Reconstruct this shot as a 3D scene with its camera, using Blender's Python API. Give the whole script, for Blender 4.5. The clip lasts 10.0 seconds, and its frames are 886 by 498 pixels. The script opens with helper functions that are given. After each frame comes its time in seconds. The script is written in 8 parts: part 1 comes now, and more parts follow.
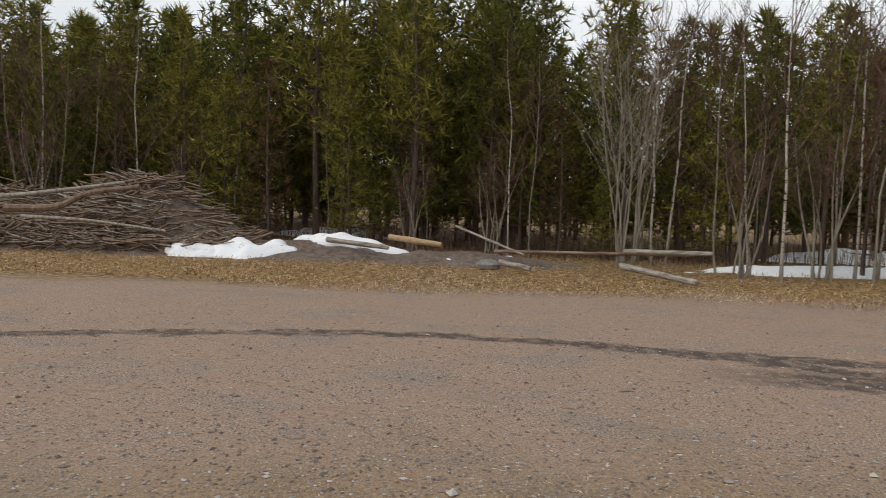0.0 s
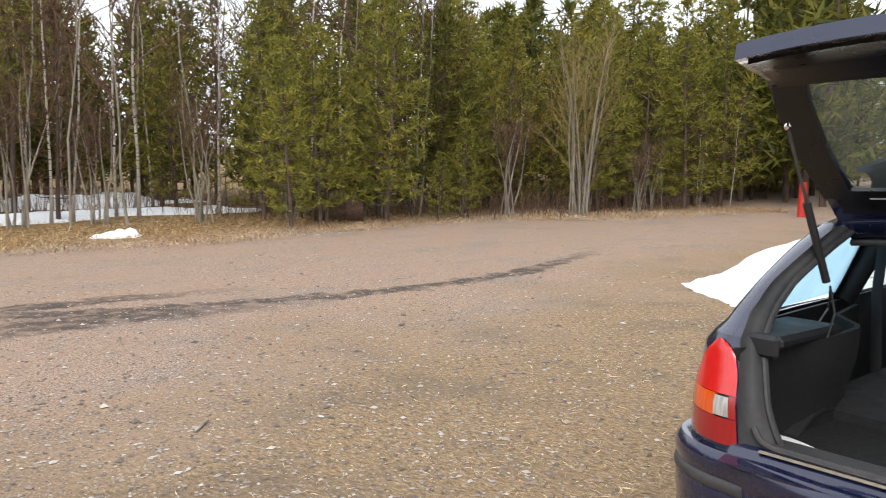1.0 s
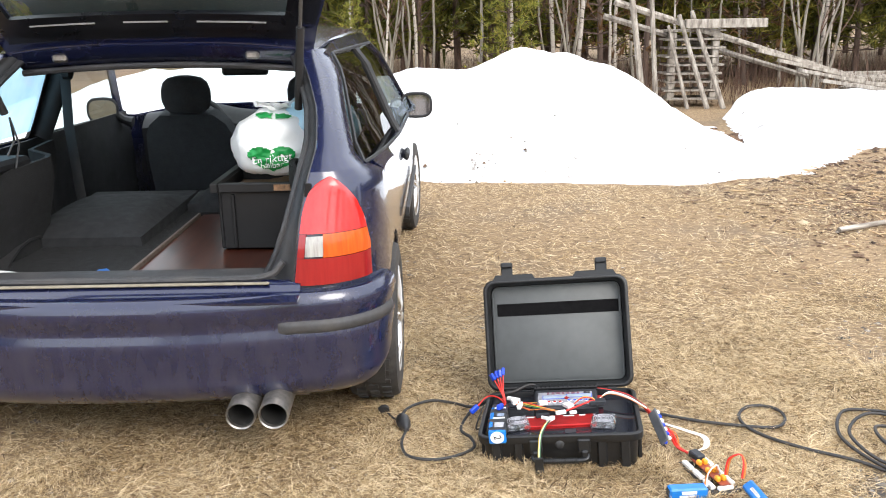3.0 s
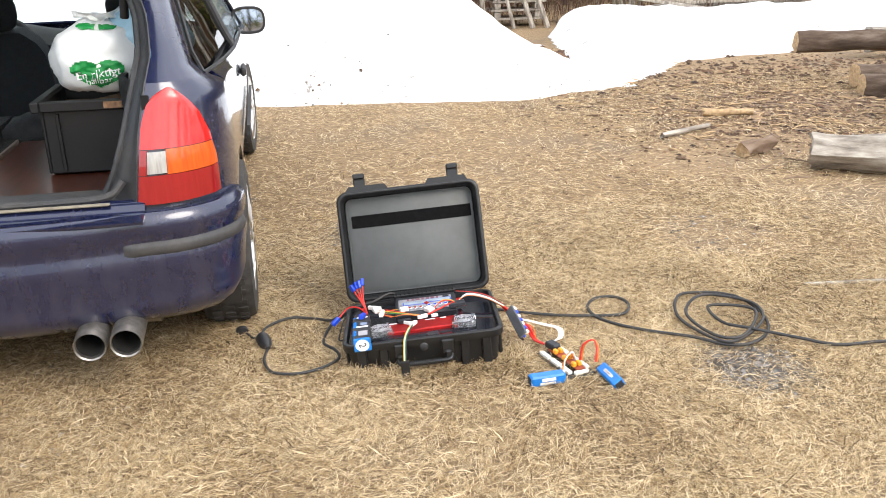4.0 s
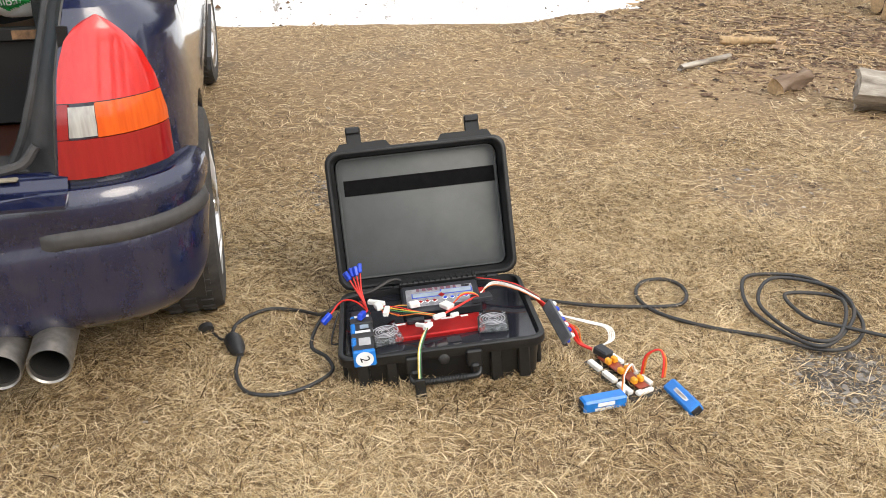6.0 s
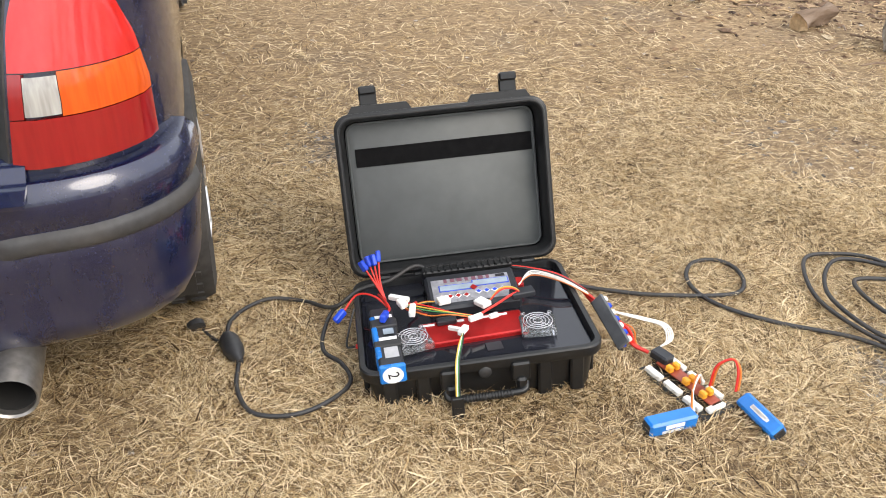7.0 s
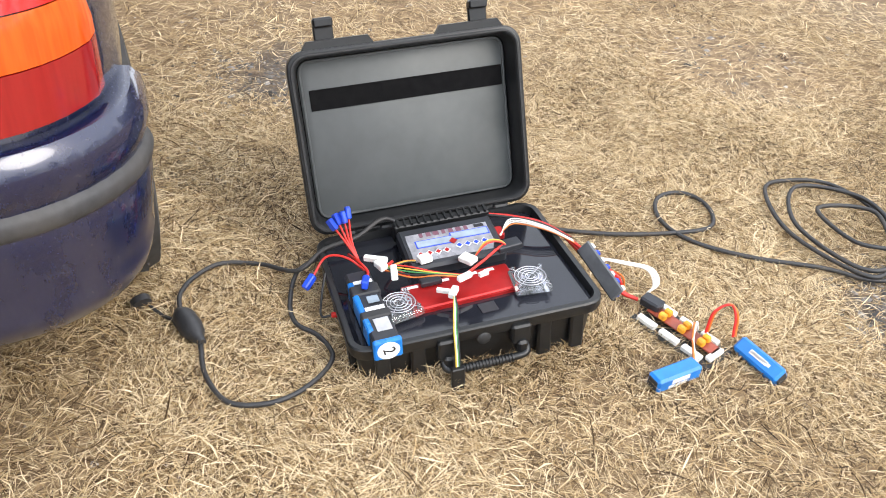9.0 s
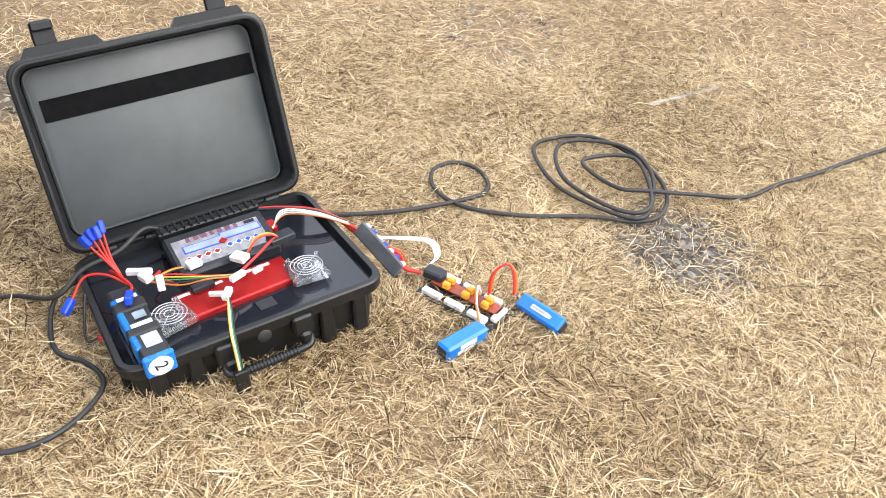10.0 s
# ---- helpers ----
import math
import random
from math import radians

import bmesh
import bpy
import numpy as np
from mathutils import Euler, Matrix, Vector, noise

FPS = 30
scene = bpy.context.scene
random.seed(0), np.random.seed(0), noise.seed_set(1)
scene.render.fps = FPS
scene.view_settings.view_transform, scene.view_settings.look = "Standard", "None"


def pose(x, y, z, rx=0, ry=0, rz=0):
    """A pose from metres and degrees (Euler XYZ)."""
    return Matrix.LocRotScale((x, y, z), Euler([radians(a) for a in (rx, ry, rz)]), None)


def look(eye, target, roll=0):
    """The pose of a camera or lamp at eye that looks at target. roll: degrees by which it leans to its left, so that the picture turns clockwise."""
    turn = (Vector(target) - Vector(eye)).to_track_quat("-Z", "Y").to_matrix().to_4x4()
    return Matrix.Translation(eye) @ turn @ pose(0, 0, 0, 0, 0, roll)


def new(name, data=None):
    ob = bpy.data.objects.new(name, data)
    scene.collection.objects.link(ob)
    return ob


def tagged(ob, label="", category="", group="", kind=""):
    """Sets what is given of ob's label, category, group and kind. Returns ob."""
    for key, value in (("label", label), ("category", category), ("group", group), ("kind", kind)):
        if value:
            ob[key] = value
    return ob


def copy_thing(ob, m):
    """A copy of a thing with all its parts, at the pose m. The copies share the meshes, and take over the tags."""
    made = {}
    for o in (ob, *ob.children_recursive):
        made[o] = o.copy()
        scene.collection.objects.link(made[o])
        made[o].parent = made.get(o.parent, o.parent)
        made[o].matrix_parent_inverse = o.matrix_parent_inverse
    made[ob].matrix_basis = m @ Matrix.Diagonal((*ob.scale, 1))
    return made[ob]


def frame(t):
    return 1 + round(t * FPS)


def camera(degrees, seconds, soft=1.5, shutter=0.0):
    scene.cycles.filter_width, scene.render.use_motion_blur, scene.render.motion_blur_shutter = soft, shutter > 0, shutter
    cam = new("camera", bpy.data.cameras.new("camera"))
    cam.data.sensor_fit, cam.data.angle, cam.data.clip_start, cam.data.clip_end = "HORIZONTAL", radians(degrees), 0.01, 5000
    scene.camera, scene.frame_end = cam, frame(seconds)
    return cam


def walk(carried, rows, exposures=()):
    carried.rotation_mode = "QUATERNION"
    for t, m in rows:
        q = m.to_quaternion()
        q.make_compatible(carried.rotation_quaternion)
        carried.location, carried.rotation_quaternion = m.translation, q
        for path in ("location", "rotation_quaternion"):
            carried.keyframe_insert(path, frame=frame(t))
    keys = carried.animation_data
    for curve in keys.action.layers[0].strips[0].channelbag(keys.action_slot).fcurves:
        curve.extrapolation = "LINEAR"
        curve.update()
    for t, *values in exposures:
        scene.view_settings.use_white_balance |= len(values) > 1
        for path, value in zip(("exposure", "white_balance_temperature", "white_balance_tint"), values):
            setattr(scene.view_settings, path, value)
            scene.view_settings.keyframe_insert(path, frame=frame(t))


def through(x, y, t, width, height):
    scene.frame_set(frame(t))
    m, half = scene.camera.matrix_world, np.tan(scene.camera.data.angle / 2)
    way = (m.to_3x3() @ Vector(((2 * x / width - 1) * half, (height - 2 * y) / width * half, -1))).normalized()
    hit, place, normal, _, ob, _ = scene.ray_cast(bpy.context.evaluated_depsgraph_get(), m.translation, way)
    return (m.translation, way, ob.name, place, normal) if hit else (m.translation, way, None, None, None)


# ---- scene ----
cam = camera(55.2, 10.0, 0.95, 0.05)
PATH = [
    (0, (0.654, -0.134, 1.65), (0.341, 1.835, 1.495), 1.4),
    (0.2, (0.677, -0.083, 1.642), (0.682, 1.909, 1.465), 1.5),
    (0.5, (0.718, 0.099, 1.572), (1.267, 2.015, 1.404), 1.5),
    (0.8, (0.689, 0.154, 1.541), (1.734, 1.846, 1.326), 0.1),
    (1, (0.639, 0.162, 1.535), (1.974, 1.632, 1.297), 0.7),
    (1.2, (0.643, 0.154, 1.54), (2.126, 1.474, 1.298), 1.2),
    (1.5, (0.645, 0.07, 1.477), (2.33, 1.126, 1.257), 1.5),
    (2, (0.614, -0.014, 1.426), (2.465, 0.678, 1.12), 2.5),
    (2.5, (0.602, -0.115, 1.405), (2.491, 0.307, 0.9), 0.4),
    (3, (0.594, -0.099, 1.39), (2.523, -0.102, 0.86), -1.0),
    (3.2, (0.584, -0.105, 1.339), (2.511, -0.209, 0.816), -2.2),
    (4.3, (0.619, -0.019, 1.308), (2.432, -0.441, 0.577), -0.1),
    (4.5, (0.662, -0.049, 1.3), (2.47, -0.456, 0.548), -0.1),
    (5, (0.845, -0.111, 1.289), (2.707, -0.399, 0.618), -0.7),
    (5.5, (1.054, -0.102, 1.268), (2.868, -0.383, 0.476), 0.9),
    (6, (1.27, -0.021, 1.243), (3.019, -0.462, 0.377), 0.3),
    (6.2, (1.344, -0.01, 1.24), (3.0699, -0.4558, 0.3328), -0.45),
    (7.3, (1.792, 0.07, 1.224), (3.3717, -0.4927, 0.1333), 3.6),
    (7.5, (1.84, 0.084, 1.209), (3.3801, -0.5537, 0.1033), 3.66),
    (8, (1.943, 0.166, 1.215), (3.3866, -0.5727, 0.0435), 3.48),
    (8.5, (1.969, 0.215, 1.201), (3.3852, -0.5289, 0.0004), 5.2),
    (9, (1.97, 0.212, 1.208), (3.3679, -0.5603, 0.0052), 5.9),
    (9.5, (1.957, 0.153, 1.186), (3.2411, -0.8246, 0.0043), 7.4),
    (10, (1.931, 0.113, 1.188), (3.0974, -0.9981, 0.0029), 6.42),
]
walk(cam, [(t, look(eye, target, roll)) for t, eye, target, roll in PATH], ((0, -0.25, 6800, 10), (0.5, 0.28, 6750, 10), (1.0, 0.68, 6650, 10), (1.5, 1.0, 6500, 10), (2.0, 1.2, 6450, 10), (3.0, 1.27, 6500, 10), (4.5, 1.05, 6800, 10), (5.5, 0.8, 7000, 10), (6.0, 0.81, 7000, 10), (7.5, 1.08, 6650, 10), (9.0, 1.27, 6500, 10), (10, 1.32, 6500, 10)))

# world and sun
world = bpy.data.worlds.new("sky")
scene.world = world
world.use_nodes = True
wn = world.node_tree.nodes
sky = wn.new("ShaderNodeTexSky")
sky.sky_type = "NISHITA"
sky.sun_disc = False
SUN_EL, SUN_AZ = radians(40), radians(236)   # azimuth from +Y towards +X
sky.sun_elevation, sky.sun_rotation = SUN_EL, SUN_AZ
sky.air_density, sky.dust_density, sky.ozone_density = 1.0, 3.0, 1.0
# thin broken cloud, white over the whole dome
cl_co = wn.new("ShaderNodeTexCoord")
cl_map = wn.new("ShaderNodeMapping")
cl_map.inputs["Scale"].default_value = (1.0, 1.0, 3.0)
cl_no = wn.new("ShaderNodeTexNoise")
cl_no.inputs["Scale"].default_value, cl_no.inputs["Detail"].default_value = 2.2, 6
cl_ra = wn.new("ShaderNodeValToRGB")
cl_ra.color_ramp.elements[0].position, cl_ra.color_ramp.elements[1].position = 0.32, 0.62
cl_ra.color_ramp.elements[0].color, cl_ra.color_ramp.elements[1].color = (0.55, 0.55, 0.55, 1), (0.97, 0.97, 0.97, 1)
cl_mix = wn.new("ShaderNodeMix")
cl_mix.data_type = "RGBA"
cl_mix.inputs[7].default_value = (8.0, 8.35, 8.9, 1)
wl = world.node_tree.links
wl.new(cl_co.outputs["Generated"], cl_map.inputs["Vector"])
wl.new(cl_map.outputs["Vector"], cl_no.inputs["Vector"])
wl.new(cl_no.outputs["Fac"], cl_ra.inputs["Fac"])
wl.new(cl_ra.outputs["Color"], cl_mix.inputs[0])
wl.new(sky.outputs["Color"], cl_mix.inputs[6])
wl.new(cl_mix.outputs[2], wn["Background"].inputs["Color"])
wn["Background"].inputs["Strength"].default_value = 0.142

sun_data = bpy.data.lights.new("sun", "SUN")
sun_data.energy, sun_data.angle, sun_data.color = 0.9, radians(28), (1.0, 0.95, 0.87)
sun = new("sun", sun_data)
sun.matrix_world = look((math.sin(SUN_AZ) * math.cos(SUN_EL) * 40, math.cos(SUN_AZ) * math.cos(SUN_EL) * 40, math.sin(SUN_EL) * 40), (0, 0, 0))

# ---- materials ----
class Nodes:
    """A principled material and short ways to wire procedural detail into it."""

    def __init__(self, name, rough=0.6, metal=0.0, spec=0.5, coat=0.0):
        self.mat = bpy.data.materials.new(name)
        self.mat.use_nodes = True
        self.t = self.mat.node_tree
        self.bsdf = self.t.nodes["Principled BSDF"]
        self.set(Roughness=rough, Metallic=metal)
        self.bsdf.inputs["Specular IOR Level"].default_value = spec
        self.bsdf.inputs["Coat Weight"].default_value = coat
        self.bsdf.inputs["Coat Roughness"].default_value = 0.08
        self.pos = self.add("ShaderNodeTexCoord").outputs["Object"]

    def add(self, kind):
        return self.t.nodes.new(kind)

    def link(self, a, b):
        self.t.links.new(a, b)

    def set(self, **kw):
        for k, v in kw.items():
            self.bsdf.inputs[k.replace("_", " ")].default_value = v

    def world(self):
        self.pos = self.add("ShaderNodeNewGeometry").outputs["Position"]
        return self

    def noise(self, scale, detail=4, rough=0.55, stretch=(1, 1, 1), turn=(0, 0, 0)):
        m = self.add("ShaderNodeMapping")
        m.inputs["Scale"].default_value = stretch
        m.inputs["Rotation"].default_value = turn
        self.link(self.pos, m.inputs["Vector"])
        n = self.add("ShaderNodeTexNoise")
        n.inputs["Scale"].default_value, n.inputs["Detail"].default_value, n.inputs["Roughness"].default_value = scale, detail, rough
        self.link(m.outputs["Vector"], n.inputs["Vector"])
        return n.outputs["Fac"]

    def ramp(self, fac, *stops):
        r = self.add("ShaderNodeValToRGB")
        e = r.color_ramp.elements
        while len(e) < len(stops):
            e.new(0.5)
        for el, (p, c) in zip(e, stops):
            el.position, el.color = p, (*c, 1) if isinstance(c, tuple) else (c, c, c, 1)
        self.link(fac, r.inputs["Fac"])
        return r.outputs["Color"]

    def mix(self, fac, a, b, mode="MIX"):
        m = self.add("ShaderNodeMix")
        m.data_type, m.blend_type = "RGBA", mode
        for s, v in ((0, fac), (6, a), (7, b)):
            if isinstance(v, (int, float)):
                m.inputs[s].default_value = v if s == 0 else (v, v, v, 1)
            elif isinstance(v, tuple):
                m.inputs[s].default_value = (*v, 1)
            else:
                self.link(v, m.inputs[s])
        return m.outputs[2]

    def maths(self, op, a, b=0.0, clamp=False):
        m = self.add("ShaderNodeMath")
        m.operation, m.use_clamp = op, clamp
        for s, v in ((0, a), (1, b)):
            if isinstance(v, (int, float)):
                m.inputs[s].default_value = v
            else:
                self.link(v, m.inputs[s])
        return m.outputs[0]

    def axis(self, i, source=None):
        s = self.add("ShaderNodeSeparateXYZ")
        self.link(source or self.pos, s.inputs[0])
        return s.outputs[i]

    def island(self):
        return self.add("ShaderNodeNewGeometry").outputs["Random Per Island"]

    def each(self):
        return self.add("ShaderNodeObjectInfo").outputs["Random"]

    def colour(self, c):
        self.link(c, self.bsdf.inputs["Base Color"])
        return self

    def rough(self, r):
        self.link(r, self.bsdf.inputs["Roughness"])
        return self

    def bump(self, h, strength=0.4, dist=0.01):
        b = self.add("ShaderNodeBump")
        b.inputs["Strength"].default_value, b.inputs["Distance"].default_value = strength, dist
        self.link(h, b.inputs["Height"])
        self.link(b.outputs["Normal"], self.bsdf.inputs["Normal"])
        return self


def plain(name, c, rough=0.5, metal=0.0, var=0.2, scale=30, coat=0.0, spec=0.5, bump=0.1, dirt=None):
    """A surface of one colour with faint mottling, uneven gloss and, where given, dirt."""
    n = Nodes(name, rough, metal, spec, coat)
    a = n.noise(scale)
    dark, light = tuple(v * (1 - var) for v in c), tuple(min(1, v * (1 + var)) for v in c)
    col = n.ramp(a, (0.3, dark), (0.7, light))
    big = n.noise(scale * 0.13, 5)
    if dirt:
        col = n.mix(n.ramp(big, (0.45, 0.0), (0.8, 0.55)), col, dirt)
    n.colour(col)
    n.rough(n.ramp(big, (0.3, max(0.02, rough * 0.8)), (0.75, min(1, rough * 1.25))))
    if bump:
        n.bump(a, bump, 0.004)
    return n.mat


def leafy(name, stops, rough=0.7, through=0.25, own=0.7, spread=0.9):
    """Blades, needles and leaves: a colour of its own for each, some light let through."""
    n = Nodes(name, rough, 0, 0.2)
    r = n.island()
    patch = n.world().noise(1.3, 5, 0.6)
    col = n.ramp(n.maths("ADD", n.maths("MULTIPLY", r, own), n.maths("MULTIPLY", n.maths("SUBTRACT", patch, 0.35), spread), True), *stops)
    n.colour(col)
    tr = n.add("ShaderNodeBsdfTranslucent")
    n.link(col, tr.inputs["Color"])
    mx = n.add("ShaderNodeMixShader")
    mx.inputs[0].default_value = through
    n.link(n.bsdf.outputs[0], mx.inputs[1])
    n.link(tr.outputs[0], mx.inputs[2])
    n.link(mx.outputs[0], n.t.nodes["Material Output"].inputs["Surface"])
    return n.mat


def glass(name, tint=(0.9, 0.95, 0.93), clear=0.9, film=0.0):
    """Thin window glass: sees through straight, mirrors at its face; film is its coat of dust."""
    n = Nodes(name, 0.02)
    tr, gl, fr, mx = n.add("ShaderNodeBsdfTransparent"), n.add("ShaderNodeBsdfGlossy"), n.add("ShaderNodeFresnel"), n.add("ShaderNodeMixShader")
    tr.inputs["Color"].default_value = (*[v * clear for v in tint], 1)
    gl.inputs["Roughness"].default_value = 0.02
    fr.inputs["IOR"].default_value = 1.5
    n.link(fr.outputs[0], mx.inputs[0])
    n.link(tr.outputs[0], mx.inputs[1])
    n.link(gl.outputs[0], mx.inputs[2])
    out = mx
    if film:
        dust, out, thru = n.add("ShaderNodeBsdfDiffuse"), n.add("ShaderNodeMixShader"), n.add("ShaderNodeBsdfTranslucent")
        both = n.add("ShaderNodeAddShader")
        dust.inputs["Color"].default_value = thru.inputs["Color"].default_value = (0.5, 0.53, 0.52, 1)
        n.link(dust.outputs[0], both.inputs[0])
        n.link(thru.outputs[0], both.inputs[1])
        out.inputs[0].default_value = film
        n.link(mx.outputs[0], out.inputs[1])
        n.link(both.outputs[0], out.inputs[2])
    n.link(out.outputs[0], n.t.nodes["Material Output"].inputs["Surface"])
    return n.mat


def ground_material():
    n = Nodes("dry_grass_and_gravel", 0.95, 0, 0.2).world()
    x, y = n.axis(0), n.axis(1)
    warp = n.maths("MULTIPLY", n.maths("SUBTRACT", n.noise(0.55, 5), 0.5), 5.0)
    # gravel yard beyond a wavering line that swings away along the track
    edge = n.maths("SUBTRACT", n.maths("SUBTRACT", n.maths("ADD", y, warp), n.maths("MULTIPLY", x, 0.18)), 3.3)
    gravel = n.maths("MULTIPLY", edge, 0.45, True)
    far = n.maths("ADD", n.maths("MULTIPLY", n.maths("ADD", n.maths("MULTIPLY", x, 0.12), 12.6), -1.0), n.maths("ADD", y, n.maths("MULTIPLY", warp, 0.35)))
    verge = n.maths("MULTIPLY", far, 0.9, True)
    gravel = n.maths("MULTIPLY", gravel, n.maths("SUBTRACT", 1.0, verge))
    fine, mid, big = n.noise(55, 6, 0.8), n.noise(14, 8, 0.75), n.noise(1.3, 5)
    blade = n.noise(46, 8, 0.8, (1, 0.45, 1), (0, 0, 0.7))
    straw = n.ramp(blade, (0.36, (0.12, 0.08, 0.048)), (0.48, (0.24, 0.165, 0.098)), (0.58, (0.38, 0.275, 0.16)), (0.68, (0.52, 0.41, 0.265)))
    # shade between the blades, painted as dark brown flecks
    gap_shade = n.noise(120, 6, 0.8)
    straw = n.mix(n.ramp(gap_shade, (0.34, 0.55), (0.5, 0.0)), straw, (0.075, 0.05, 0.03))
    soil = n.ramp(fine, (0.3, (0.06, 0.045, 0.035)), (0.7, (0.19, 0.15, 0.12)))
    straw = n.mix(n.ramp(big, (0.5, 0.0), (0.75, 0.75)), straw, soil)
    pebble = n.ramp(fine, (0.36, (0.085, 0.060, 0.046)), (0.47, (0.255, 0.175, 0.135)), (0.56, (0.40, 0.298, 0.215)), (0.66, (0.60, 0.54, 0.48)))
    sandy = n.ramp(mid, (0.38, (0.22, 0.14, 0.10)), (0.62, (0.41, 0.292, 0.205)))
    yard = n.mix(n.ramp(big, (0.35, 0.25), (0.62, 1.0)), sandy, pebble)
    grey = n.ramp(n.noise(0.9, 6, 0.65, (0.8, 1.1, 1)), (0.5, 0.0), (0.64, 0.65))
    yard = n.mix(grey, yard, n.ramp(fine, (0.36, (0.075, 0.060, 0.050)), (0.5, (0.21, 0.175, 0.148)), (0.64, (0.47, 0.42, 0.37))))
    # bare spots of dark grit in the grass
    for cx, cy, r in ((2.77, -1.50, 0.25), (4.35, -0.45, 0.24), (3.9, 0.02, 0.14)):
        dx, dy = n.maths("SUBTRACT", x, cx), n.maths("SUBTRACT", y, cy)
        d2 = n.maths("SQRT", n.maths("ADD", n.maths("MULTIPLY", dx, dx), n.maths("MULTIPLY", dy, dy)))
        d2 = n.maths("ADD", d2, n.maths("MULTIPLY", n.maths("SUBTRACT", n.noise(7, 6, 0.7), 0.5), 0.9))
        spot = n.maths("MULTIPLY", n.maths("MULTIPLY", n.maths("SUBTRACT", r, d2), 6.0, True), 0.75)
        straw = n.mix(spot, straw, n.ramp(fine, (0.35, (0.035, 0.031, 0.028)), (0.55, (0.10, 0.088, 0.078)), (0.7, (0.22, 0.20, 0.18))))
    col = n.mix(gravel, straw, yard)
    # moss and brown litter under the trees
    litter = n.ramp(n.noise(9, 6), (0.36, (0.06, 0.038, 0.02)), (0.5, (0.21, 0.13, 0.06)), (0.62, (0.40, 0.28, 0.135)))
    col = n.mix(verge, col, litter)
    # wet wheel tracks: a narrow one and a wider puddled stretch
    def band(cx0, amp, freq, ph, width, x0, x1):
        line = n.maths("ADD", n.maths("ADD", n.maths("MULTIPLY", n.maths("SINE", n.maths("ADD", n.maths("MULTIPLY", x, freq), ph)), amp), cx0), n.maths("MULTIPLY", n.maths("SUBTRACT", n.noise(2.2, 6, 0.7), 0.5), 0.8))
        d = n.maths("ABSOLUTE", n.maths("SUBTRACT", y, line))
        m = n.maths("SUBTRACT", 1.0, n.maths("DIVIDE", d, width), True)
        ends = n.maths("MULTIPLY", n.maths("MULTIPLY", n.maths("SUBTRACT", x, x0), 0.8, True), n.maths("MULTIPLY", n.maths("SUBTRACT", x1, x), 0.6, True))
        return n.maths("MULTIPLY", n.maths("MULTIPLY", m, 2.2, True), ends)
    wet = n.maths("MAXIMUM", band(8.0, 0.85, 0.42, 1.75, 0.20, -30, 11.2), n.maths("MAXIMUM", band(8.35, 0.25, 0.5, 0.8, 0.24, 0.6, 5.3), band(7.35, 0.3, 0.6, 0.2, 0.42, 1.6, 5.6)))
    wet = n.maths("MULTIPLY", wet, n.ramp(n.noise(6, 5), (0.35, 0.25), (0.55, 1.0)))
    col = n.mix(wet, col, n.ramp(fine, (0.3, (0.034, 0.024, 0.019)), (0.75, (0.125, 0.094, 0.076))))
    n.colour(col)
    n.rough(n.maths("SUBTRACT", 0.95, n.maths("MULTIPLY", wet, 0.25)))
    n.bump(n.maths("ADD", fine, n.maths("MULTIPLY", blade, 0.5)), 0.6, 0.007)
    return n.mat


def bark_material(name, stops, rings=None, scale=14):
    n = Nodes(name, 0.85, 0, 0.2)
    a = n.noise(scale, 6, 0.65, (1, 1, 0.22))
    col = n.ramp(a, *stops)
    if rings:
        marks = n.ramp(n.noise(16, 4, 0.6, (0.35, 0.35, 1.5)), (0.56, 0.0), (0.63, 1.0))
        foot = n.maths("MULTIPLY", n.maths("SUBTRACT", 0.7, n.axis(2)), 0.9, True)
        col = n.mix(n.maths("MAXIMUM", marks, foot), col, rings)
    n.colour(col)
    n.bump(a, 0.6, 0.02)
    return n.mat


def paint_material():
    n = Nodes("dusty_blue_car_paint", 0.3, 0.15, 0.5, 0.8)
    flake = n.noise(900, 2)
    col = n.ramp(flake, (0.3, (0.004, 0.006, 0.028)), (0.7, (0.009, 0.014, 0.058)))
    low = n.maths("MULTIPLY", n.maths("SUBTRACT", 0.62, n.axis(2)), 1.7, True)
    dust = n.maths("ADD", n.ramp(n.noise(7, 7, 0.7), (0.5, 0.0), (0.9, 0.22)), n.maths("MULTIPLY", low, n.ramp(n.noise(16, 6, 0.7, (1, 1, 0.35)), (0.4, 0.0), (0.8, 0.5))), True)
    specks = n.ramp(n.noise(120, 3, 0.7), (0.62, 0.0), (0.72, 0.55))
    dust = n.maths("MAXIMUM", dust, n.maths("MULTIPLY", specks, n.ramp(n.noise(3.5, 3), (0.45, 0.0), (0.65, 1.0))))
    n.colour(n.mix(dust, col, (0.11, 0.10, 0.098)))
    n.rough(n.maths("ADD", 0.25, n.maths("MULTIPLY", dust, 0.5)))
    n.link(n.maths("SUBTRACT", 1.0, n.maths("MULTIPLY", dust, 0.6), True), n.bsdf.inputs["Coat Weight"])
    return n.mat


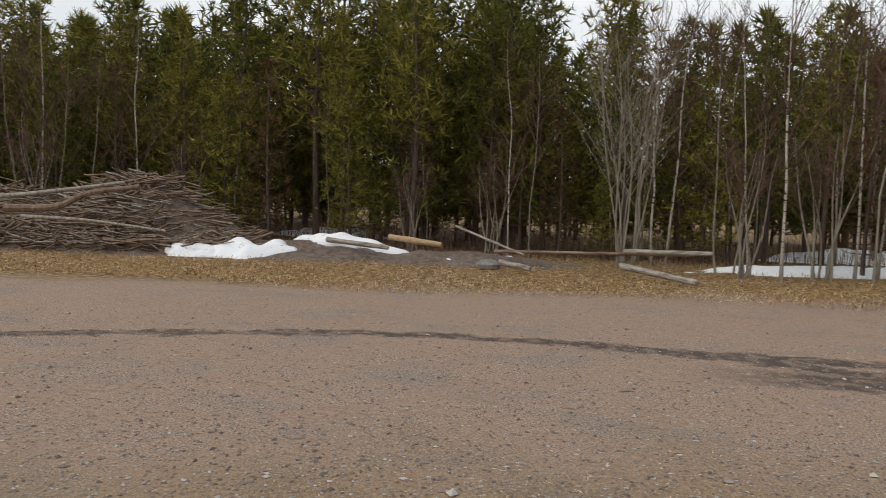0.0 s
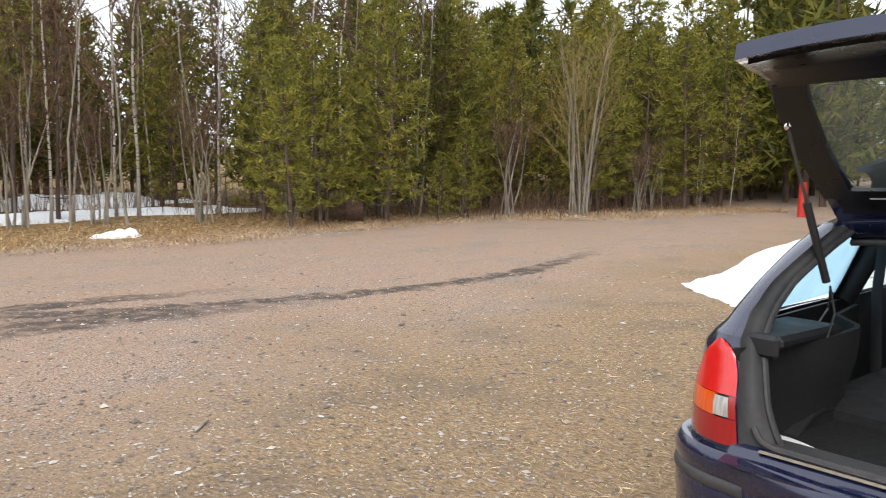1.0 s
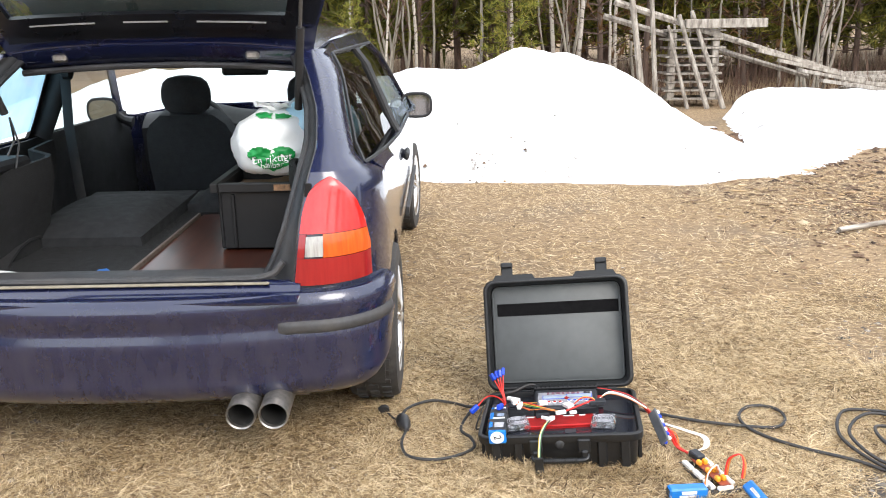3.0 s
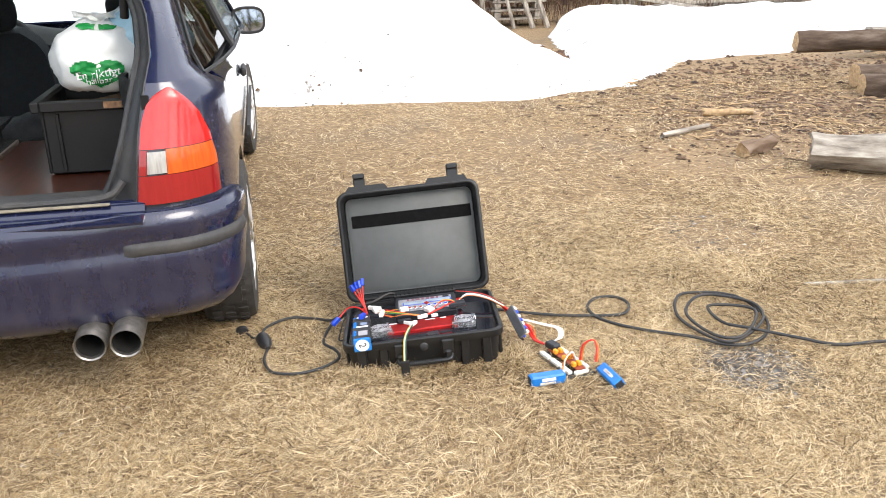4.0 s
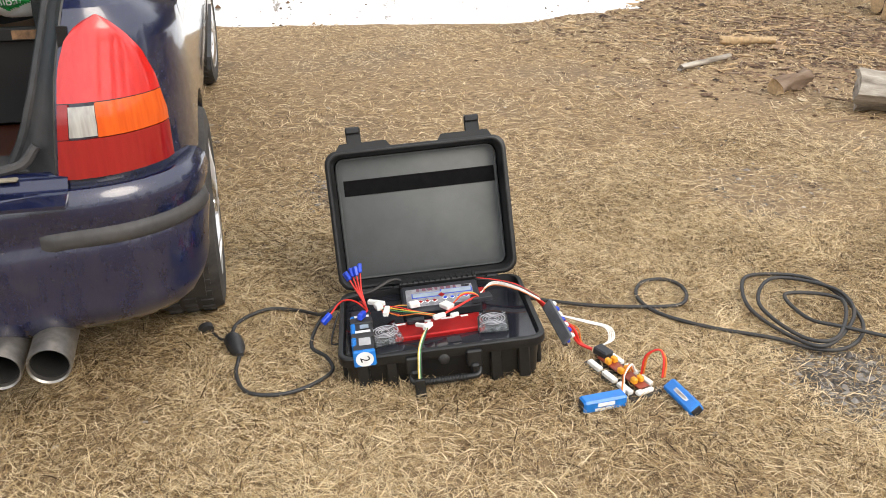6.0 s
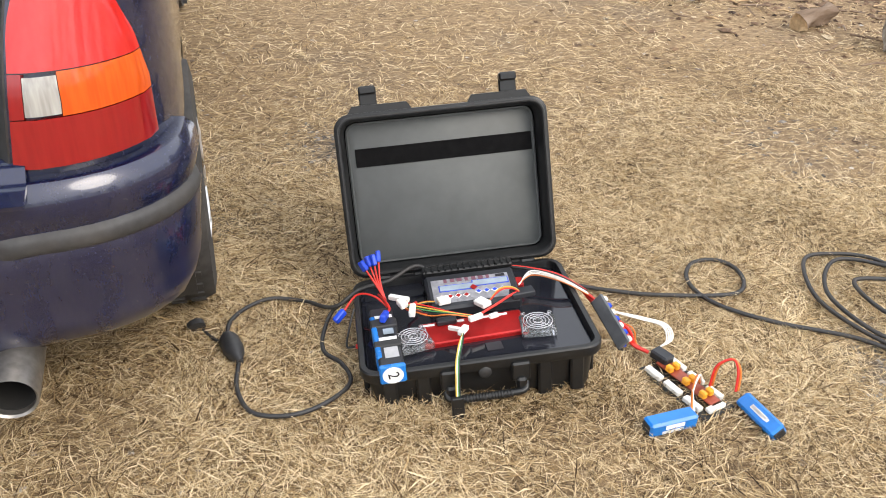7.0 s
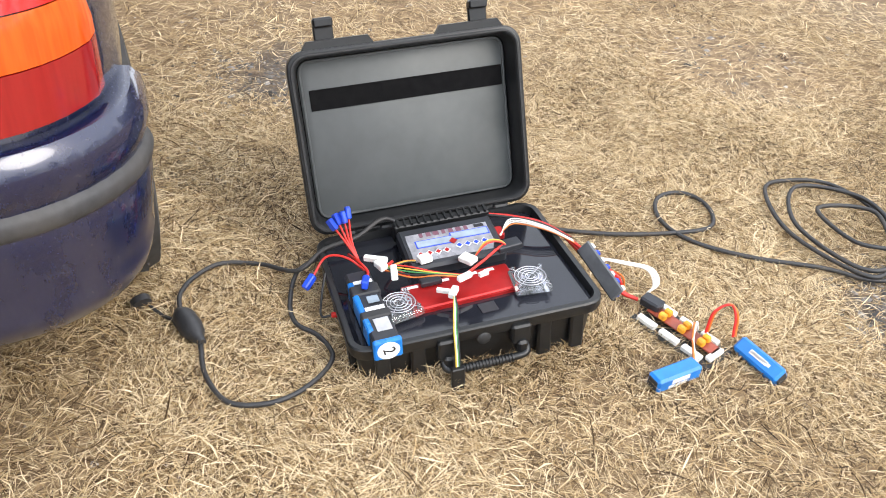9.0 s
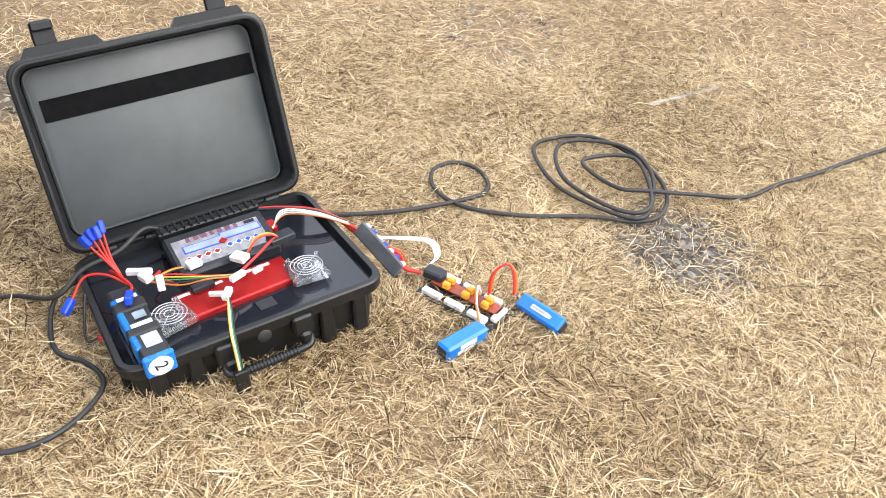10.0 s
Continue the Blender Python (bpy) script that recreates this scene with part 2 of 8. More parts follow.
def snow_material():
    n = Nodes("old_snow", 0.75, 0, 0.3).world()
    grit = n.ramp(n.noise(9, 7, 0.75), (0.66, 0.0), (0.74, 0.75))
    low = n.maths("MULTIPLY", n.maths("SUBTRACT", 0.42, n.axis(2)), 3.0, True)
    where = n.maths("MULTIPLY", grit, n.maths("ADD", 0.25, n.maths("MULTIPLY", low, n.ramp(n.noise(1.4, 3), (0.42, 0.0), (0.6, 0.9)))), True)
    clod = n.ramp(n.noise(3.4, 9, 0.82), (0.59, 0.0), (0.635, 0.85))
    where = n.maths("MAXIMUM", where, n.maths("MULTIPLY", clod, n.maths("MULTIPLY", n.maths("SUBTRACT", 0.95, n.axis(2)), 1.4, True)))
    col = n.ramp(n.noise(2.5, 5), (0.3, (0.80, 0.84, 0.88)), (0.7, (0.9, 0.91, 0.92)))
    n.colour(n.mix(where, col, (0.16, 0.13, 0.10)))
    n.bsdf.inputs["Subsurface Weight"].default_value = 0.0
    n.bump(n.maths("ADD", n.noise(40, 4), n.maths("MULTIPLY", n.noise(6, 4), 2.0)), 0.35, 0.03)
    return n.mat


def lens_material(name, c, c2, rough=0.3):
    n = Nodes(name, rough * 0.6, 0, 0.5, 0.7)
    ribs = n.noise(160, 2, 0.5, (0.6, 0.6, 0.05))
    n.colour(n.ramp(ribs, (0.35, c), (0.65, c2)))
    n.set(Transmission_Weight=0.0)
    return n.mat


def film_material():
    """Window glass under a pale blue film that scatters the daylight behind it."""
    n = Nodes("blue_window_film", 0.05)
    tl, tr, gl = n.add("ShaderNodeBsdfTranslucent"), n.add("ShaderNodeBsdfTransparent"), n.add("ShaderNodeBsdfGlossy")
    n.link(n.ramp(n.noise(4, 4), (0.35, (0.36, 0.66, 0.84)), (0.65, (0.50, 0.78, 0.92))), tl.inputs["Color"])
    tr.inputs["Color"].default_value = (0.55, 0.8, 0.92, 1)
    gl.inputs["Roughness"].default_value = 0.05
    m1, m2 = n.add("ShaderNodeMixShader"), n.add("ShaderNodeMixShader")
    m1.inputs[0].default_value, m2.inputs[0].default_value = 0.25, 0.05
    n.link(tl.outputs[0], m1.inputs[1])
    n.link(tr.outputs[0], m1.inputs[2])
    n.link(m1.outputs[0], m2.inputs[1])
    n.link(gl.outputs[0], m2.inputs[2])
    n.link(m2.outputs[0], n.t.nodes["Material Output"].inputs["Surface"])
    return n.mat


BLUEFILM = film_material()
GROUND = ground_material()
# the darkest stops paint the shaded gaps into some of the blades
STRAW = leafy("dry_straw", [(0.0, (0.022, 0.013, 0.007)), (0.26, (0.10, 0.062, 0.03)), (0.42, (0.36, 0.24, 0.115)), (0.62, (0.53, 0.39, 0.212)), (0.95, (0.79, 0.64, 0.42))], 0.6, 0.12, 0.92, 0.85)
RUSTGRASS = leafy("rusty_dead_grass", [(0.0, (0.11, 0.05, 0.02)), (0.4, (0.36, 0.19, 0.065)), (1.0, (0.58, 0.37, 0.15))], 0.7, 0.2)
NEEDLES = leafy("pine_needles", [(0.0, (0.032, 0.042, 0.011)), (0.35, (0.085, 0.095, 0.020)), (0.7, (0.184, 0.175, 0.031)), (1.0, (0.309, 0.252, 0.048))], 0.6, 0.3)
# same needles with sunlight painted in: lighter and yellower all over
NEEDLES_LIT = leafy("lit_pine_needles", [(0.0, (0.050, 0.060, 0.014)), (0.35, (0.147, 0.147, 0.028)), (0.7, (0.294, 0.252, 0.046)), (1.0, (0.441, 0.336, 0.070))], 0.6, 0.3)
NEEDLES_Y = leafy("yellowing_pine_needles", [(0.0, (0.059, 0.073, 0.014)), (0.4, (0.184, 0.196, 0.034)), (1.0, (0.426, 0.350, 0.070))], 0.55, 0.25)
NEEDLES_DRY = leafy("dry_brown_needles", [(0.0, (0.05, 0.028, 0.012)), (1.0, (0.17, 0.09, 0.035))], 0.7, 0.2)
PINEBARK = bark_material("pine_bark", [(0.3, (0.05, 0.035, 0.028)), (0.6, (0.14, 0.10, 0.08)), (0.8, (0.22, 0.15, 0.11))])
BIRCHBARK = bark_material("birch_bark", [(0.25, (0.26, 0.22, 0.18)), (0.55, (0.48, 0.43, 0.37)), (0.85, (0.74, 0.70, 0.64))], (0.045, 0.035, 0.03), 9)
GREYBARK = bark_material("grey_alder_bark", [(0.25, (0.14, 0.12, 0.10)), (0.6, (0.30, 0.27, 0.22)), (0.85, (0.42, 0.38, 0.31))])
TWIG = bark_material("reddish_twigs", [(0.3, (0.07, 0.04, 0.03)), (0.7, (0.17, 0.105, 0.075))])
OLIVETWIG = bark_material("yellow_willow_twigs", [(0.3, (0.16, 0.12, 0.05)), (0.7, (0.34, 0.26, 0.10))])
LOGBARK = bark_material("log_bark", [(0.25, (0.07, 0.045, 0.03)), (0.5, (0.2, 0.14, 0.10)), (0.8, (0.36, 0.29, 0.23))], None, 10)
DARKBARK = bark_material("dark_loose_bark", [(0.25, (0.035, 0.024, 0.018)), (0.5, (0.10, 0.07, 0.052)), (0.8, (0.26, 0.21, 0.17))], None, 12)
GREYWOOD = bark_material("weathered_wood", [(0.3, (0.11, 0.09, 0.075)), (0.5, (0.30, 0.265, 0.225)), (0.72, (0.50, 0.46, 0.40))], None, 20)
CUTWOOD = plain("cut_wood", (0.42, 0.29, 0.16), 0.8, 0, 0.35, 40)
SNOW = snow_material()
STONE = Nodes("gravel_stone", 0.85)
STONE.colour(STONE.ramp(STONE.island(), (0.0, (0.10, 0.085, 0.075)), (0.5, (0.24, 0.19, 0.16)), (0.88, (0.37, 0.33, 0.29)), (1.0, (0.52, 0.49, 0.45))))
STONE = STONE.mat
DARKSTONE = Nodes("dark_grit", 0.85)
DARKSTONE.colour(DARKSTONE.ramp(DARKSTONE.island(), (0.0, (0.045, 0.042, 0.040)), (0.6, (0.12, 0.11, 0.105)), (1.0, (0.30, 0.28, 0.26))))
DARKSTONE = DARKSTONE.mat
CHIP = Nodes("bark_chips", 0.85)
CHIP.colour(CHIP.ramp(CHIP.island(), (0.0, (0.07, 0.04, 0.025)), (0.5, (0.2, 0.12, 0.07)), (0.85, (0.38, 0.27, 0.16)), (1.0, (0.55, 0.44, 0.3))))
CHIP = CHIP.mat
LITTER = Nodes("dark_bark_litter", 0.9)
LITTER.colour(LITTER.ramp(LITTER.island(), (0.0, (0.035, 0.02, 0.013)), (0.5, (0.10, 0.055, 0.032)), (0.85, (0.19, 0.115, 0.066)), (1.0, (0.30, 0.2, 0.12))))
LITTER = LITTER.mat
PAINT = paint_material()
TRIM = plain("faded_black_plastic", (0.036, 0.036, 0.039), 0.55, 0, 0.25, 60, dirt=(0.09, 0.08, 0.072))
RUBBER = plain("tyre_rubber", (0.028, 0.027, 0.027), 0.8, 0, 0.3, 50, dirt=(0.13, 0.11, 0.095))
SEAL = plain("black_seal", (0.02, 0.02, 0.021), 0.55, 0, 0.2, 60)
CABIN = plain("charcoal_cabin_plastic", (0.0085, 0.009, 0.0105), 0.6, 0, 0.25, 50)
FABRIC = plain("dark_grey_seat_cloth", (0.040, 0.044, 0.050), 0.95, 0, 0.35, 240, bump=0.4)
CARPET = plain("black_boot_carpet", (0.0042, 0.0046, 0.0055), 1.0, 0, 0.4, 300, bump=0.5, dirt=(0.010, 0.0095, 0.009))
ALLOY = plain("dull_alloy", (0.62, 0.62, 0.63), 0.3, 0.9, 0.1, 20, dirt=(0.2, 0.17, 0.15))
STEEL = plain("sooty_exhaust_steel", (0.30, 0.28, 0.26), 0.42, 0.85, 0.3, 30, dirt=(0.12, 0.10, 0.08))
SOOT = plain("soot", (0.012, 0.011, 0.01), 0.95)
CHROME = plain("bright_metal", (0.75, 0.75, 0.76), 0.2, 1.0, 0.08, 40)
GATETRIM = plain("glossy_black_gate_trim", (0.005, 0.0055, 0.008), 0.28, 0, 0.3, 30)
GUTTER = plain("dark_worn_gutter", (0.028, 0.029, 0.032), 0.5, 0, 0.3, 40, dirt=(0.075, 0.068, 0.062))
BENCH = plain("black_bench_back", (0.011, 0.012, 0.014), 0.9, 0, 0.35, 200, bump=0.4)
GALV = plain("galvanised_latch", (0.62, 0.62, 0.60), 0.45, 0.25, 0.15, 60)
DARKROD = plain("dull_strut_rod", (0.10, 0.10, 0.105), 0.35, 0.6, 0.2, 30)
LENS_RED = lens_material("red_lamp_lens", (0.56, 0.012, 0.012), (0.62, 0.018, 0.016))
LENS_DARK = lens_material("dark_red_lamp_lens", (0.27, 0.006, 0.009), (0.31, 0.009, 0.011))
LENS_ORANGE = lens_material("amber_lamp_lens", (0.62, 0.075, 0.006), (0.72, 0.105, 0.010))
LENS_CLEAR = lens_material("clear_lamp_lens", (0.30, 0.29, 0.275), (0.46, 0.45, 0.43))
WINDOW = glass("window_glass", (0.86, 0.93, 0.90), 0.86)
REARGLASS = glass("rear_window_glass", (0.86, 0.93, 0.90), 0.92, 0.055)
# right side only: darkened to stand in for the wood mirrored at grazing angles
DARKPANE = glass("dark_side_glass", (0.80, 0.90, 0.90), 0.30)
MIRROR = plain("mirror_glass", (0.40, 0.46, 0.54), 0.03, 1.0, 0.02, 5, bump=0)
BOARDWOOD = Nodes("reddish_wood_board", 0.30, 0, 0.35, 0.1)
BOARDWOOD.colour(BOARDWOOD.ramp(BOARDWOOD.noise(14, 6, 0.6, (0.25, 2.5, 1)), (0.3, (0.022, 0.006, 0.0035)), (0.7, (0.062, 0.018, 0.009))))
BOARDWOOD = BOARDWOOD.mat
EDGEWOOD = plain("scuffed_brown_edge", (0.11, 0.085, 0.07), 0.6, 0, 0.3, 40)
BAGWHITE = plain("white_plastic_bag", (0.80, 0.82, 0.82), 0.35, 0, 0.06, 14, bump=0.5)
BAGGREEN = plain("green_print", (0.006, 0.26, 0.055), 0.4, 0, 0.1, 20)
BAGBLUE = plain("pale_blue_plastic_bag", (0.36, 0.58, 0.72), 0.35, 0, 0.1, 14, bump=0.5)
CRATE = plain("black_crate_plastic", (0.0045, 0.0045, 0.0052), 0.5, 0, 0.2, 40)
CASE = plain("black_moulded_case", (0.0075, 0.008, 0.009), 0.40, 0, 0.2, 90, dirt=(0.017, 0.016, 0.015))
LIDPANEL = plain("grey_scuffed_lid_lining", (0.070, 0.076, 0.077), 0.5, 0, 0.16, 12, bump=0.05, dirt=(0.045, 0.048, 0.05))
VELCRO = plain("black_hook_tape", (0.0035, 0.0035, 0.004), 0.95, 0, 0.2, 400, spec=0.15)
DECK = plain("smoked_acrylic_deck", (0.014, 0.015, 0.021), 0.07, 0, 0.15, 8, bump=0)
FOIL = plain("smoky_silver_foil", (0.28, 0.28, 0.305), 0.3, 0.15, 0.35, 45)
RED = plain("red_anodised", (0.40, 0.012, 0.012), 0.35, 0.4, 0.15, 30)
REDWIRE = plain("red_silicone_wire", (0.62, 0.025, 0.018), 0.45)
BLACKWIRE = plain("black_wire", (0.018, 0.018, 0.019), 0.5)
WHITEWIRE = plain("white_wire", (0.72, 0.70, 0.66), 0.5)
YELLOWWIRE = plain("yellow_wire", (0.62, 0.42, 0.05), 0.5)
GREENWIRE = plain("green_wire", (0.05, 0.22, 0.07), 0.5)
ORANGEWIRE = plain("orange_wire", (0.60, 0.17, 0.03), 0.5)
BLUEPLUG = plain("blue_connector", (0.012, 0.06, 0.55), 0.4)
BLUEWRAP = plain("blue_shrink_wrap", (0.008, 0.17, 0.56), 0.3, 0, 0.15, 20)
WHITEPLUG = plain("white_nylon", (0.76, 0.76, 0.73), 0.5)
YELLOWPLUG = plain("yellow_connector", (0.75, 0.33, 0.02), 0.45)
PAPER = plain("white_label", (0.78, 0.79, 0.80), 0.6)
GREYLABEL = plain("silver_label", (0.42, 0.42, 0.44), 0.35)
INK = plain("black_ink", (0.015, 0.015, 0.02), 0.6)
TITLE = plain("faded_plum_print", (0.17, 0.07, 0.10), 0.5)
BOARDGREY = plain("brushed_grey_plate", (0.13, 0.135, 0.145), 0.4, 0.4)
GREYBOX = plain("dark_grey_shell", (0.026, 0.028, 0.034), 0.45, 0.2)
LCD = plain("lcd_window", (0.30, 0.36, 0.42), 0.12)
CIRCUIT = plain("brown_circuit_board", (0.24, 0.045, 0.022), 0.4)
ACRYLIC = glass("clear_acrylic", (0.93, 0.93, 0.97), 0.95, 0.09)
RINGGREY = plain("pale_wire_ring", (0.50, 0.49, 0.53), 0.35, 0.3)
CABLE = plain("black_mains_cable", (0.022, 0.022, 0.024), 0.55, 0, 0.2, 60, dirt=(0.09, 0.075, 0.06))
RUST = plain("rusty_steel", (0.11, 0.065, 0.045), 0.8, 0.2, 0.4, 14)
REDPOST = plain("red_marker_paint", (0.5, 0.03, 0.02), 0.5)

# ---- mesh tools ----
class G:
    """A mesh gathered as lists of corners and faces."""

    def __init__(self):
        self.v, self.f, self.m = [], [], []

    def add(self, vs, fs, mi=0):
        o = len(self.v)
        self.v += [tuple(p) for p in vs]
        self.f += [tuple(i + o for i in f) for f in fs]
        self.m += [mi] * len(fs)
        return self

    def box(self, c, s, bevel=0.0, m=None, mi=0):
        """A box about c of size s with chamfered edges, turned by the matrix m about c."""
        h = [a / 2 for a in s]
        b = min(bevel, min(h) * 0.9)
        vs, idx = [], {}
        for sx in (-1, 1):
            for sy in (-1, 1):
                for sz in (-1, 1):
                    for ax in range(3):
                        p = [sx * h[0], sy * h[1], sz * h[2]]
                        for k in range(3):
                            if k != ax:
                                p[k] -= (sx, sy, sz)[k] * b
                        idx[(sx, sy, sz, ax)] = len(vs)
                        vs.append(Vector(p))
        fs = []
        for ax in range(3):
            o1, o2 = (ax + 1) % 3, (ax + 2) % 3
            for s in (-1, 1):
                q = []
                for a, c2 in ((-1, -1), (1, -1), (1, 1), (-1, 1)):
                    k = [0, 0, 0]
                    k[ax], k[o1], k[o2] = s, a, c2
                    q.append(idx[(*k, ax)])
                fs.append(q if s > 0 else q[::-1])
        if b > 0:
            for ax in range(3):
                o1, o2 = (ax + 1) % 3, (ax + 2) % 3
                for a in (-1, 1):
                    for c2 in (-1, 1):
                        k0, k1 = [0, 0, 0], [0, 0, 0]
                        k0[ax], k1[ax] = -1, 1
                        k0[o1] = k1[o1] = a
                        k0[o2] = k1[o2] = c2
                        q = [idx[(*k0, o1)], idx[(*k1, o1)], idx[(*k1, o2)], idx[(*k0, o2)]]
                        fs.append(q if a * c2 > 0 else q[::-1])
            for sx in (-1, 1):
                for sy in (-1, 1):
                    for sz in (-1, 1):
                        q = [idx[(sx, sy, sz, a)] for a in range(3)]
                        fs.append(q if sx * sy * sz > 0 else q[::-1])
        else:
            remap = {}
            keep, vmap = [], {}
            for i, p in enumerate(vs):
                k = tuple(round(a, 6) for a in p)
                if k not in vmap:
                    vmap[k] = len(keep)
                    keep.append(p)
                remap[i] = vmap[k]
            fs = [[remap[i] for i in f] for f in fs]
            vs = keep
        if m is not None:
            vs = [m @ p for p in vs]
        c = Vector(c)
        return self.add([p + c for p in vs], fs, mi)

    def tube(self, pts, r, seg=8, caps=True, mi=0, flat=1.0):
        """A round bar through pts; r is one radius or one for each point."""
        pts = [Vector(p) for p in pts]
        n = len(pts)
        rs = r if isinstance(r, (list, tuple)) else [r] * n
        vs, up = [], None
        for i, p in enumerate(pts):
            d = (pts[min(i + 1, n - 1)] - pts[max(i - 1, 0)])
            if d.length < 1e-9:
                d = Vector((0, 0, 1))
            d.normalize()
            if up is None:
                up = Vector((0, 0, 1)) if abs(d.z) < 0.9 else Vector((1, 0, 0))
            a = d.cross(up).normalized()
            up = a.cross(d).normalized()
            for k in range(seg):
                t = 2 * math.pi * k / seg
                vs.append(p + (a * math.cos(t) + up * math.sin(t) * flat) * rs[i])
        fs = [(i * seg + k, i * seg + (k + 1) % seg, (i + 1) * seg + (k + 1) % seg, (i + 1) * seg + k) for i in range(n - 1) for k in range(seg)]
        if caps:
            fs += [tuple(range(seg))[::-1], tuple((n - 1) * seg + k for k in range(seg))]
        return self.add(vs, fs, mi)

    def sheet(self, fn, nu, nv, thick=0.0, skip=None, mi=0):
        """The surface fn(s, t), s and t from 0 to 1; thick gives it a back at that offset (a vector or a length along its normal)."""
        top = [[Vector(fn(i / nu, j / nv)) for j in range(nv + 1)] for i in range(nu + 1)]
        vs = [p for row in top for p in row]
        w = nv + 1
        fs = [(i * w + j, (i + 1) * w + j, (i + 1) * w + j + 1, i * w + j + 1) for i in range(nu) for j in range(nv) if not (skip and skip((i + 0.5) / nu, (j + 0.5) / nv))]
        if isinstance(thick, (int, float)) and thick == 0:
            return self.add(vs, fs, mi)
        o = len(vs)
        back = []
        for i in range(nu + 1):
            for j in range(nv + 1):
                if isinstance(thick, (int, float)):
                    a = top[min(i + 1, nu)][j] - top[max(i - 1, 0)][j]
                    b = top[i][min(j + 1, nv)] - top[i][max(j - 1, 0)]
                    k = a.cross(b)
                    k = k.normalized() if k.length > 1e-12 else Vector((0, 0, 0))
                    back.append(top[i][j] - k * thick)
                else:
                    back.append(top[i][j] + Vector(thick))
        count = {}
        for f in fs:
            for a, b in zip(f, f[1:] + f[:1]):
                count[(a, b)] = 1
        rim = [(a, b) for (a, b) in count if (b, a) not in count]
        fs2 = [tuple(o + i for i in f[::-1]) for f in fs] + [(b, a, o + a, o + b) for a, b in rim]
        return self.add(vs + back, fs + fs2, mi)

    def lathe(self, profile, seg, m=None, mi=0):
        """Rings (radius, height) turned about z."""
        vs = [Vector((r * math.cos(2 * math.pi * k / seg), r * math.sin(2 * math.pi * k / seg), z)) for r, z in profile for k in range(seg)]
        if m is not None:
            vs = [m @ p for p in vs]
        n = len(profile)
        fs = [(i * seg + k, i * seg + (k + 1) % seg, (i + 1) * seg + (k + 1) % seg, (i + 1) * seg + k) for i in range(n - 1) for k in range(seg)]
        fs += [tuple(range(seg))[::-1], tuple((n - 1) * seg + k for k in range(seg))]
        return self.add(vs, fs, mi)

    def prism(self, outline, z0, z1, m=None, mi=0):
        n = len(outline)
        vs = [Vector((x, y, z)) for z in (z0, z1) for x, y in outline]
        if m is not None:
            vs = [m @ p for p in vs]
        return self.add(vs, [tuple(range(n))[::-1], tuple(range(n, 2 * n))] + [(i, (i + 1) % n, n + (i + 1) % n, n + i) for i in range(n)], mi)

    def mesh(self, name, mats, smooth=40):
        me = bpy.data.meshes.new(name)
        me.from_pydata(self.v, [], self.f)
        for m in mats if isinstance(mats, (list, tuple)) else [mats]:
            me.materials.append(m)
        me.polygons.foreach_set("material_index", self.m)
        if smooth:
            me.polygons.foreach_set("use_smooth", [True] * len(me.polygons))
            me.set_sharp_from_angle(angle=radians(smooth))
        me.update()
        return me


def thing(name, place, label, category, group="", kind=""):
    """A top-level Empty at place (a matrix or a point) that carries its parts."""
    ob = new(name)
    ob.empty_display_size = 0.1
    ob.matrix_world = place if isinstance(place, Matrix) else Matrix.Translation(place)
    return tagged(ob, label, category, group, kind)


def part(name, g, mats, parent, label="", smooth=40, at=None):
    """One mesh under a thing or a part, in the coordinates of that parent."""
    ob = new(name, g.mesh(name, mats, smooth))
    ob.parent = parent
    if at is not None:
        ob.matrix_local = at
    return tagged(ob, label)


def single(name, g, mats, label, category, place=None, group="", kind="", smooth=40):
    """A thing of one mesh."""
    ob = new(name, g.mesh(name, mats, smooth))
    if place is not None:
        ob.matrix_world = place if isinstance(place, Matrix) else Matrix.Translation(place)
    return tagged(ob, label, category, group, kind)


def raw(name, verts, faces, mats, label="", category="", kind="", smooth=False, parent=None):
    """A mesh from arrays."""
    me = bpy.data.meshes.new(name)
    nv, nf, k = len(verts), len(faces), faces.shape[1]
    me.vertices.add(nv)
    me.vertices.foreach_set("co", verts.astype(np.float32).ravel())
    me.loops.add(nf * k)
    me.loops.foreach_set("vertex_index", faces.astype(np.int32).ravel())
    me.polygons.add(nf)
    me.polygons.foreach_set("loop_start", np.arange(0, nf * k, k, dtype=np.int32))
    me.polygons.foreach_set("use_smooth", [bool(smooth)] * nf)
    me.materials.append(mats)
    me.update(calc_edges=True)
    ob = new(name, me)
    if parent:
        ob.parent = parent
    return tagged(ob, label, category, kind=kind)


def smooth_path(pts, n=6):
    """A rounded line through pts (Catmull-Rom)."""
    p = [Vector(a) for a in pts]
    p = [p[0] * 2 - p[1]] + p + [p[-1] * 2 - p[-2]]
    out = []
    for i in range(1, len(p) - 2):
        for k in range(n):
            t = k / n
            out.append(0.5 * ((2 * p[i]) + (p[i + 1] - p[i - 1]) * t + (2 * p[i - 1] - 5 * p[i] + 4 * p[i + 1] - p[i + 2]) * t * t + (3 * p[i] - p[i - 1] - 3 * p[i + 1] + p[i + 2]) * t ** 3))
    return out + [p[-2]]


def lerp(a, b, t):
    return a + (b - a) * t


def bent(t, *stops):
    """A value between stops (t, value), straight from one to the next."""
    for (t0, a), (t1, b) in zip(stops, stops[1:]):
        if t <= t1:
            return lerp(a, b, max(0, (t - t0) / (t1 - t0)))
    return stops[-1][1]


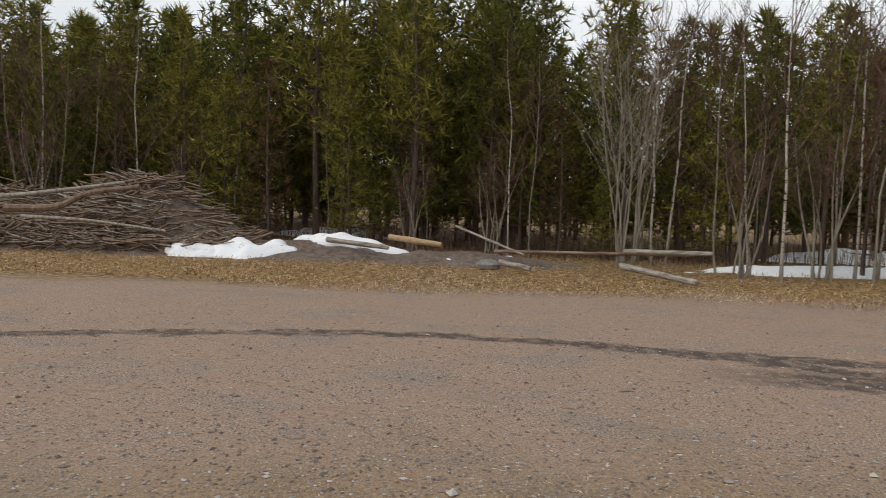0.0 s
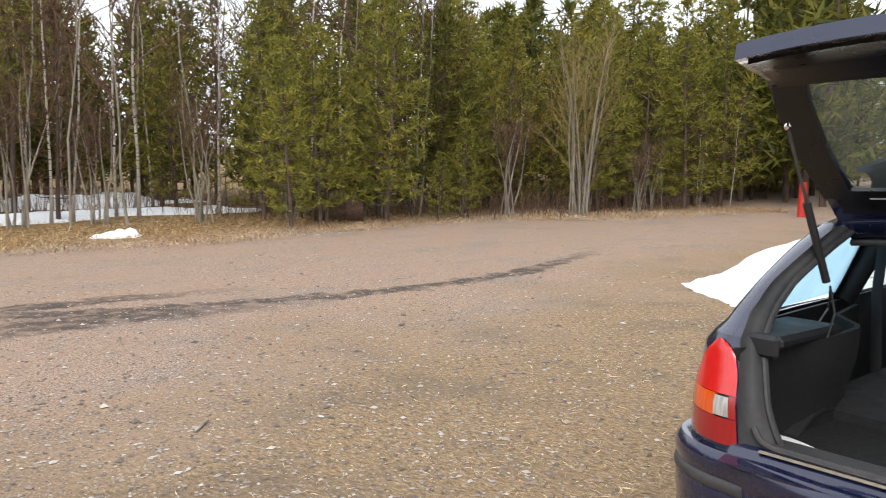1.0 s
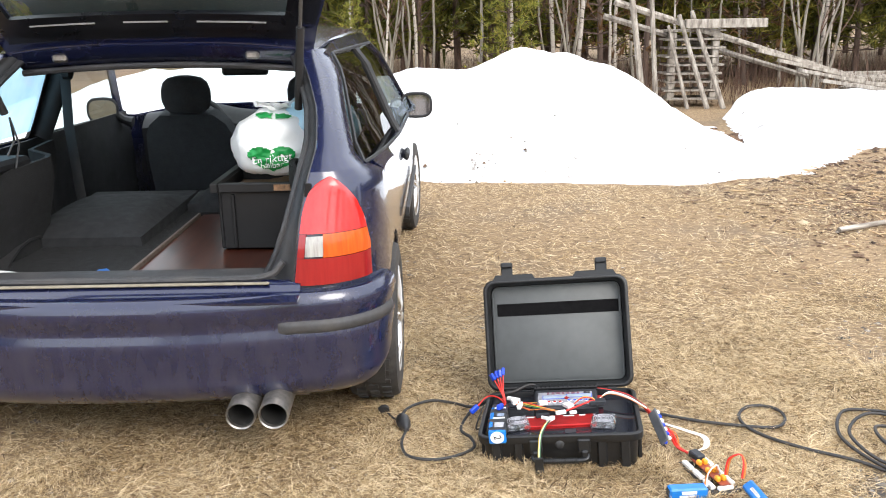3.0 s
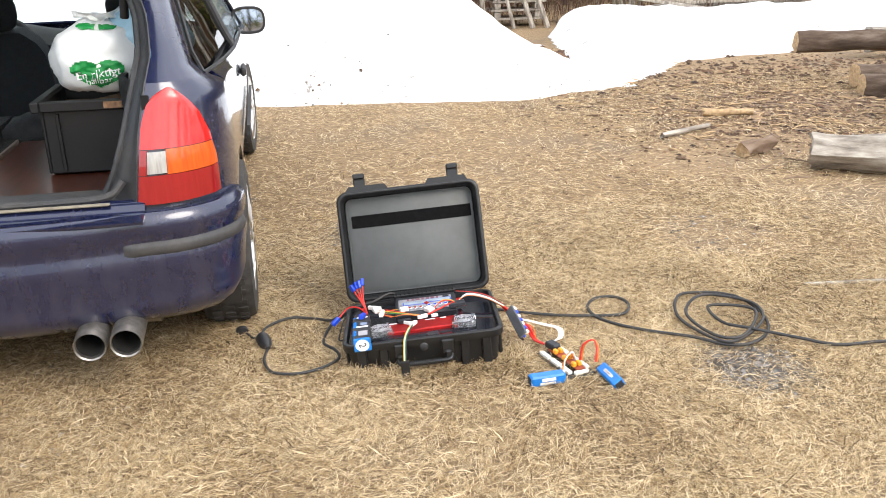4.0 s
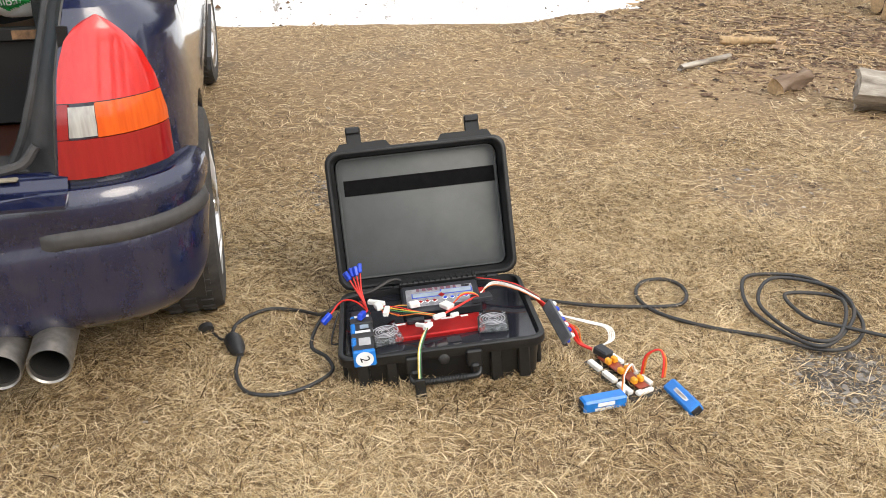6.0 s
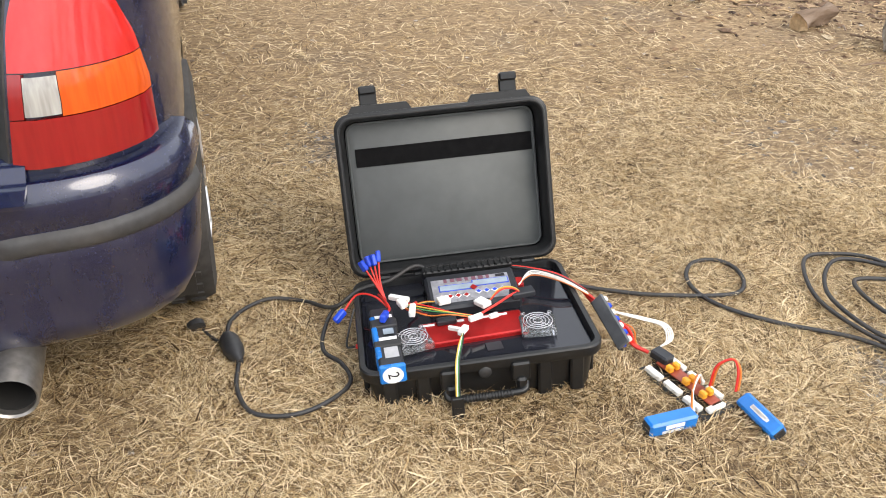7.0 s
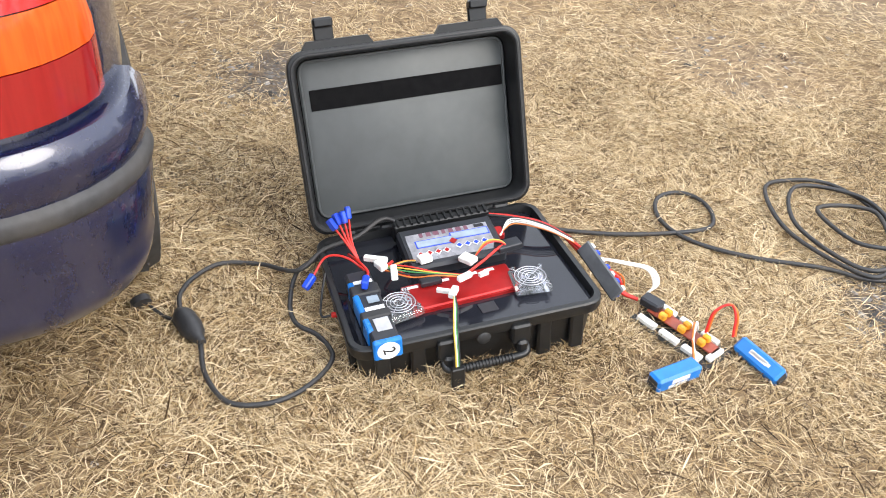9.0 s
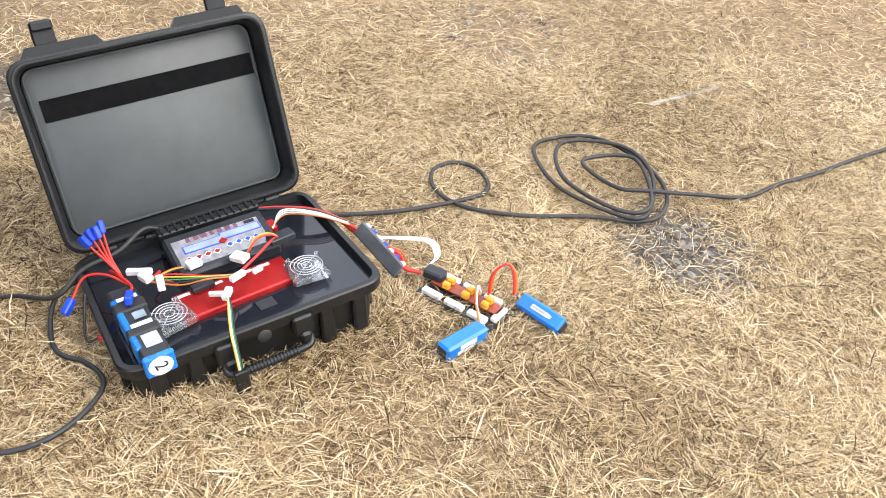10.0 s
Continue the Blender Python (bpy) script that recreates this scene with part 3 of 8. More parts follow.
def text_mesh(word, size, depth=0.0005):
    """The letters of a word as one mesh, upright in the xy plane, centred."""
    cu = bpy.data.curves.new("lettering", "FONT")
    cu.body, cu.size, cu.extrude, cu.align_x, cu.align_y = word, size, depth, "CENTER", "CENTER"
    ob = bpy.data.objects.new("lettering", cu)
    scene.collection.objects.link(ob)
    bpy.context.view_layer.update()
    me = bpy.data.meshes.new_from_object(ob.evaluated_get(bpy.context.evaluated_depsgraph_get()))
    bpy.data.objects.remove(ob)
    return me

# ---- the ground, snow and far edge ----
rng = np.random.default_rng(7)


def ground_height(x, y):
    """Low swells; the yard and the lawn are level."""
    far = np.clip((np.hypot(x - 3, y - 3) - 16) / 30, 0, 1)
    return far * 0.5 * np.sin(x * 0.11 + 1.0) * np.cos(y * 0.09)


def build_ground():
    ax = np.concatenate([-np.geomspace(700, 24, 14), np.arange(-20, 26.1, 0.5), np.geomspace(30, 700, 14)])
    xx, yy = np.meshgrid(ax, ax, indexing="ij")
    n = len(ax)
    zz = ground_height(xx, yy)
    v = np.stack([xx, yy, zz], -1).reshape(-1, 3)
    i, j = np.meshgrid(np.arange(n - 1), np.arange(n - 1), indexing="ij")
    a = (i * n + j).ravel()
    raw("ground", v, np.stack([a, a + n, a + n + 1, a + 1], 1), GROUND, "open yard of dry straw and reddish gravel with wet wheel tracks", "ground", "structure", True)


build_ground()


def blades(name, n, where, length, mat, label, lift=(0.05, 0.6), width=0.0022, z=0.0, keep=None, comb=0.0):
    """n dry blades; where() gives their feet. Each is a bent, tapered strip; comb lays neighbours alike."""
    p = where(n)
    if keep is not None:
        p = p[keep(p)]
    n = len(p)
    ang = rng.uniform(0, 2 * np.pi, n)
    if comb:
        ang = np.where(rng.uniform(0, 1, n) < comb, lumps(p, 3.2, 6.0) * 14 + rng.normal(0, 0.5, n), ang)
    el = rng.uniform(lift[0], lift[1], n)
    ln = length * rng.uniform(0.45, 1.35, n)
    d = np.stack([np.cos(ang) * np.cos(el), np.sin(ang) * np.cos(el), np.sin(el)], 1)
    side = np.stack([-np.sin(ang), np.cos(ang), rng.uniform(-0.5, 0.5, n)], 1)
    w = (width * rng.uniform(0.6, 1.5, n))[:, None]
    base = np.stack([p[:, 0], p[:, 1], np.full(n, z) + rng.uniform(0, 0.014, n)], 1)
    mid = base + d * (ln * 0.5)[:, None]
    d2 = d.copy()
    d2[:, 2] -= rng.uniform(0.1, 0.9, n) * (el + 0.15)
    d2[:, :2] += rng.normal(0, 0.22, (n, 2))
    tip = mid + d2 * (ln * 0.5)[:, None]
    tip[:, 2] = np.maximum(tip[:, 2], 0.003)
    v = np.stack([base, mid - side * w, mid + side * w, tip], 1).reshape(-1, 3)
    o = (np.arange(n) * 4)[:, None]
    return raw(name, v, np.concatenate([o + [0, 2, 1], o + [1, 2, 3]], 0), mat, label, "grass", "stuff")


def field(x0, x1, y0, y1):
    """Feet spread over a rectangle whose edges thin out softly."""
    return lambda n: np.stack([rng.uniform(x0, x1, n) + rng.normal(0, 0.28, n), rng.uniform(y0, y1, n) + rng.normal(0, 0.28, n)], 1)


def lumps(p, s, seed):
    """A patchy value for places p, about 0 to 1."""
    total = np.zeros(len(p))
    for k, (f, w) in enumerate(((0.33, 0.62), (0.73, 0.42), (1.9, 0.30))):
        x, y = p[:, 0] * s * f + seed * 3.7 + k * 11, p[:, 1] * s * f - seed * 5.1 + k * 7
        i, j = np.floor(x), np.floor(y)
        u, v = x - i, y - j
        u, v = u * u * (3 - 2 * u), v * v * (3 - 2 * v)
        dot = lambda a, b: np.modf(np.abs(np.sin(a * 127.1 + b * 311.7 + k * 74.7) * 43758.5453))[0]
        total += w * ((dot(i, j) * (1 - u) + dot(i + 1, j) * u) * (1 - v) + (dot(i, j + 1) * (1 - u) + dot(i + 1, j + 1) * u) * v - 0.5)
    return 0.5 + total


def grassy(p):
    """Thinner where soil shows, none past the yard's edge."""
    bare = np.zeros(len(p), bool)
    for cx, cy, r in ((2.77, -1.50, 0.22), (4.3, -0.5, 0.22), (5.3, -2.6, 0.4), (4.0, -2.0, 0.35), (5.6, -3.3, 0.5), (6.6, -4.3, 0.6)):
        q = np.hypot(p[:, 0] - cx, p[:, 1] - cy) / r
        bare |= q + rng.uniform(-0.4, 0.4, len(p)) < 1
    thick = lumps(p, 2.6, 1.3) * 0.75 + lumps(p, 0.8, 4.0) * 0.35
    edge = np.clip((3.3 + 0.18 * p[:, 0] - p[:, 1] + 2.2 * (lumps(p, 1.1, 9.0) - 0.5)) / 2.5, 0.05, 1)
    return (rng.uniform(0, 1, len(p)) < np.clip((thick - 0.12) * 2.1, 0.42, 1) * edge) & ~(bare & (rng.uniform(0, 1, len(p)) < 0.85))


blades("dry_grass", 460000, field(1.75, 4.3, -2.6, 1.5), 0.056, STRAW, "matted pale dry grass lying flat on the yard", lift=(0.0, 0.42), width=0.00068, keep=grassy, comb=0.25)
blades("dry_grass", 150000, field(1.5, 8.0, -6.0, 2.2), 0.070, STRAW, "matted pale dry grass round the parked car", lift=(0.0, 0.45), width=0.0013, keep=grassy, comb=0.25)
blades("dry_grass", 45000, field(-1.0, 9.5, 1.6, 6.5), 0.06, STRAW, "thin dry grass growing through the gravel", lift=(0.0, 0.35), width=0.0018, keep=grassy)
blades("dry_grass", 120000, field(1.85, 3.9, -2.2, 1.0), 0.032, STRAW, "short broken straw between the longer blades", lift=(0.0, 0.7), width=0.0006, keep=grassy)
blades("dry_grass", 26000, field(1.9, 5.0, -2.8, 1.7), 0.095, STRAW, "longer loose straws lying over the grass", lift=(0.05, 0.4), width=0.0007, keep=grassy)
blades("dry_grass", 5000, lambda n: np.stack([rng.uniform(2.93, 3.02, n), rng.uniform(-0.80, -0.22, n)], 1), 0.06, STRAW, "tufts of dry grass against the foot of the case", lift=(0.2, 0.9), width=0.0007)


def along_verge(n):
    x = rng.uniform(-16, 22, n)
    return np.stack([x, 12.2 + 0.12 * x * 0 + rng.gamma(1.6, 1.5, n) + 0.3 * np.sin(x * 0.7) - np.clip(x - 13, 0, 20) * 0.32], 1)


blades("verge_grass", 36000, along_verge, 0.15, RUSTGRASS, "rusty dead grass along the edge of the wood", lift=(0.2, 1.2), width=0.0032, keep=lambda p: lumps(p, 0.9, 2.0) > rng.uniform(0.2, 0.75, len(p)))
blades("verge_grass", 44000, along_verge, 0.12, STRAW, "pale dead grass along the edge of the wood", lift=(0.1, 1.0), width=0.0035)


def pebbles(name, p, size, mat, label, flat=0.55, category="stones", lift=0.0):
    """Small uneven stones sunk into the ground at places p."""
    n = len(p)
    base = np.array([(1, 0, 0), (0, 1, 0), (-1, 0, 0), (0, -1, 0), (0, 0, 1), (0, 0, -1)], float)
    s = size * rng.lognormal(0, 0.45, n)
    v = base[None] * rng.uniform(0.6, 1.3, (n, 6, 1)) * s[:, None, None]
    v[:, :, 2] *= flat
    a = rng.uniform(0, 2 * np.pi, n)
    c, d = np.cos(a)[:, None], np.sin(a)[:, None]
    x, y = v[:, :, 0] * c * 1.4 - v[:, :, 1] * d, v[:, :, 0] * d * 1.4 + v[:, :, 1] * c
    v = np.stack([x + p[:, :1], y + p[:, 1:2], v[:, :, 2] + (s * flat * 0.35 + lift)[:, None]], -1).reshape(-1, 3)
    tri = np.array([(0, 1, 4), (1, 2, 4), (2, 3, 4), (3, 0, 4)])
    f = (np.arange(n)[:, None, None] * 6 + tri[None]).reshape(-1, 3)
    return raw(name, v, f, mat, label, category, "stuff")


def yard(n):
    r = 2.0 + rng.gamma(1.5, 3.2, n)
    a = rng.uniform(-0.3, 2.3, n)
    return np.stack([0.6 + r * np.cos(a), r * np.sin(a)], 1)


q = yard(80000)
q = q[(q[:, 1] > 2.0 + 0.15 * q[:, 0] + 1.5 * rng.normal(0, 0.6, len(q))) & (q[:, 1] < 12.6)]
pebbles("gravel", q, 0.0062, STONE, "loose grey and reddish gravel on the yard")
q = yard(6500)
q = q[(q[:, 1] > 1.5) & (q[:, 1] < 12.5)]
pebbles("gravel", q, 0.0075, STONE, "larger stones scattered over the yard")
q = np.concatenate([field(1.9, 6, -3.4, 1.8)(1500), np.stack([rng.normal(4.3, 0.12, 160), rng.normal(-0.75, 0.16, 160)], 1)])
pebbles("gravel", q, 0.0045, STONE, "small stones showing between the dry grass")
for cx, cy, sx, sy, n in ((2.77, -1.50, 0.12, 0.11, 1100), (4.35, -0.45, 0.16, 0.18, 700), (3.9, 0.02, 0.10, 0.12, 260), (4.1, -2.0, 0.22, 0.16, 200)):
    pebbles("gravel", np.stack([rng.normal(cx, sx, n), rng.normal(cy, sy, n)], 1), 0.0048, DARKSTONE, "patch of dark grey grit showing through the grass")
q = field(1.9, 5.5, -3.0, 1.6)(420)
pebbles("leaf_litter", q, 0.008, CHIP, "pale dead leaves and chips among the grass", 0.22, "litter")


def snow_mass(name, x0, x1, y0, y1, height, label, step=0.12, lump=0.05, mat=None):
    """A snow body over a rectangle; height(x, y) below 0 is bare ground."""
    nx, ny = int((x1 - x0) / step), int((y1 - y0) / step)
    z, keep = {}, {}
    g = G()
    vid = {}
    for i in range(nx + 1):
        for j in range(ny + 1):
            x, y = lerp(x0, x1, i / nx), lerp(y0, y1, j / ny)
            h = height(x, y)
            h += (noise.fractal(Vector((x * 1.3, y * 1.3, 0.5)), 0.9, 2.1, 4) * lump) * (1 if h > 0.02 else 0.5)
            z[i, j] = h
    for i in range(nx):
        for j in range(ny):
            c = [(i, j), (i + 1, j), (i + 1, j + 1), (i, j + 1)]
            if max(z[k] for k in c) > 0:
                for k in c:
                    if k not in vid:
                        vid[k] = len(g.v)
                        g.v.append((lerp(x0, x1, k[0] / nx), lerp(y0, y1, k[1] / ny), max(z[k], -0.03)))
                g.f.append(tuple(vid[k] for k in c))
                g.m.append(0)
    return single(name, g, mat or SNOW, label, "snow", smooth=80)


def bank(x, y):
    """The ploughed heap in front of the car: a steep face towards the yard, a long lumpy crest."""
    face = bent(y, (-3.2, 7.95), (-2.3, 7.5), (-0.6, 7.75), (2.0, 8.2), (4.4, 8.35), (5.3, 9.0), (5.8, 9.6))
    top = bent(y, (-3.6, 0.0), (-3.0, 0.16), (-2.4, 0.52), (-2.0, 0.83), (-1.5, 1.06), (-0.9, 1.10), (-0.4, 0.88), (0.2, 0.80), (1.0, 0.83), (2.4, 0.92), (3.6, 0.85), (4.4, 0.62), (4.9, 0.42), (5.3, 0.22), (5.5, 0.0))
    if y < -3.6 or y > 5.5:
        return -0.2
    d = x - face
    rise = 1 - math.exp(-max(0, d) / 0.45) if d > 0 else d * 1.2
    back = 1.0 if x < 9.9 else max(-0.3, 1 - (x - 9.9) / 1.9)
    knob = 0.09 * math.exp(-((y + 0.05) ** 2) / 0.02 - ((x - 9.1) ** 2) / 0.05) + 0.06 * math.exp(-((y - 0.42) ** 2) / 0.02 - ((x - 9.1) ** 2) / 0.05)
    return top * (0.55 * rise + 0.45 * min(1, max(0, d) / 1.6)) * back + knob - (0.02 if d > 0 else 0) if d > 0 else d * 0.5


snow_mass("snow_bank", 7.2, 12.2, -3.8, 5.9, bank, "tall ploughed bank of old white snow before the car", 0.1, 0.12)


def clods():
    """Soil and bark frozen into the face of the bank and lying along its foot."""
    yy = np.concatenate([rng.uniform(-3.1, 4.6, 130), rng.normal(-0.6, 0.30, 110), rng.normal(-2.3, 0.2, 40), rng.normal(2.8, 0.5, 40)])
    foot = np.array([bent(y, (-3.2, 7.95), (-2.3, 7.5), (-0.6, 7.75), (2.0, 8.2), (4.4, 8.35)) for y in yy])
    xx = foot + rng.gamma(1.2, 0.22, len(yy)) - 0.03
    zz = np.array([bank(x, y) + noise.fractal(Vector((x * 1.3, y * 1.3, 0.5)), 0.9, 2.1, 4) * 0.12 for x, y in zip(xx, yy)])
    pebbles("frozen_dirt", np.stack([xx, yy], 1), 0.0062, LITTER, "dark clods of soil frozen into the snow bank", 0.9, "dirt", np.maximum(zz, 0))


clods()


def ridge(x, y):
    near = bent(y, (-9.5, 9.6), (-7.0, 9.7), (-5.2, 9.5), (-4.4, 9.2), (-3.9, 8.6), (-3.3, 8.0), (-2.6, 7.7))
    far = bent(y, (-9.5, 13.2), (-5.0, 12.8), (-4.0, 12.2), (-3.2, 9.0), (-2.6, 8.4))
    d = min(x - near, (far - x) * 0.8, (-2.55 - y) * 1.2)
    if d < 0:
        return d * 0.4
    top = bent(y, (-9.5, 0.38), (-5.0, 0.40), (-4.2, 0.50), (-3.6, 0.22), (-3.0, 0.12), (-2.6, 0.02))
    return top * (0.6 * (1 - math.exp(-d / 0.16)) + 0.4 * min(1, d / 1.2))


snow_mass("snow_ridge", 7.6, 13.3, -9.6, -2.5, ridge, "lower dirty snow ridge tapering out over the grass", 0.09, 0.07)


def patch(cx, cy, rx, ry, h, turn, label, seed=0.0):
    def height(x, y):
        dx, dy = x - cx, y - cy
        a, b = dx * math.cos(turn) + dy * math.sin(turn), -dx * math.sin(turn) + dy * math.cos(turn)
        q = (a / rx) ** 2 + (b / ry) ** 2
        q += 0.8 * noise.fractal(Vector((x * 2.2 / max(rx, 0.5) + seed, y * 1.8 / max(ry, 0.4), seed)), 0.8, 2.1, 3)
        return h * (1 - q) if q > 0 else h
    r = max(rx, ry) * 1.4
    return snow_mass("snow_patch", cx - r, cx + r, cy - r, cy + r, height, label, max(0.05, r / 22), 0.02)


patch(6.05, 14.1, 0.42, 0.25, 0.14, 0.1, "small leftover snow patch in the dead grass", 3.0)
patch(5.6, 17.9, 2.4, 0.7, 0.15, 0.25, "flat melting snow patch among the birches", 5.0)
patch(8.6, 18.3, 2.4, 0.5, 0.14, -0.2, "flat melting snow patch under the trees", 8.0)
patch(8.0, 21.5, 2.6, 0.9, 0.3, 0.1, "snow lying deep in the wood", 1.0)
patch(-0.75, 17.5, 0.22, 0.14, 0.17, 0.2, "lump of snow on the gravel mound", 2.0)
patch(-1.4, 17.1, 0.36, 0.16, 0.15, 0.2, "lump of snow on the gravel mound", 6.0)
patch(-1.95, 16.9, 0.15, 0.12, 0.13, 0.2, "lump of snow on the gravel mound", 4.0)
patch(-6.5, 24.0, 1.6, 0.6, 0.25, 0.0, "snow lying under the pines", 7.0)

# ---- trees ----
class Leaves:
    """Needle sprays gathered as arrays: each spray is a fan of slim triangles."""

    def __init__(self):
        self.p, self.d, self.s = [], [], []

    def spray(self, p, d, s):
        self.p.append(p)
        self.d.append(d)
        self.s.append(s)

    def arrays(self, r, count, slim):
        p, d, s = np.array(self.p), np.array(self.d), np.array(self.s)
        n = len(p)
        dirs = d[:, None, :] * 0.75 + r.normal(0, 0.62, (n, count, 3))
        dirs /= np.linalg.norm(dirs, axis=2, keepdims=True)
        side = np.cross(dirs, r.normal(0, 1, (n, count, 3)))
        side /= np.linalg.norm(side, axis=2, keepdims=True) + 1e-9
        ln = s[:, None, None] * r.uniform(0.6, 1.25, (n, count, 1))
        a = p[:, None, :] + dirs * ln * 0.05
        v = np.stack([a - side * ln * slim, a + side * ln * slim, a + dirs * ln], 2).reshape(-1, 3)
        return v, np.arange(len(v)).reshape(-1, 3)


def crown_mesh(name, leaves, r, mat, count=7, slim=0.095):
    v, f = leaves.arrays(r, count, slim)
    me = bpy.data.meshes.new(name)
    me.from_pydata(v.tolist(), [], f.tolist())
    me.materials.append(mat)
    return me


def make_pine(height, spread, seed, bare=0.25, mat=None, dense=1.0, count=7, spray=0.27, label="", where=(0, 0, 0)):
    """A young pine: straight stem, whorls of rising limbs, needle sprays towards their ends."""
    r = np.random.default_rng(seed)
    stem, lv = G(), Leaves()
    lean = r.normal(0, 0.012, 2)
    axis = lambda z: np.array([lean[0] * z + 0.05 * math.sin(z * 0.9 + seed), lean[1] * z + 0.05 * math.cos(z * 0.8 + seed * 2), z])
    base = 0.018 * height * 0.62
    stem.tube([axis(height * k / 9) for k in range(10)], [base * (1 - 0.93 * k / 9) + 0.004 for k in range(10)], 7)
    z = height * bare * r.uniform(0.7, 1.0)
    while z < height * 0.985:
        f = z / height
        reach = spread * (1 - f) ** 0.9 * bent(f, (0, 0.55), (bare, 0.7), (bare + 0.15, 1.0), (1, 1.0)) + 0.10
        n = int(r.integers(4, 7))
        a0 = r.uniform(0, 6.28)
        for k in range(n):
            a = a0 + k * 6.283 / n + r.normal(0, 0.22)
            ln = reach * r.uniform(0.6, 1.2)
            rise = lerp(0.12, 0.85, f ** 1.3) + r.normal(0, 0.1)
            p0 = axis(z)
            d = np.array([math.cos(a), math.sin(a), rise])
            mid = p0 + d * ln * 0.5 + np.array([0, 0, -0.05 * ln])
            end = p0 + d * ln + np.array([0, 0, 0.12 * ln])
            stem.tube([p0, mid, end], [0.006 + 0.009 * ln, 0.004 + 0.005 * ln, 0.003], 3, False)
            m = max(2, int((2.5 + ln * 4.6) * dense))
            for q in range(m):
                t = r.uniform(0.28, 1.0) if q else 1.0
                c = (p0 * (1 - t) ** 2 + 2 * mid * t * (1 - t) + end * t * t)
                off = r.normal(0, 0.11 * ln * (0.35 + t * 0.5), 3)
                off[2] = abs(off[2]) * 0.5
                dd = d * 0.7 + off / (np.linalg.norm(off) + 1e-6) * 0.8 + np.array([0, 0, 0.35])
                lv.spray(c + off, dd / np.linalg.norm(dd), spray * r.uniform(0.75, 1.2))
        z += r.uniform(0.20, 0.34) * (0.75 + 0.04 * height)
    for k in range(6):
        lv.spray(axis(height * (0.95 + 0.01 * k)), np.array([0, 0, 1.0]), spray)
    tree = thing("pine_tree", where, label, "tree", "pines of the wood")
    part("trunk", stem, PINEBARK, tree, smooth=60)
    crown = new("crown", crown_mesh("crown", lv, r, mat or NEEDLES, count))
    crown.parent = tree
    return tree


def grow(g, p, d, length, rad, depth, r, fork, sag=0.0, seg=5):
    """A limb that wavers and forks into thinner ones."""
    pts, q, dd = [Vector(p)], Vector(p), Vector(d).normalized()
    steps = (3 if depth == 1 else 4) if depth else 2
    for k in range(steps):
        dd = (dd + Vector(r.normal(0, 0.10 if depth else 0.16, 3)) + Vector((0, 0, 0.05 - sag))).normalized()
        q = q + dd * (length / steps)
        pts.append(q.copy())
    g.tube(pts, [lerp(rad, rad * 0.35, k / steps) for k in range(steps + 1)], seg if depth > 1 else 3, False)
    if depth:
        for k in range(fork):
            t = r.uniform(0.25, 1.0)
            i = min(steps - 1, int(t * steps))
            c = pts[i].lerp(pts[i + 1], t * steps - i)
            a = r.uniform(0, 6.28)
            out = Vector((math.cos(a), math.sin(a), r.uniform(0.25, 1.1))).normalized()
            grow(g, c, (dd * 0.55 + out * 0.75), length * r.uniform(0.3, 0.55), max(0.0022, rad * 0.38), depth - 1, r, max(3, fork - 2), sag, seg)


def make_birch(height, seed, label, white=True, lean=(0, 0), twig=None, where=(0, 0, 0), fork=17, rad=0.040):
    """A bare slender birch: pale stem, thin dark rising twigs from a third of its height."""
    r = np.random.default_rng(seed)
    stem, tw = G(), G()
    wob = r.normal(0, 0.05, (9, 2)).cumsum(0)
    ax = lambda t: Vector((lean[0] * t * height + np.interp(t * 8, range(9), wob[:, 0]), lean[1] * t * height + np.interp(t * 8, range(9), wob[:, 1]), t * height))
    stem.tube([ax(k / 12) for k in range(13)], [rad * (1 - 0.9 * k / 12) * (1.35 if k == 0 else 1) for k in range(13)], 8, False)
    for k in range(fork):
        t = r.uniform(0.28, 0.97)
        a = r.uniform(0, 6.28)
        grow(tw, ax(t), (math.cos(a) * 0.8, math.sin(a) * 0.8, r.uniform(0.5, 1.3)), (1 - t) * height * 0.36 + 0.45, 0.006 + 0.014 * (1 - t), 2, r, 4)
    tree = thing("birch_tree" if white else "alder_tree", where, label, "tree", "bare trees along the wood")
    part("trunk", stem, BIRCHBARK if white else GREYBARK, tree, smooth=60)
    part("crown", tw, twig or TWIG, tree, smooth=0)
    return tree


def make_bush(height, seed, stems, label, bark, twig, where=(0, 0, 0), wide=0.35):
    """Many stems from one root, spreading upwards."""
    r = np.random.default_rng(seed)
    tree = thing("alder_clump", where, label, "shrub", "bare shrubs")
    fine = G()
    for k in range(stems):
        a = k * 6.283 / stems + r.normal(0, 0.3)
        out = r.uniform(0.08, wide)
        g = G()
        h = height * r.uniform(0.7, 1.05)
        p = [Vector((math.cos(a) * 0.12 + math.cos(a) * out * h * t ** 1.25 * 0.8 + 0.09 * math.sin(5 * t + k * 1.7), math.sin(a) * 0.12 + math.sin(a) * out * h * t ** 1.25 * 0.8 + 0.09 * math.cos(4 * t + k * 2.3), h * t)) for t in np.linspace(0, 1, 9)]
        g.tube(p, [0.024 * (1 - 0.85 * t) for t in np.linspace(0, 1, 9)], 6, False)
        part("stem", g, bark, tree, smooth=60)
        for m in range(10):
            t = r.uniform(0.3, 0.98)
            i = min(7, int(t * 8))
            b = r.uniform(0, 6.28)
            grow(fine, p[i].lerp(p[i + 1], t * 8 - i), (math.cos(b) * 0.7, math.sin(b) * 0.7, 0.9), h * (1 - t) * 0.4 + 0.4, 0.008, 1, r, 6)
    part("crown", fine, twig, tree, smooth=0)
    return tree


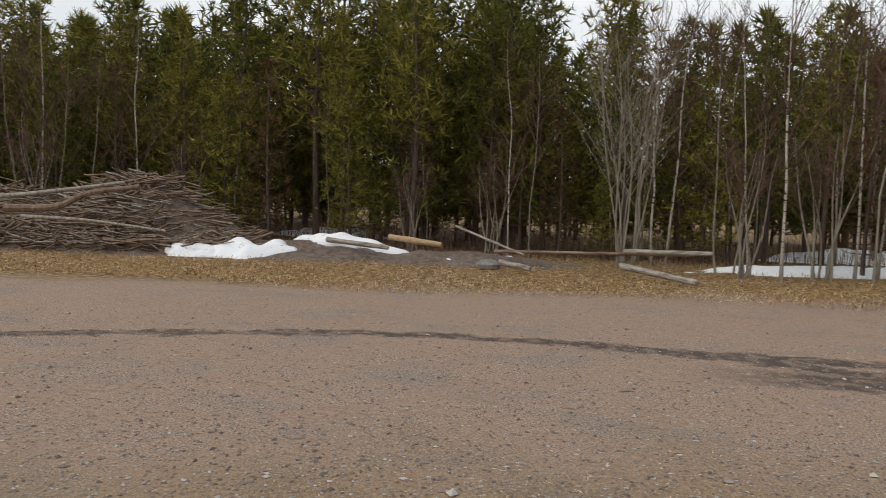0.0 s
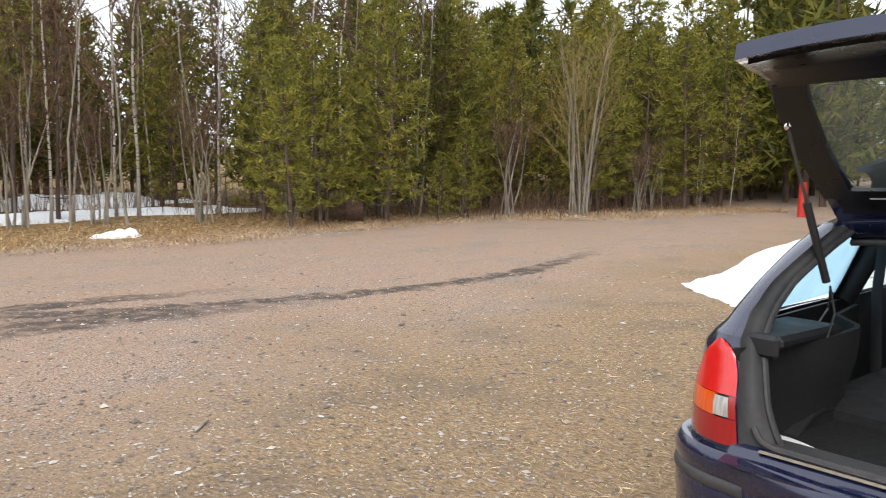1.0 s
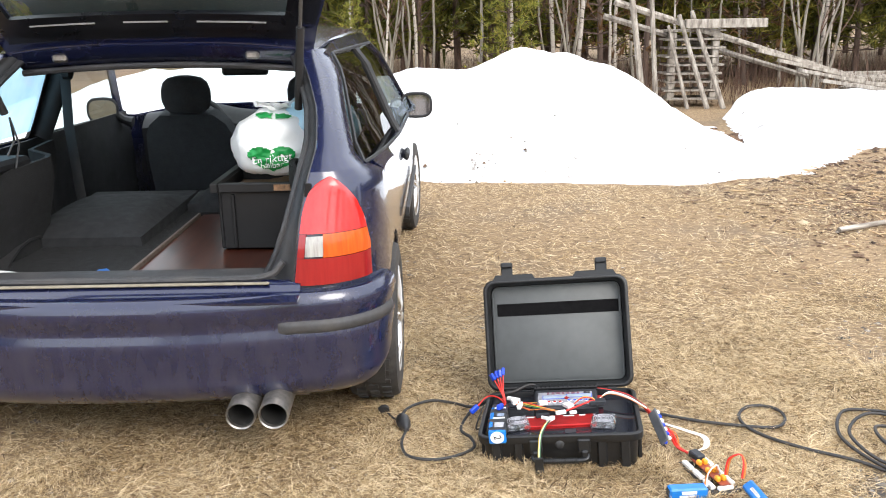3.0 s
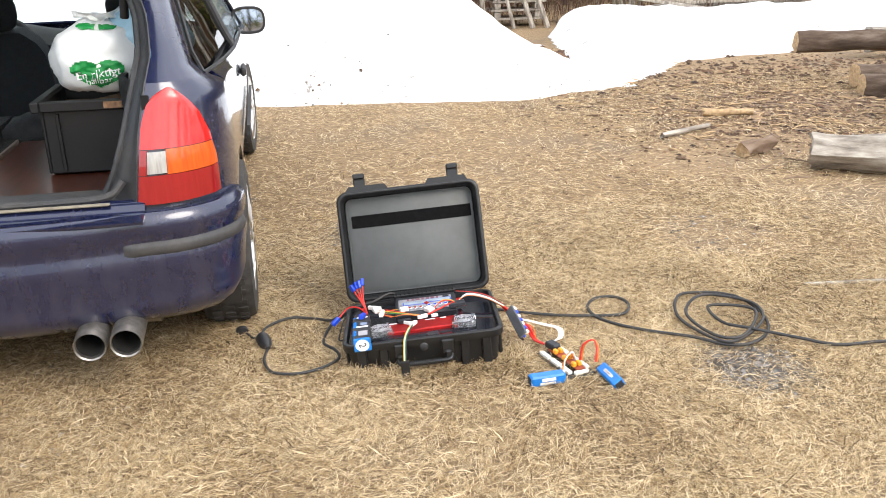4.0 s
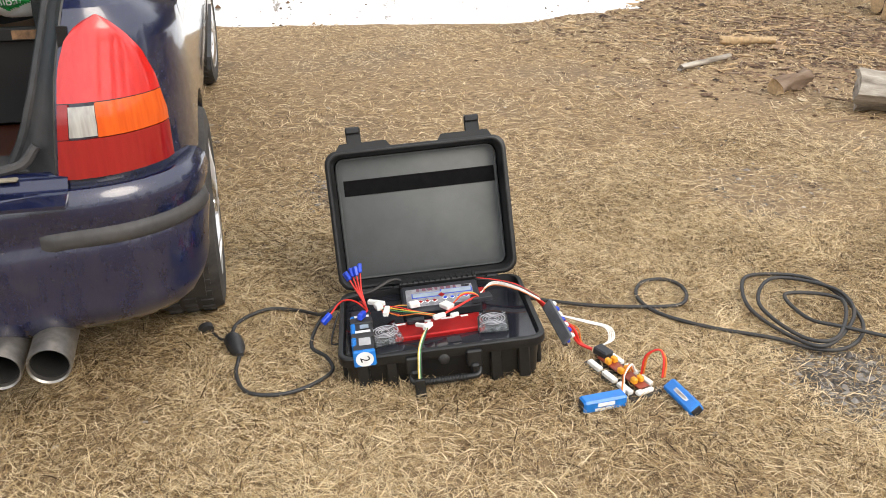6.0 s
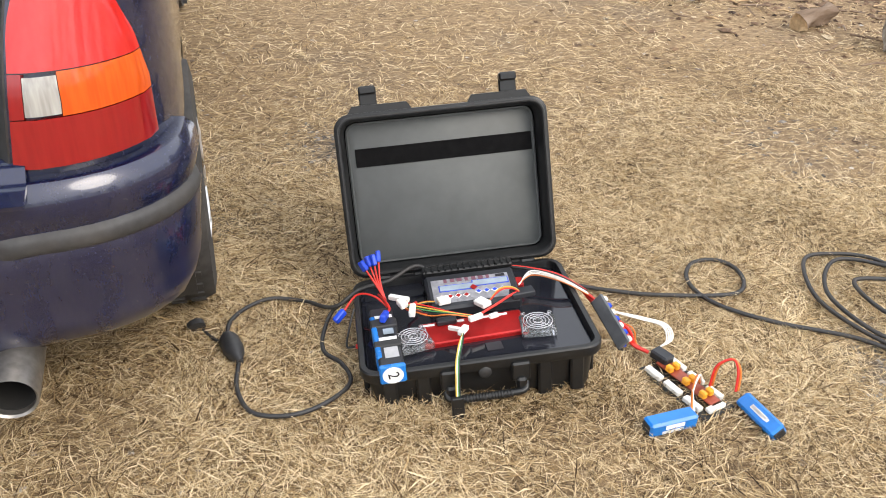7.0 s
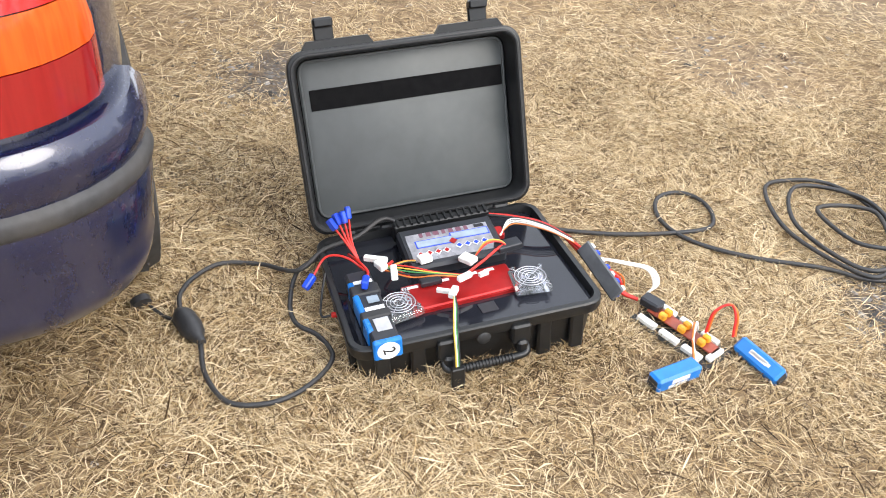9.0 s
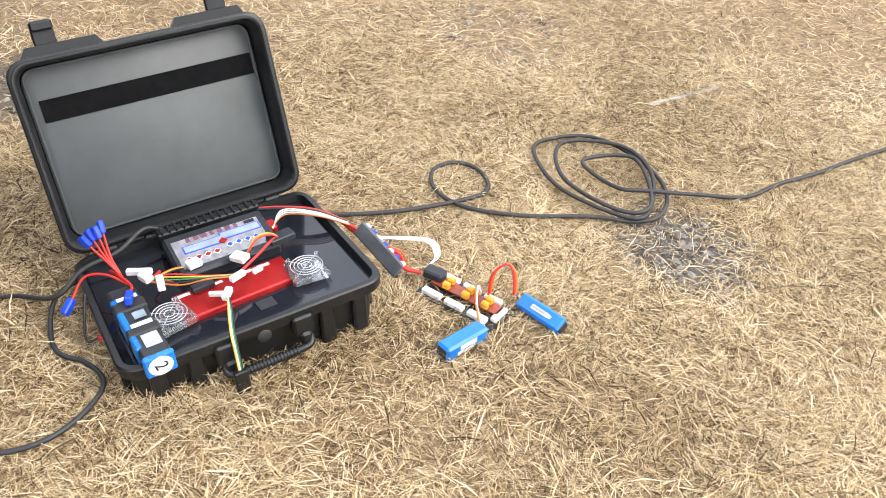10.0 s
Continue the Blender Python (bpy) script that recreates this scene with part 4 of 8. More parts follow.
def at(x, y, turn=0.0, s=1.0, z=0.0):
    return Matrix.Translation((x, y, z)) @ Matrix.Rotation(turn, 4, "Z") @ Matrix.Scale(s, 4)


def place_copy(src, x, y, turn, s, label=""):
    o = copy_thing(src, Matrix.Translation((x, y, float(ground_height(x, y)) - 0.03)) @ Matrix.Rotation(turn, 4, "Z"))
    o.scale = (s, s, s)
    if label:
        tagged(o, label)
    return o


# first of each kind stands in the wood itself
PINES = [
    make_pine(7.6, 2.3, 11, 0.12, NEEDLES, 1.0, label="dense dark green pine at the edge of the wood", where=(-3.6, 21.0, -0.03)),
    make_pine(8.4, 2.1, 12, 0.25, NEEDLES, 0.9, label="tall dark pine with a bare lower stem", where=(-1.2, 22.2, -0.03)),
    make_pine(7.0, 2.4, 13, 0.08, NEEDLES_LIT, 0.95, label="bushy dark green pine standing in the wood", where=(1.4, 22.6, -0.03)),
    make_pine(8.8, 1.9, 14, 0.38, NEEDLES_LIT, 0.85, label="lanky pine with a thin open crown", where=(-6.4, 22.0, -0.03)),
]
YOUNG = [
    make_pine(3.4, 0.95, 21, 0.12, NEEDLES_Y, 1.5, 9, 0.13, "young yellow-green pine beside the gravel", (9.0, 13.6, -0.03)),
    make_pine(5.4, 1.25, 22, 0.10, NEEDLES_Y, 1.5, 9, 0.15, "young light green pine at the edge of the wood", (11.9, 14.6, -0.03)),
]
FARPINE = make_pine(8.0, 2.3, 31, 0.10, NEEDLES, 0.36, 4, 0.52, "dark pine deep in the wood", (-12, 30, -0.03))
DEADPINE = make_pine(4.6, 1.0, 41, 0.16, NEEDLES_DRY, 0.35, 5, 0.2, "half-dead young pine with brown needles", (-7.0, 20.2, -0.03))

tr = np.random.default_rng(5)
FAR = []


def far_pine(x, y, s):
    FAR.append((x, y, tr.uniform(0, 6.28), s))


def join_far(src, name, child, label):
    """All the pines deep in the wood as one body."""
    me = [o for o in src.children if o.name.startswith(child)][0].data
    co = np.empty(len(me.vertices) * 3, np.float32)
    me.vertices.foreach_get("co", co)
    co = co.reshape(-1, 3)
    me.calc_loop_triangles()
    tri = np.empty(len(me.loop_triangles) * 3, np.int32)
    me.loop_triangles.foreach_get("vertices", tri)
    tri = tri.reshape(-1, 3)
    if child == "trunk":   # the stem alone, without its limbs
        tri, co = tri[tri.max(1) < 70], co[:70]
    vs, fs = [], []
    for k, (x, y, a, s) in enumerate(FAR):
        c, d = math.cos(a), math.sin(a)
        p = np.stack([co[:, 0] * c - co[:, 1] * d, co[:, 0] * d + co[:, 1] * c, co[:, 2]], 1) * s + np.array([x, y, float(ground_height(x, y)) - 0.05])
        vs.append(p)
        fs.append(tri + k * len(co))
    raw(name, np.concatenate(vs), np.concatenate(fs), me.materials[0], label, "wood", "stuff")


def edge_y(x):
    """Where the wood begins, seen from the yard."""
    return bent(x, (-40, 21), (-14, 21), (-6, 20.5), (2, 20.0), (6, 20.3), (8.5, 19.2), (11, 16.2), (14, 14.4), (18, 13.9), (22, 13.4), (30, 13.6), (40, 15.5), (80, 24))


spots = []
for depth, gap in ((0.0, 1.5), (1.7, 1.6), (3.6, 1.7)):
    x = -22.0
    while x < 40:
        x += gap * tr.uniform(0.7, 1.35)
        spots.append((x, edge_y(x) + depth + tr.uniform(-0.5, 0.9)))
taken = [(o.location.x, o.location.y) for o in PINES + YOUNG + [DEADPINE]]
for x, y in spots:
    if min(math.hypot(x - a, y - b) for a, b in taken) < 0.8 or (2.5 < x < 9 and y < 19.5):
        continue
    taken.append((x, y))
    # past x = 6 the pines with painted sunlight are picked more often
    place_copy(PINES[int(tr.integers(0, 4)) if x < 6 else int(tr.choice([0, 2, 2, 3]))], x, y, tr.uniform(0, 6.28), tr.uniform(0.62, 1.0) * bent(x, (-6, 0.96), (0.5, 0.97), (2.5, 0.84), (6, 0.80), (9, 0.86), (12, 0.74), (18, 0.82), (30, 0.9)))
for k in range(150):
    x = tr.uniform(-34, 55)
    far_pine(x, edge_y(x) + 5.5 + tr.uniform(0, 7.5), tr.uniform(0.62, 1.0) * bent(x, (-6, 0.96), (2, 0.97), (5, 0.96), (10, 0.8), (24, 0.88)))
# the wood beyond the snow bank, on the other side of the track
for k in range(46):
    y = 2.2 - 0.62 * k + tr.uniform(-0.5, 0.5)
    x = bent(y, (-30, 15.5), (-8, 17.5), (-2, 16.5), (3, 18.5)) + tr.uniform(0, 3.2)
    place_copy(PINES[int(tr.integers(0, 4))], x, y, tr.uniform(0, 6.28), tr.uniform(0.62, 0.95))
for k in range(60):
    y = tr.uniform(-38, 4.5)
    far_pine(tr.uniform(22, 34) if y > -24 else tr.uniform(8, 30), y, tr.uniform(0.75, 1.2))
# far skyline in the gap that the track leaves
for k in range(46):
    a = radians(tr.uniform(6, 34))
    d = tr.uniform(85, 130)
    far_pine(d * math.cos(a), d * math.sin(a), tr.uniform(0.8, 1.25))
# unseen pines added on the side behind the camera, only for reflections
for k in range(40):
    a = radians(lerp(165, 320, k / 39) + tr.uniform(-2, 2))
    d = tr.uniform(26, 34)
    far_pine(1 + d * math.cos(a), d * math.sin(a), tr.uniform(0.8, 1.3))

# a closed wall of pines further in, so that no sky shows between the stems
for k in range(130):
    x = tr.uniform(-30, 44)
    if 0.8 < x < 8.5:
        continue
    far_pine(x, edge_y(x) + 3.5 + tr.uniform(0, 9), tr.uniform(0.55, 0.98) * bent(x, (-6, 0.96), (5, 0.96), (10, 0.86), (24, 0.9)))
for k in range(50):
    y = tr.uniform(-20, 3)
    far_pine(bent(y, (-20, 19), (-2, 19), (5, 21)) + tr.uniform(0, 6), y, tr.uniform(0.6, 1.1))
# the wood on both sides of the track where it leaves the yard
for k in range(40):
    a = radians(tr.uniform(3.5, 10.8) if k % 2 else tr.uniform(23.5, 29))
    d = tr.uniform(26, 44)
    far_pine(0.64 + d * math.cos(a), 0.05 + d * math.sin(a), tr.uniform(0.9, 1.25))

for x in (-9.2, -7.6, -6.3, -5.1, -3.9, -2.6, -1.3):   # tall ones behind the heap
    place_copy(PINES[int(tr.integers(0, 2))], x, 24.6 + tr.uniform(-0.6, 0.8), tr.uniform(0, 6.28), tr.uniform(1.05, 1.18))

join_far(FARPINE, "far_wood", "crown", "dark pines deep in the wood and on the skyline, with unseen ones added behind for reflections")
join_far(FARPINE, "far_trunks", "trunk", "dark stems of the pines deep in the wood and of the unseen added ones")

for x, y, k, s in ((10.3, 14.3, 0, 1.05), (9.6, 15.6, 1, 0.9), (13.4, 13.6, 0, 0.62), (14.2, 14.4, 1, 0.95), (17.4, 13.0, 1, 0.92), (18.6, 13.4, 0, 1.1), (12.6, 13.5, 0, 0.42), (20.0, 13.2, 1, 1.0), (1.2, 19.5, 0, 0.55), (15.2, 15.6, 1, 1.15), (-4.9, 20.2, 1, 0.8), (13.6, 1.1, 0, 0.5), (13.9, -1.2, 1, 0.55)):
    place_copy(YOUNG[k], x, y, tr.uniform(0, 6.28), s)
for x, y, k, s in ((9.9, 14.0, 0, 1.1), (11.5, 13.8, 1, 0.9), (20.2, 12.4, 1, 1.0), (19.2, 13.0, 0, 1.3), (22.4, 12.6, 1, 1.1)):
    place_copy(YOUNG[k], x, y, tr.uniform(0, 6.28), s)
for x, y, s in ((0.2, 19.6, 0.75), (-0.7, 20.5, 0.9), (6.2, 17.4, 0.9), (-11.5, 20.9, 1.0), (3.0, 20.0, 0.9), (15.9, -3.0, 1.1), (17.2, -6.0, 1.1)):
    place_copy(DEADPINE, x, y, tr.uniform(0, 6.28), s)

BIRCHES = [
    make_birch(7.4, 51, "slender white birch with a black-flecked stem", where=(4.4, 16.2, -0.03), lean=(0.01, 0.0), rad=0.032),
    make_birch(6.6, 52, "leaning bare birch with reddish twigs", where=(2.6, 18.8, -0.03), lean=(0.07, 0.0), rad=0.029),
    make_birch(6.2, 53, "thin grey bare alder", False, where=(5.4, 17.0, -0.03), lean=(0.05, -0.02), rad=0.024),
    make_birch(8.2, 54, "tall straight birch with pale bark", where=(7.8, 17.4, -0.03), rad=0.038),
]
for x, y, k, s in ((-0.9, 18.8, 1, 0.75), (-0.4, 19.2, 2, 0.8), (2.2, 18.4, 0, 0.9), (1.9, 18.9, 2, 1.0), (3.4, 17.2, 2, 0.9), (5.9, 16.9, 0, 0.95), (6.4, 17.2, 1, 1.0), (6.0, 16.2, 2, 1.05),
                   (3.9, 16.9, 1, 0.8), (8.6, 16.4, 2, 1.1), (9.3, 16.9, 0, 1.0), (-13.0, 19.8, 0, 0.9), (-14.2, 20.4, 2, 1.0), (-11.9, 20.1, 2, 0.85), (-10.6, 20.3, 1, 0.9), (-12.4, 19.5, 2, 0.8),
                   (11.2, 15.0, 3, 0.95), (11.0, 15.9, 1, 1.1), (12.4, 15.2, 3, 1.0), (12.9, 16.0, 0, 1.1), (12.1, 16.3, 2, 1.2), (13.1, 15.0, 2, 1.2), (7.0, 16.0, 2, 1.1), (7.5, 18.0, 1, 1.1),
                   (-5.6, 20.4, 2, 0.7), (-2.9, 19.8, 2, 0.55), (-8.2, 20.6, 2, 0.8), (20.3, 12.0, 2, 0.45), (20.9, 12.4, 0, 0.5), (21.6, 11.8, 1, 0.5), (19.6, 12.6, 2, 0.5)):
    place_copy(BIRCHES[k], x, y, tr.uniform(0, 6.28), s)
# bare alders filling the wood's edge
for k in range(22):
    x = 1.5 + 0.62 * k + tr.uniform(-0.3, 0.3)
    place_copy(BIRCHES[2 if k % 4 else 1], x, edge_y(x) - 0.6 + tr.uniform(0, 2.6), tr.uniform(0, 6.28), tr.uniform(0.7, 1.15))
# birches behind the snow
for k in range(34):
    y = 2.4 - 0.52 * k + tr.uniform(-0.3, 0.3)
    place_copy(BIRCHES[int(tr.integers(0, 4))], bent(y, (-16, 14.2), (-5, 15.8), (-3, 13.6), (2.5, 14.2)) + tr.uniform(0, 2.6), y, tr.uniform(0, 6.28), tr.uniform(0.75, 1.2))

make_bush(5.2, 61, 9, "grey many-stemmed bare alder beside the fallen logs", GREYBARK, GREYBARK, (1.6, 17.5, -0.03), 0.3)
b2 = make_bush(4.6, 62, 11, "tall bare willow clump with yellowish twigs", GREYBARK, OLIVETWIG, (16.2, 12.6, -0.03), 0.24)
place_copy(b2, 17.0, 13.1, 2.0, 0.7, "smaller bare willow clump beside the track")
b3 = make_bush(3.0, 63, 7, "bare grey saplings at the edge of the wood", GREYBARK, TWIG, (3.7, 16.4, -0.03), 0.3)
for x, y, s in ((5.2, 16.6, 1.1), (6.6, 16.4, 0.9), (-3.2, 19.6, 0.8), (-1.3, 19.6, 0.9), (8.4, 15.8, 1.0), (10.2, 15.4, 0.8), (14.6, 13.4, 0.9), (-9.4, 20.6, 1.0), (-12.6, 19.0, 1.1), (14.9, 0.6, 1.2), (14.6, -2.2, 1.2), (14.4, -6.0, 1.2), (15.0, -8.0, 1.3), (19.0, 12.6, 0.7), (18.2, 12.4, 0.6)):
    place_copy(b3, x, y, tr.uniform(0, 6.28), s)


# low brush of thin dead stems under the wood's edge
def brush(name, n, where, h, mat, label):
    p = where(n)
    n = len(p)
    a, el = tr.uniform(0, 6.28, n), tr.uniform(0.9, 1.5, n)
    ln = h * tr.uniform(0.4, 1.3, n)
    d = np.stack([np.cos(a) * np.cos(el), np.sin(a) * np.cos(el), np.sin(el)], 1)
    sd = np.stack([-np.sin(a), np.cos(a), np.zeros(n)], 1) * 0.006
    b = np.stack([p[:, 0], p[:, 1], np.zeros(n)], 1)
    m = b + d * ln[:, None] * 0.6 + tr.normal(0, 0.03, (n, 3))
    t = m + (d + tr.normal(0, 0.3, (n, 3))) * ln[:, None] * 0.4
    v = np.stack([b - sd, b + sd, m, t, m + sd], 1).reshape(-1, 3)
    o = (np.arange(n) * 5)[:, None]
    raw(name, v, np.concatenate([o + [0, 1, 2], o + [1, 4, 2], o + [2, 4, 3]], 0), mat, label, "brush", "stuff")


def wood_edge(n):
    x = tr.uniform(-18, 22, n)
    y = np.array([edge_y(a) for a in x]) - 1.8 + tr.gamma(2, 1.2, n)
    return np.stack([x, y], 1)


brush("undergrowth", 5500, wood_edge, 0.9, TWIG, "thin reddish dead undergrowth below the trees")
brush("undergrowth", 3500, lambda n: np.stack([tr.uniform(13.2, 19, n), tr.uniform(-18, 3.5, n)], 1), 0.9, TWIG, "thin dead undergrowth behind the snow")

# ---- brush heap, logs and old timber ----
hr = np.random.default_rng(17)


def heap_height(x, y):
    q = ((x + 10.4) / 4.0) ** 2 + ((y - 18.2) / 2.0) ** 2
    peak = 1.45 * math.exp(-((x + 9.6) / 2.2) ** 2 - ((y - 18.5) / 1.3) ** 2)
    west = 1.05 * math.exp(-((x + 13.0) / 2.4) ** 2 - ((y - 18.4) / 1.3) ** 2)
    east = 0.42 * math.exp(-((x + 5.0) / 2.0) ** 2 - ((y - 17.6) / 0.8) ** 2)
    tail = 0.25 * math.exp(-((x + 1.8) / 2.2) ** 2 - ((y - 17.3) / 0.7) ** 2)
    return max(peak, west, east, tail) + 0.15 * min(peak + west, 1) - 0.05


def build_heap():
    soil = plain("heap_of_soil_and_bark", (0.13, 0.095, 0.075), 0.95, 0, 0.5, 9, bump=0.8, dirt=(0.24, 0.20, 0.17))
    heap = snow_mass("soil_mound", -17, 1.0, 15.2, 21.2, lambda x, y: heap_height(x, y), "mound of soil, bark and gravel at the wood's edge", 0.16, 0.10, soil)
    tagged(heap, category="heap")
    v, f, o = [], [], 0
    sticks = G()
    for k in range(1500):
        x, y = hr.normal(-11.2, 2.6), hr.normal(17.3, 0.9)
        if x > -6.3 or x < -16.5 or heap_height(x, y) < 0.03:
            continue
        a = hr.normal(0.1, 0.8) + (math.pi if hr.uniform() < 0.5 else 0)
        ln = hr.uniform(0.3, 1.5)
        z = heap_height(x, y) + hr.uniform(0.02, 0.22)
        d = Vector((math.cos(a), math.sin(a) * 0.6, hr.normal(0, 0.22)))
        c = Vector((x, y, z))
        bend = Vector(hr.normal(0, 0.07, 3))
        sticks.tube([c - d * ln / 2, c + bend * ln, c + d * ln / 2], [hr.uniform(0.012, 0.035), 0.018, 0.007], 4, False)
    single("brushwood", sticks, LOGBARK, "tangled grey-brown branches heaped on the mound", "branches", kind="stuff", smooth=0)
    pale = G()
    for k in range(260):
        x, y = hr.normal(-11.0, 2.4), hr.normal(17.0, 0.8)
        if x > -6.5 or x < -16.5 or heap_height(x, y) < 0.03:
            continue
        a, ln = hr.uniform(-0.5, 0.6), hr.uniform(0.3, 1.1)
        c, d = Vector((x, y, heap_height(x, y) + 0.16)), Vector((math.cos(a), math.sin(a), hr.normal(0, 0.2)))
        pale.tube([c - d * ln / 2, c + d * ln / 2], [0.022, 0.010], 4, False)
    single("brushwood", pale, GREYWOOD, "bleached barkless sticks lying over the heap", "branches", kind="stuff", smooth=0)
    for pts, r, m, label in (
        ([(-13.0, 16.4, 1.1), (-11.6, 16.5, 1.15), (-10.2, 16.6, 1.32), (-9.0, 16.8, 1.5)], 0.06, GREYWOOD, "long bleached branch on top of the heap"),
        ([(-11.4, 16.2, 0.9), (-10.3, 16.3, 0.95), (-9.6, 16.4, 1.25), (-8.6, 16.7, 1.42)], 0.085, LOGBARK, "crooked thick branch on the heap"),
        ([(-10.8, 15.9, 0.75), (-9.3, 15.8, 0.72), (-7.6, 15.9, 0.55)], 0.04, GREYWOOD, "straight pale pole reaching out of the heap"),
        ([(-13.6, 15.8, 0.75), (-12.0, 15.8, 0.62)], 0.05, GREYWOOD, "pale broken branch on the heap"),
        ([(-14.5, 16.2, 0.85), (-12.9, 16.3, 1.0), (-11.3, 16.2, 0.98)], 0.05, LOGBARK, "dark branch lying across the heap"),
    ):
        g = G()
        p = smooth_path(pts, 4)
        g.tube(p, [r * (1 - 0.5 * k / len(p)) for k in range(len(p))], 8)
        single("branch", g, m, label, "branch")


build_heap()


def snow_on(cx, cy, rx, ry, h, label, seed):
    def height(x, y):
        q = ((x - cx) / rx) ** 2 + ((y - cy) / ry) ** 2 + 0.75 * noise.noise(Vector((x * 2.2, y * 2.2, seed)))
        return max(0, heap_height(x, y)) + h * (1 - q) if q < 1 else -0.1
    snow_mass("snow_patch", cx - rx * 1.5, cx + rx * 1.5, cy - ry * 1.5, cy + ry * 1.5, height, label, 0.07, 0.02)


snow_on(-6.5, 16.9, 1.25, 0.55, 0.22, "clean snow patch on the flank of the heap", 1.0)
snow_on(-7.4, 16.7, 0.7, 0.4, 0.2, "clean snow patch on the flank of the heap", 9.0)
snow_on(-4.3, 17.6, 1.25, 0.35, 0.2, "long strip of snow on the gravel mound", 4.0)


def log(name, p0, p1, r, mat, label, group="", rough=0.22, seg=14, broken=False):
    """A felled stem: uneven bark, pale cut ends."""
    p0, p1 = Vector(p0), Vector(p1)
    d = p1 - p0
    t = thing(name, Matrix.Translation((p0 + p1) / 2) @ d.to_track_quat("Z", "Y").to_matrix().to_4x4(), label, "log", group)
    q = Matrix.Identity(4)
    L = d.length
    n = max(6, int(L / 0.12))
    s = hr.uniform(0, 50)
    rad = lambda k, a: r * (1 - 0.12 * k / n) * (1 + rough * noise.noise(Vector((math.cos(a) * 1.2 + s, math.sin(a) * 1.2, k * 0.35))))
    g, e = G(), G()
    vs = []
    for k in range(n + 1):
        for j in range(seg):
            a = 2 * math.pi * j / seg
            z = -L / 2 + L * k / n
            if broken and k == 0:
                z += 0.22 * (noise.noise(Vector((math.cos(a) * 2 + s, math.sin(a) * 2, 3))) + 0.5) * L * 0.25
            vs.append(q @ Vector((rad(k, a) * math.cos(a), rad(k, a) * math.sin(a), z)))
    g.add(vs, [(k * seg + j, k * seg + (j + 1) % seg, (k + 1) * seg + (j + 1) % seg, (k + 1) * seg + j) for k in range(n) for j in range(seg)])
    part("bark", g, mat, t, smooth=60)
    for z, k, sgn in ((-L / 2, 0, -1), (L / 2, n, 1)):
        c = [vs[k * seg + j] for j in range(seg)]
        mid = sum(c, Vector()) / seg
        e2 = G()
        inner = [mid + (p - mid) * 0.55 + (q @ Vector((0, 0, (-sgn if broken else sgn) * 0.012))) for p in c]
        e2.add(c + inner + [mid + q @ Vector((0, 0, -sgn * 0.006))], [((j), (j + 1) % seg, seg + (j + 1) % seg, seg + j) for j in range(seg)] + [(seg + j, seg + (j + 1) % seg, 2 * seg) for j in range(seg)])
        part("cut_end", e2, CUTWOOD if mat is not GREYWOOD else GREYWOOD, t)
    return t


# by the wood's edge
log("fallen_log", (1.55, 16.5, 0.42), (3.15, 16.3, 0.45), 0.05, GREYWOOD, "short barkless log lying across others")
log("fallen_log", (-1.0, 16.9, 0.30), (2.9, 16.9, 0.36), 0.035, LOGBARK, "thin dark fallen stem lying by the trees")
log("fallen_log", (1.45, 15.6, 0.22), (2.64, 14.4, 0.09), 0.06, GREYWOOD, "grey fallen log at the edge of the yard")
log("fallen_log", (-1.9, 17.6, 0.75), (-0.4, 16.8, 0.26), 0.026, GREYWOOD, "crooked pale branch leaning on the gravel mound")
log("fallen_log", (-0.8, 15.9, 0.18), (-0.2, 15.6, 0.10), 0.06, GREYWOOD, "short pale piece of branch on the gravel")
log("fallen_log", (-4.6, 17.2, 0.40), (-3.2, 16.9, 0.30), 0.055, GREYWOOD, "pale pole lying on the gravel mound")
log("fallen_log", (-3.4, 17.9, 0.45), (-2.2, 17.6, 0.34), 0.07, CUTWOOD, "freshly cut yellowish log on the mound")
g = G()
g.lathe([(0.05, -0.06), (0.17, -0.03), (0.19, 0.05), (0.12, 0.13), (0.03, 0.15)], 9, Matrix.Translation((-1.05, 16.2, 0.05)) @ Matrix.Diagonal((1.3, 0.9, 1, 1)))
single("boulder", g, plain("grey_rock", (0.2, 0.19, 0.18), 0.9, 0, 0.35, 9), "grey stone beside the lumps of snow", "stone")

# rusty drum in the dead grass
drum = thing("rusty_drum", Matrix.Translation((10.75, 14.5, 0.24)) @ Matrix.Rotation(radians(-38), 4, "Z") @ Matrix.Rotation(radians(90), 4, "Y"), "rusty open steel drum lying on its side in dead grass", "drum")
g = G()
g.lathe([(0.24, -0.5), (0.255, -0.49), (0.245, -0.47), (0.245, -0.17), (0.256, -0.16), (0.245, -0.15), (0.245, 0.15), (0.256, 0.16), (0.245, 0.17), (0.245, 0.49), (0.235, 0.5), (0.23, 0.45), (0.228, -0.45)], 28)
part("shell", g, RUST, drum)
post = thing("marker_post", (20.4, 9.3, 0), "red-painted marker post beside the track", "post")
g = G().tube([(0, 0, -0.05), (0.01, 0, 0.45), (0.02, 0.01, 0.82)], [0.10, 0.095, 0.085], 10)
part("shaft", g, REDPOST, post)

# felled logs stacked beside the grass
SG = "stack of felled logs"
log("cut_log", (4.93, -3.12, 0.11), (4.58, -3.62, 0.12), 0.11, GREYWOOD, "split weathered end of a rotten log on the grass", SG, 0.35, 16, True)
log("cut_log", (4.60, -3.60, 0.125), (4.1, -5.3, 0.13), 0.125, LOGBARK, "thick log with reddish flaking bark on the grass", SG, 0.16, 18)
log("cut_log", (5.9, -4.42, 0.27), (5.3, -6.5, 0.30), 0.075, GREYWOOD, "grey-green log with a pale sawn end", SG, 0.3)
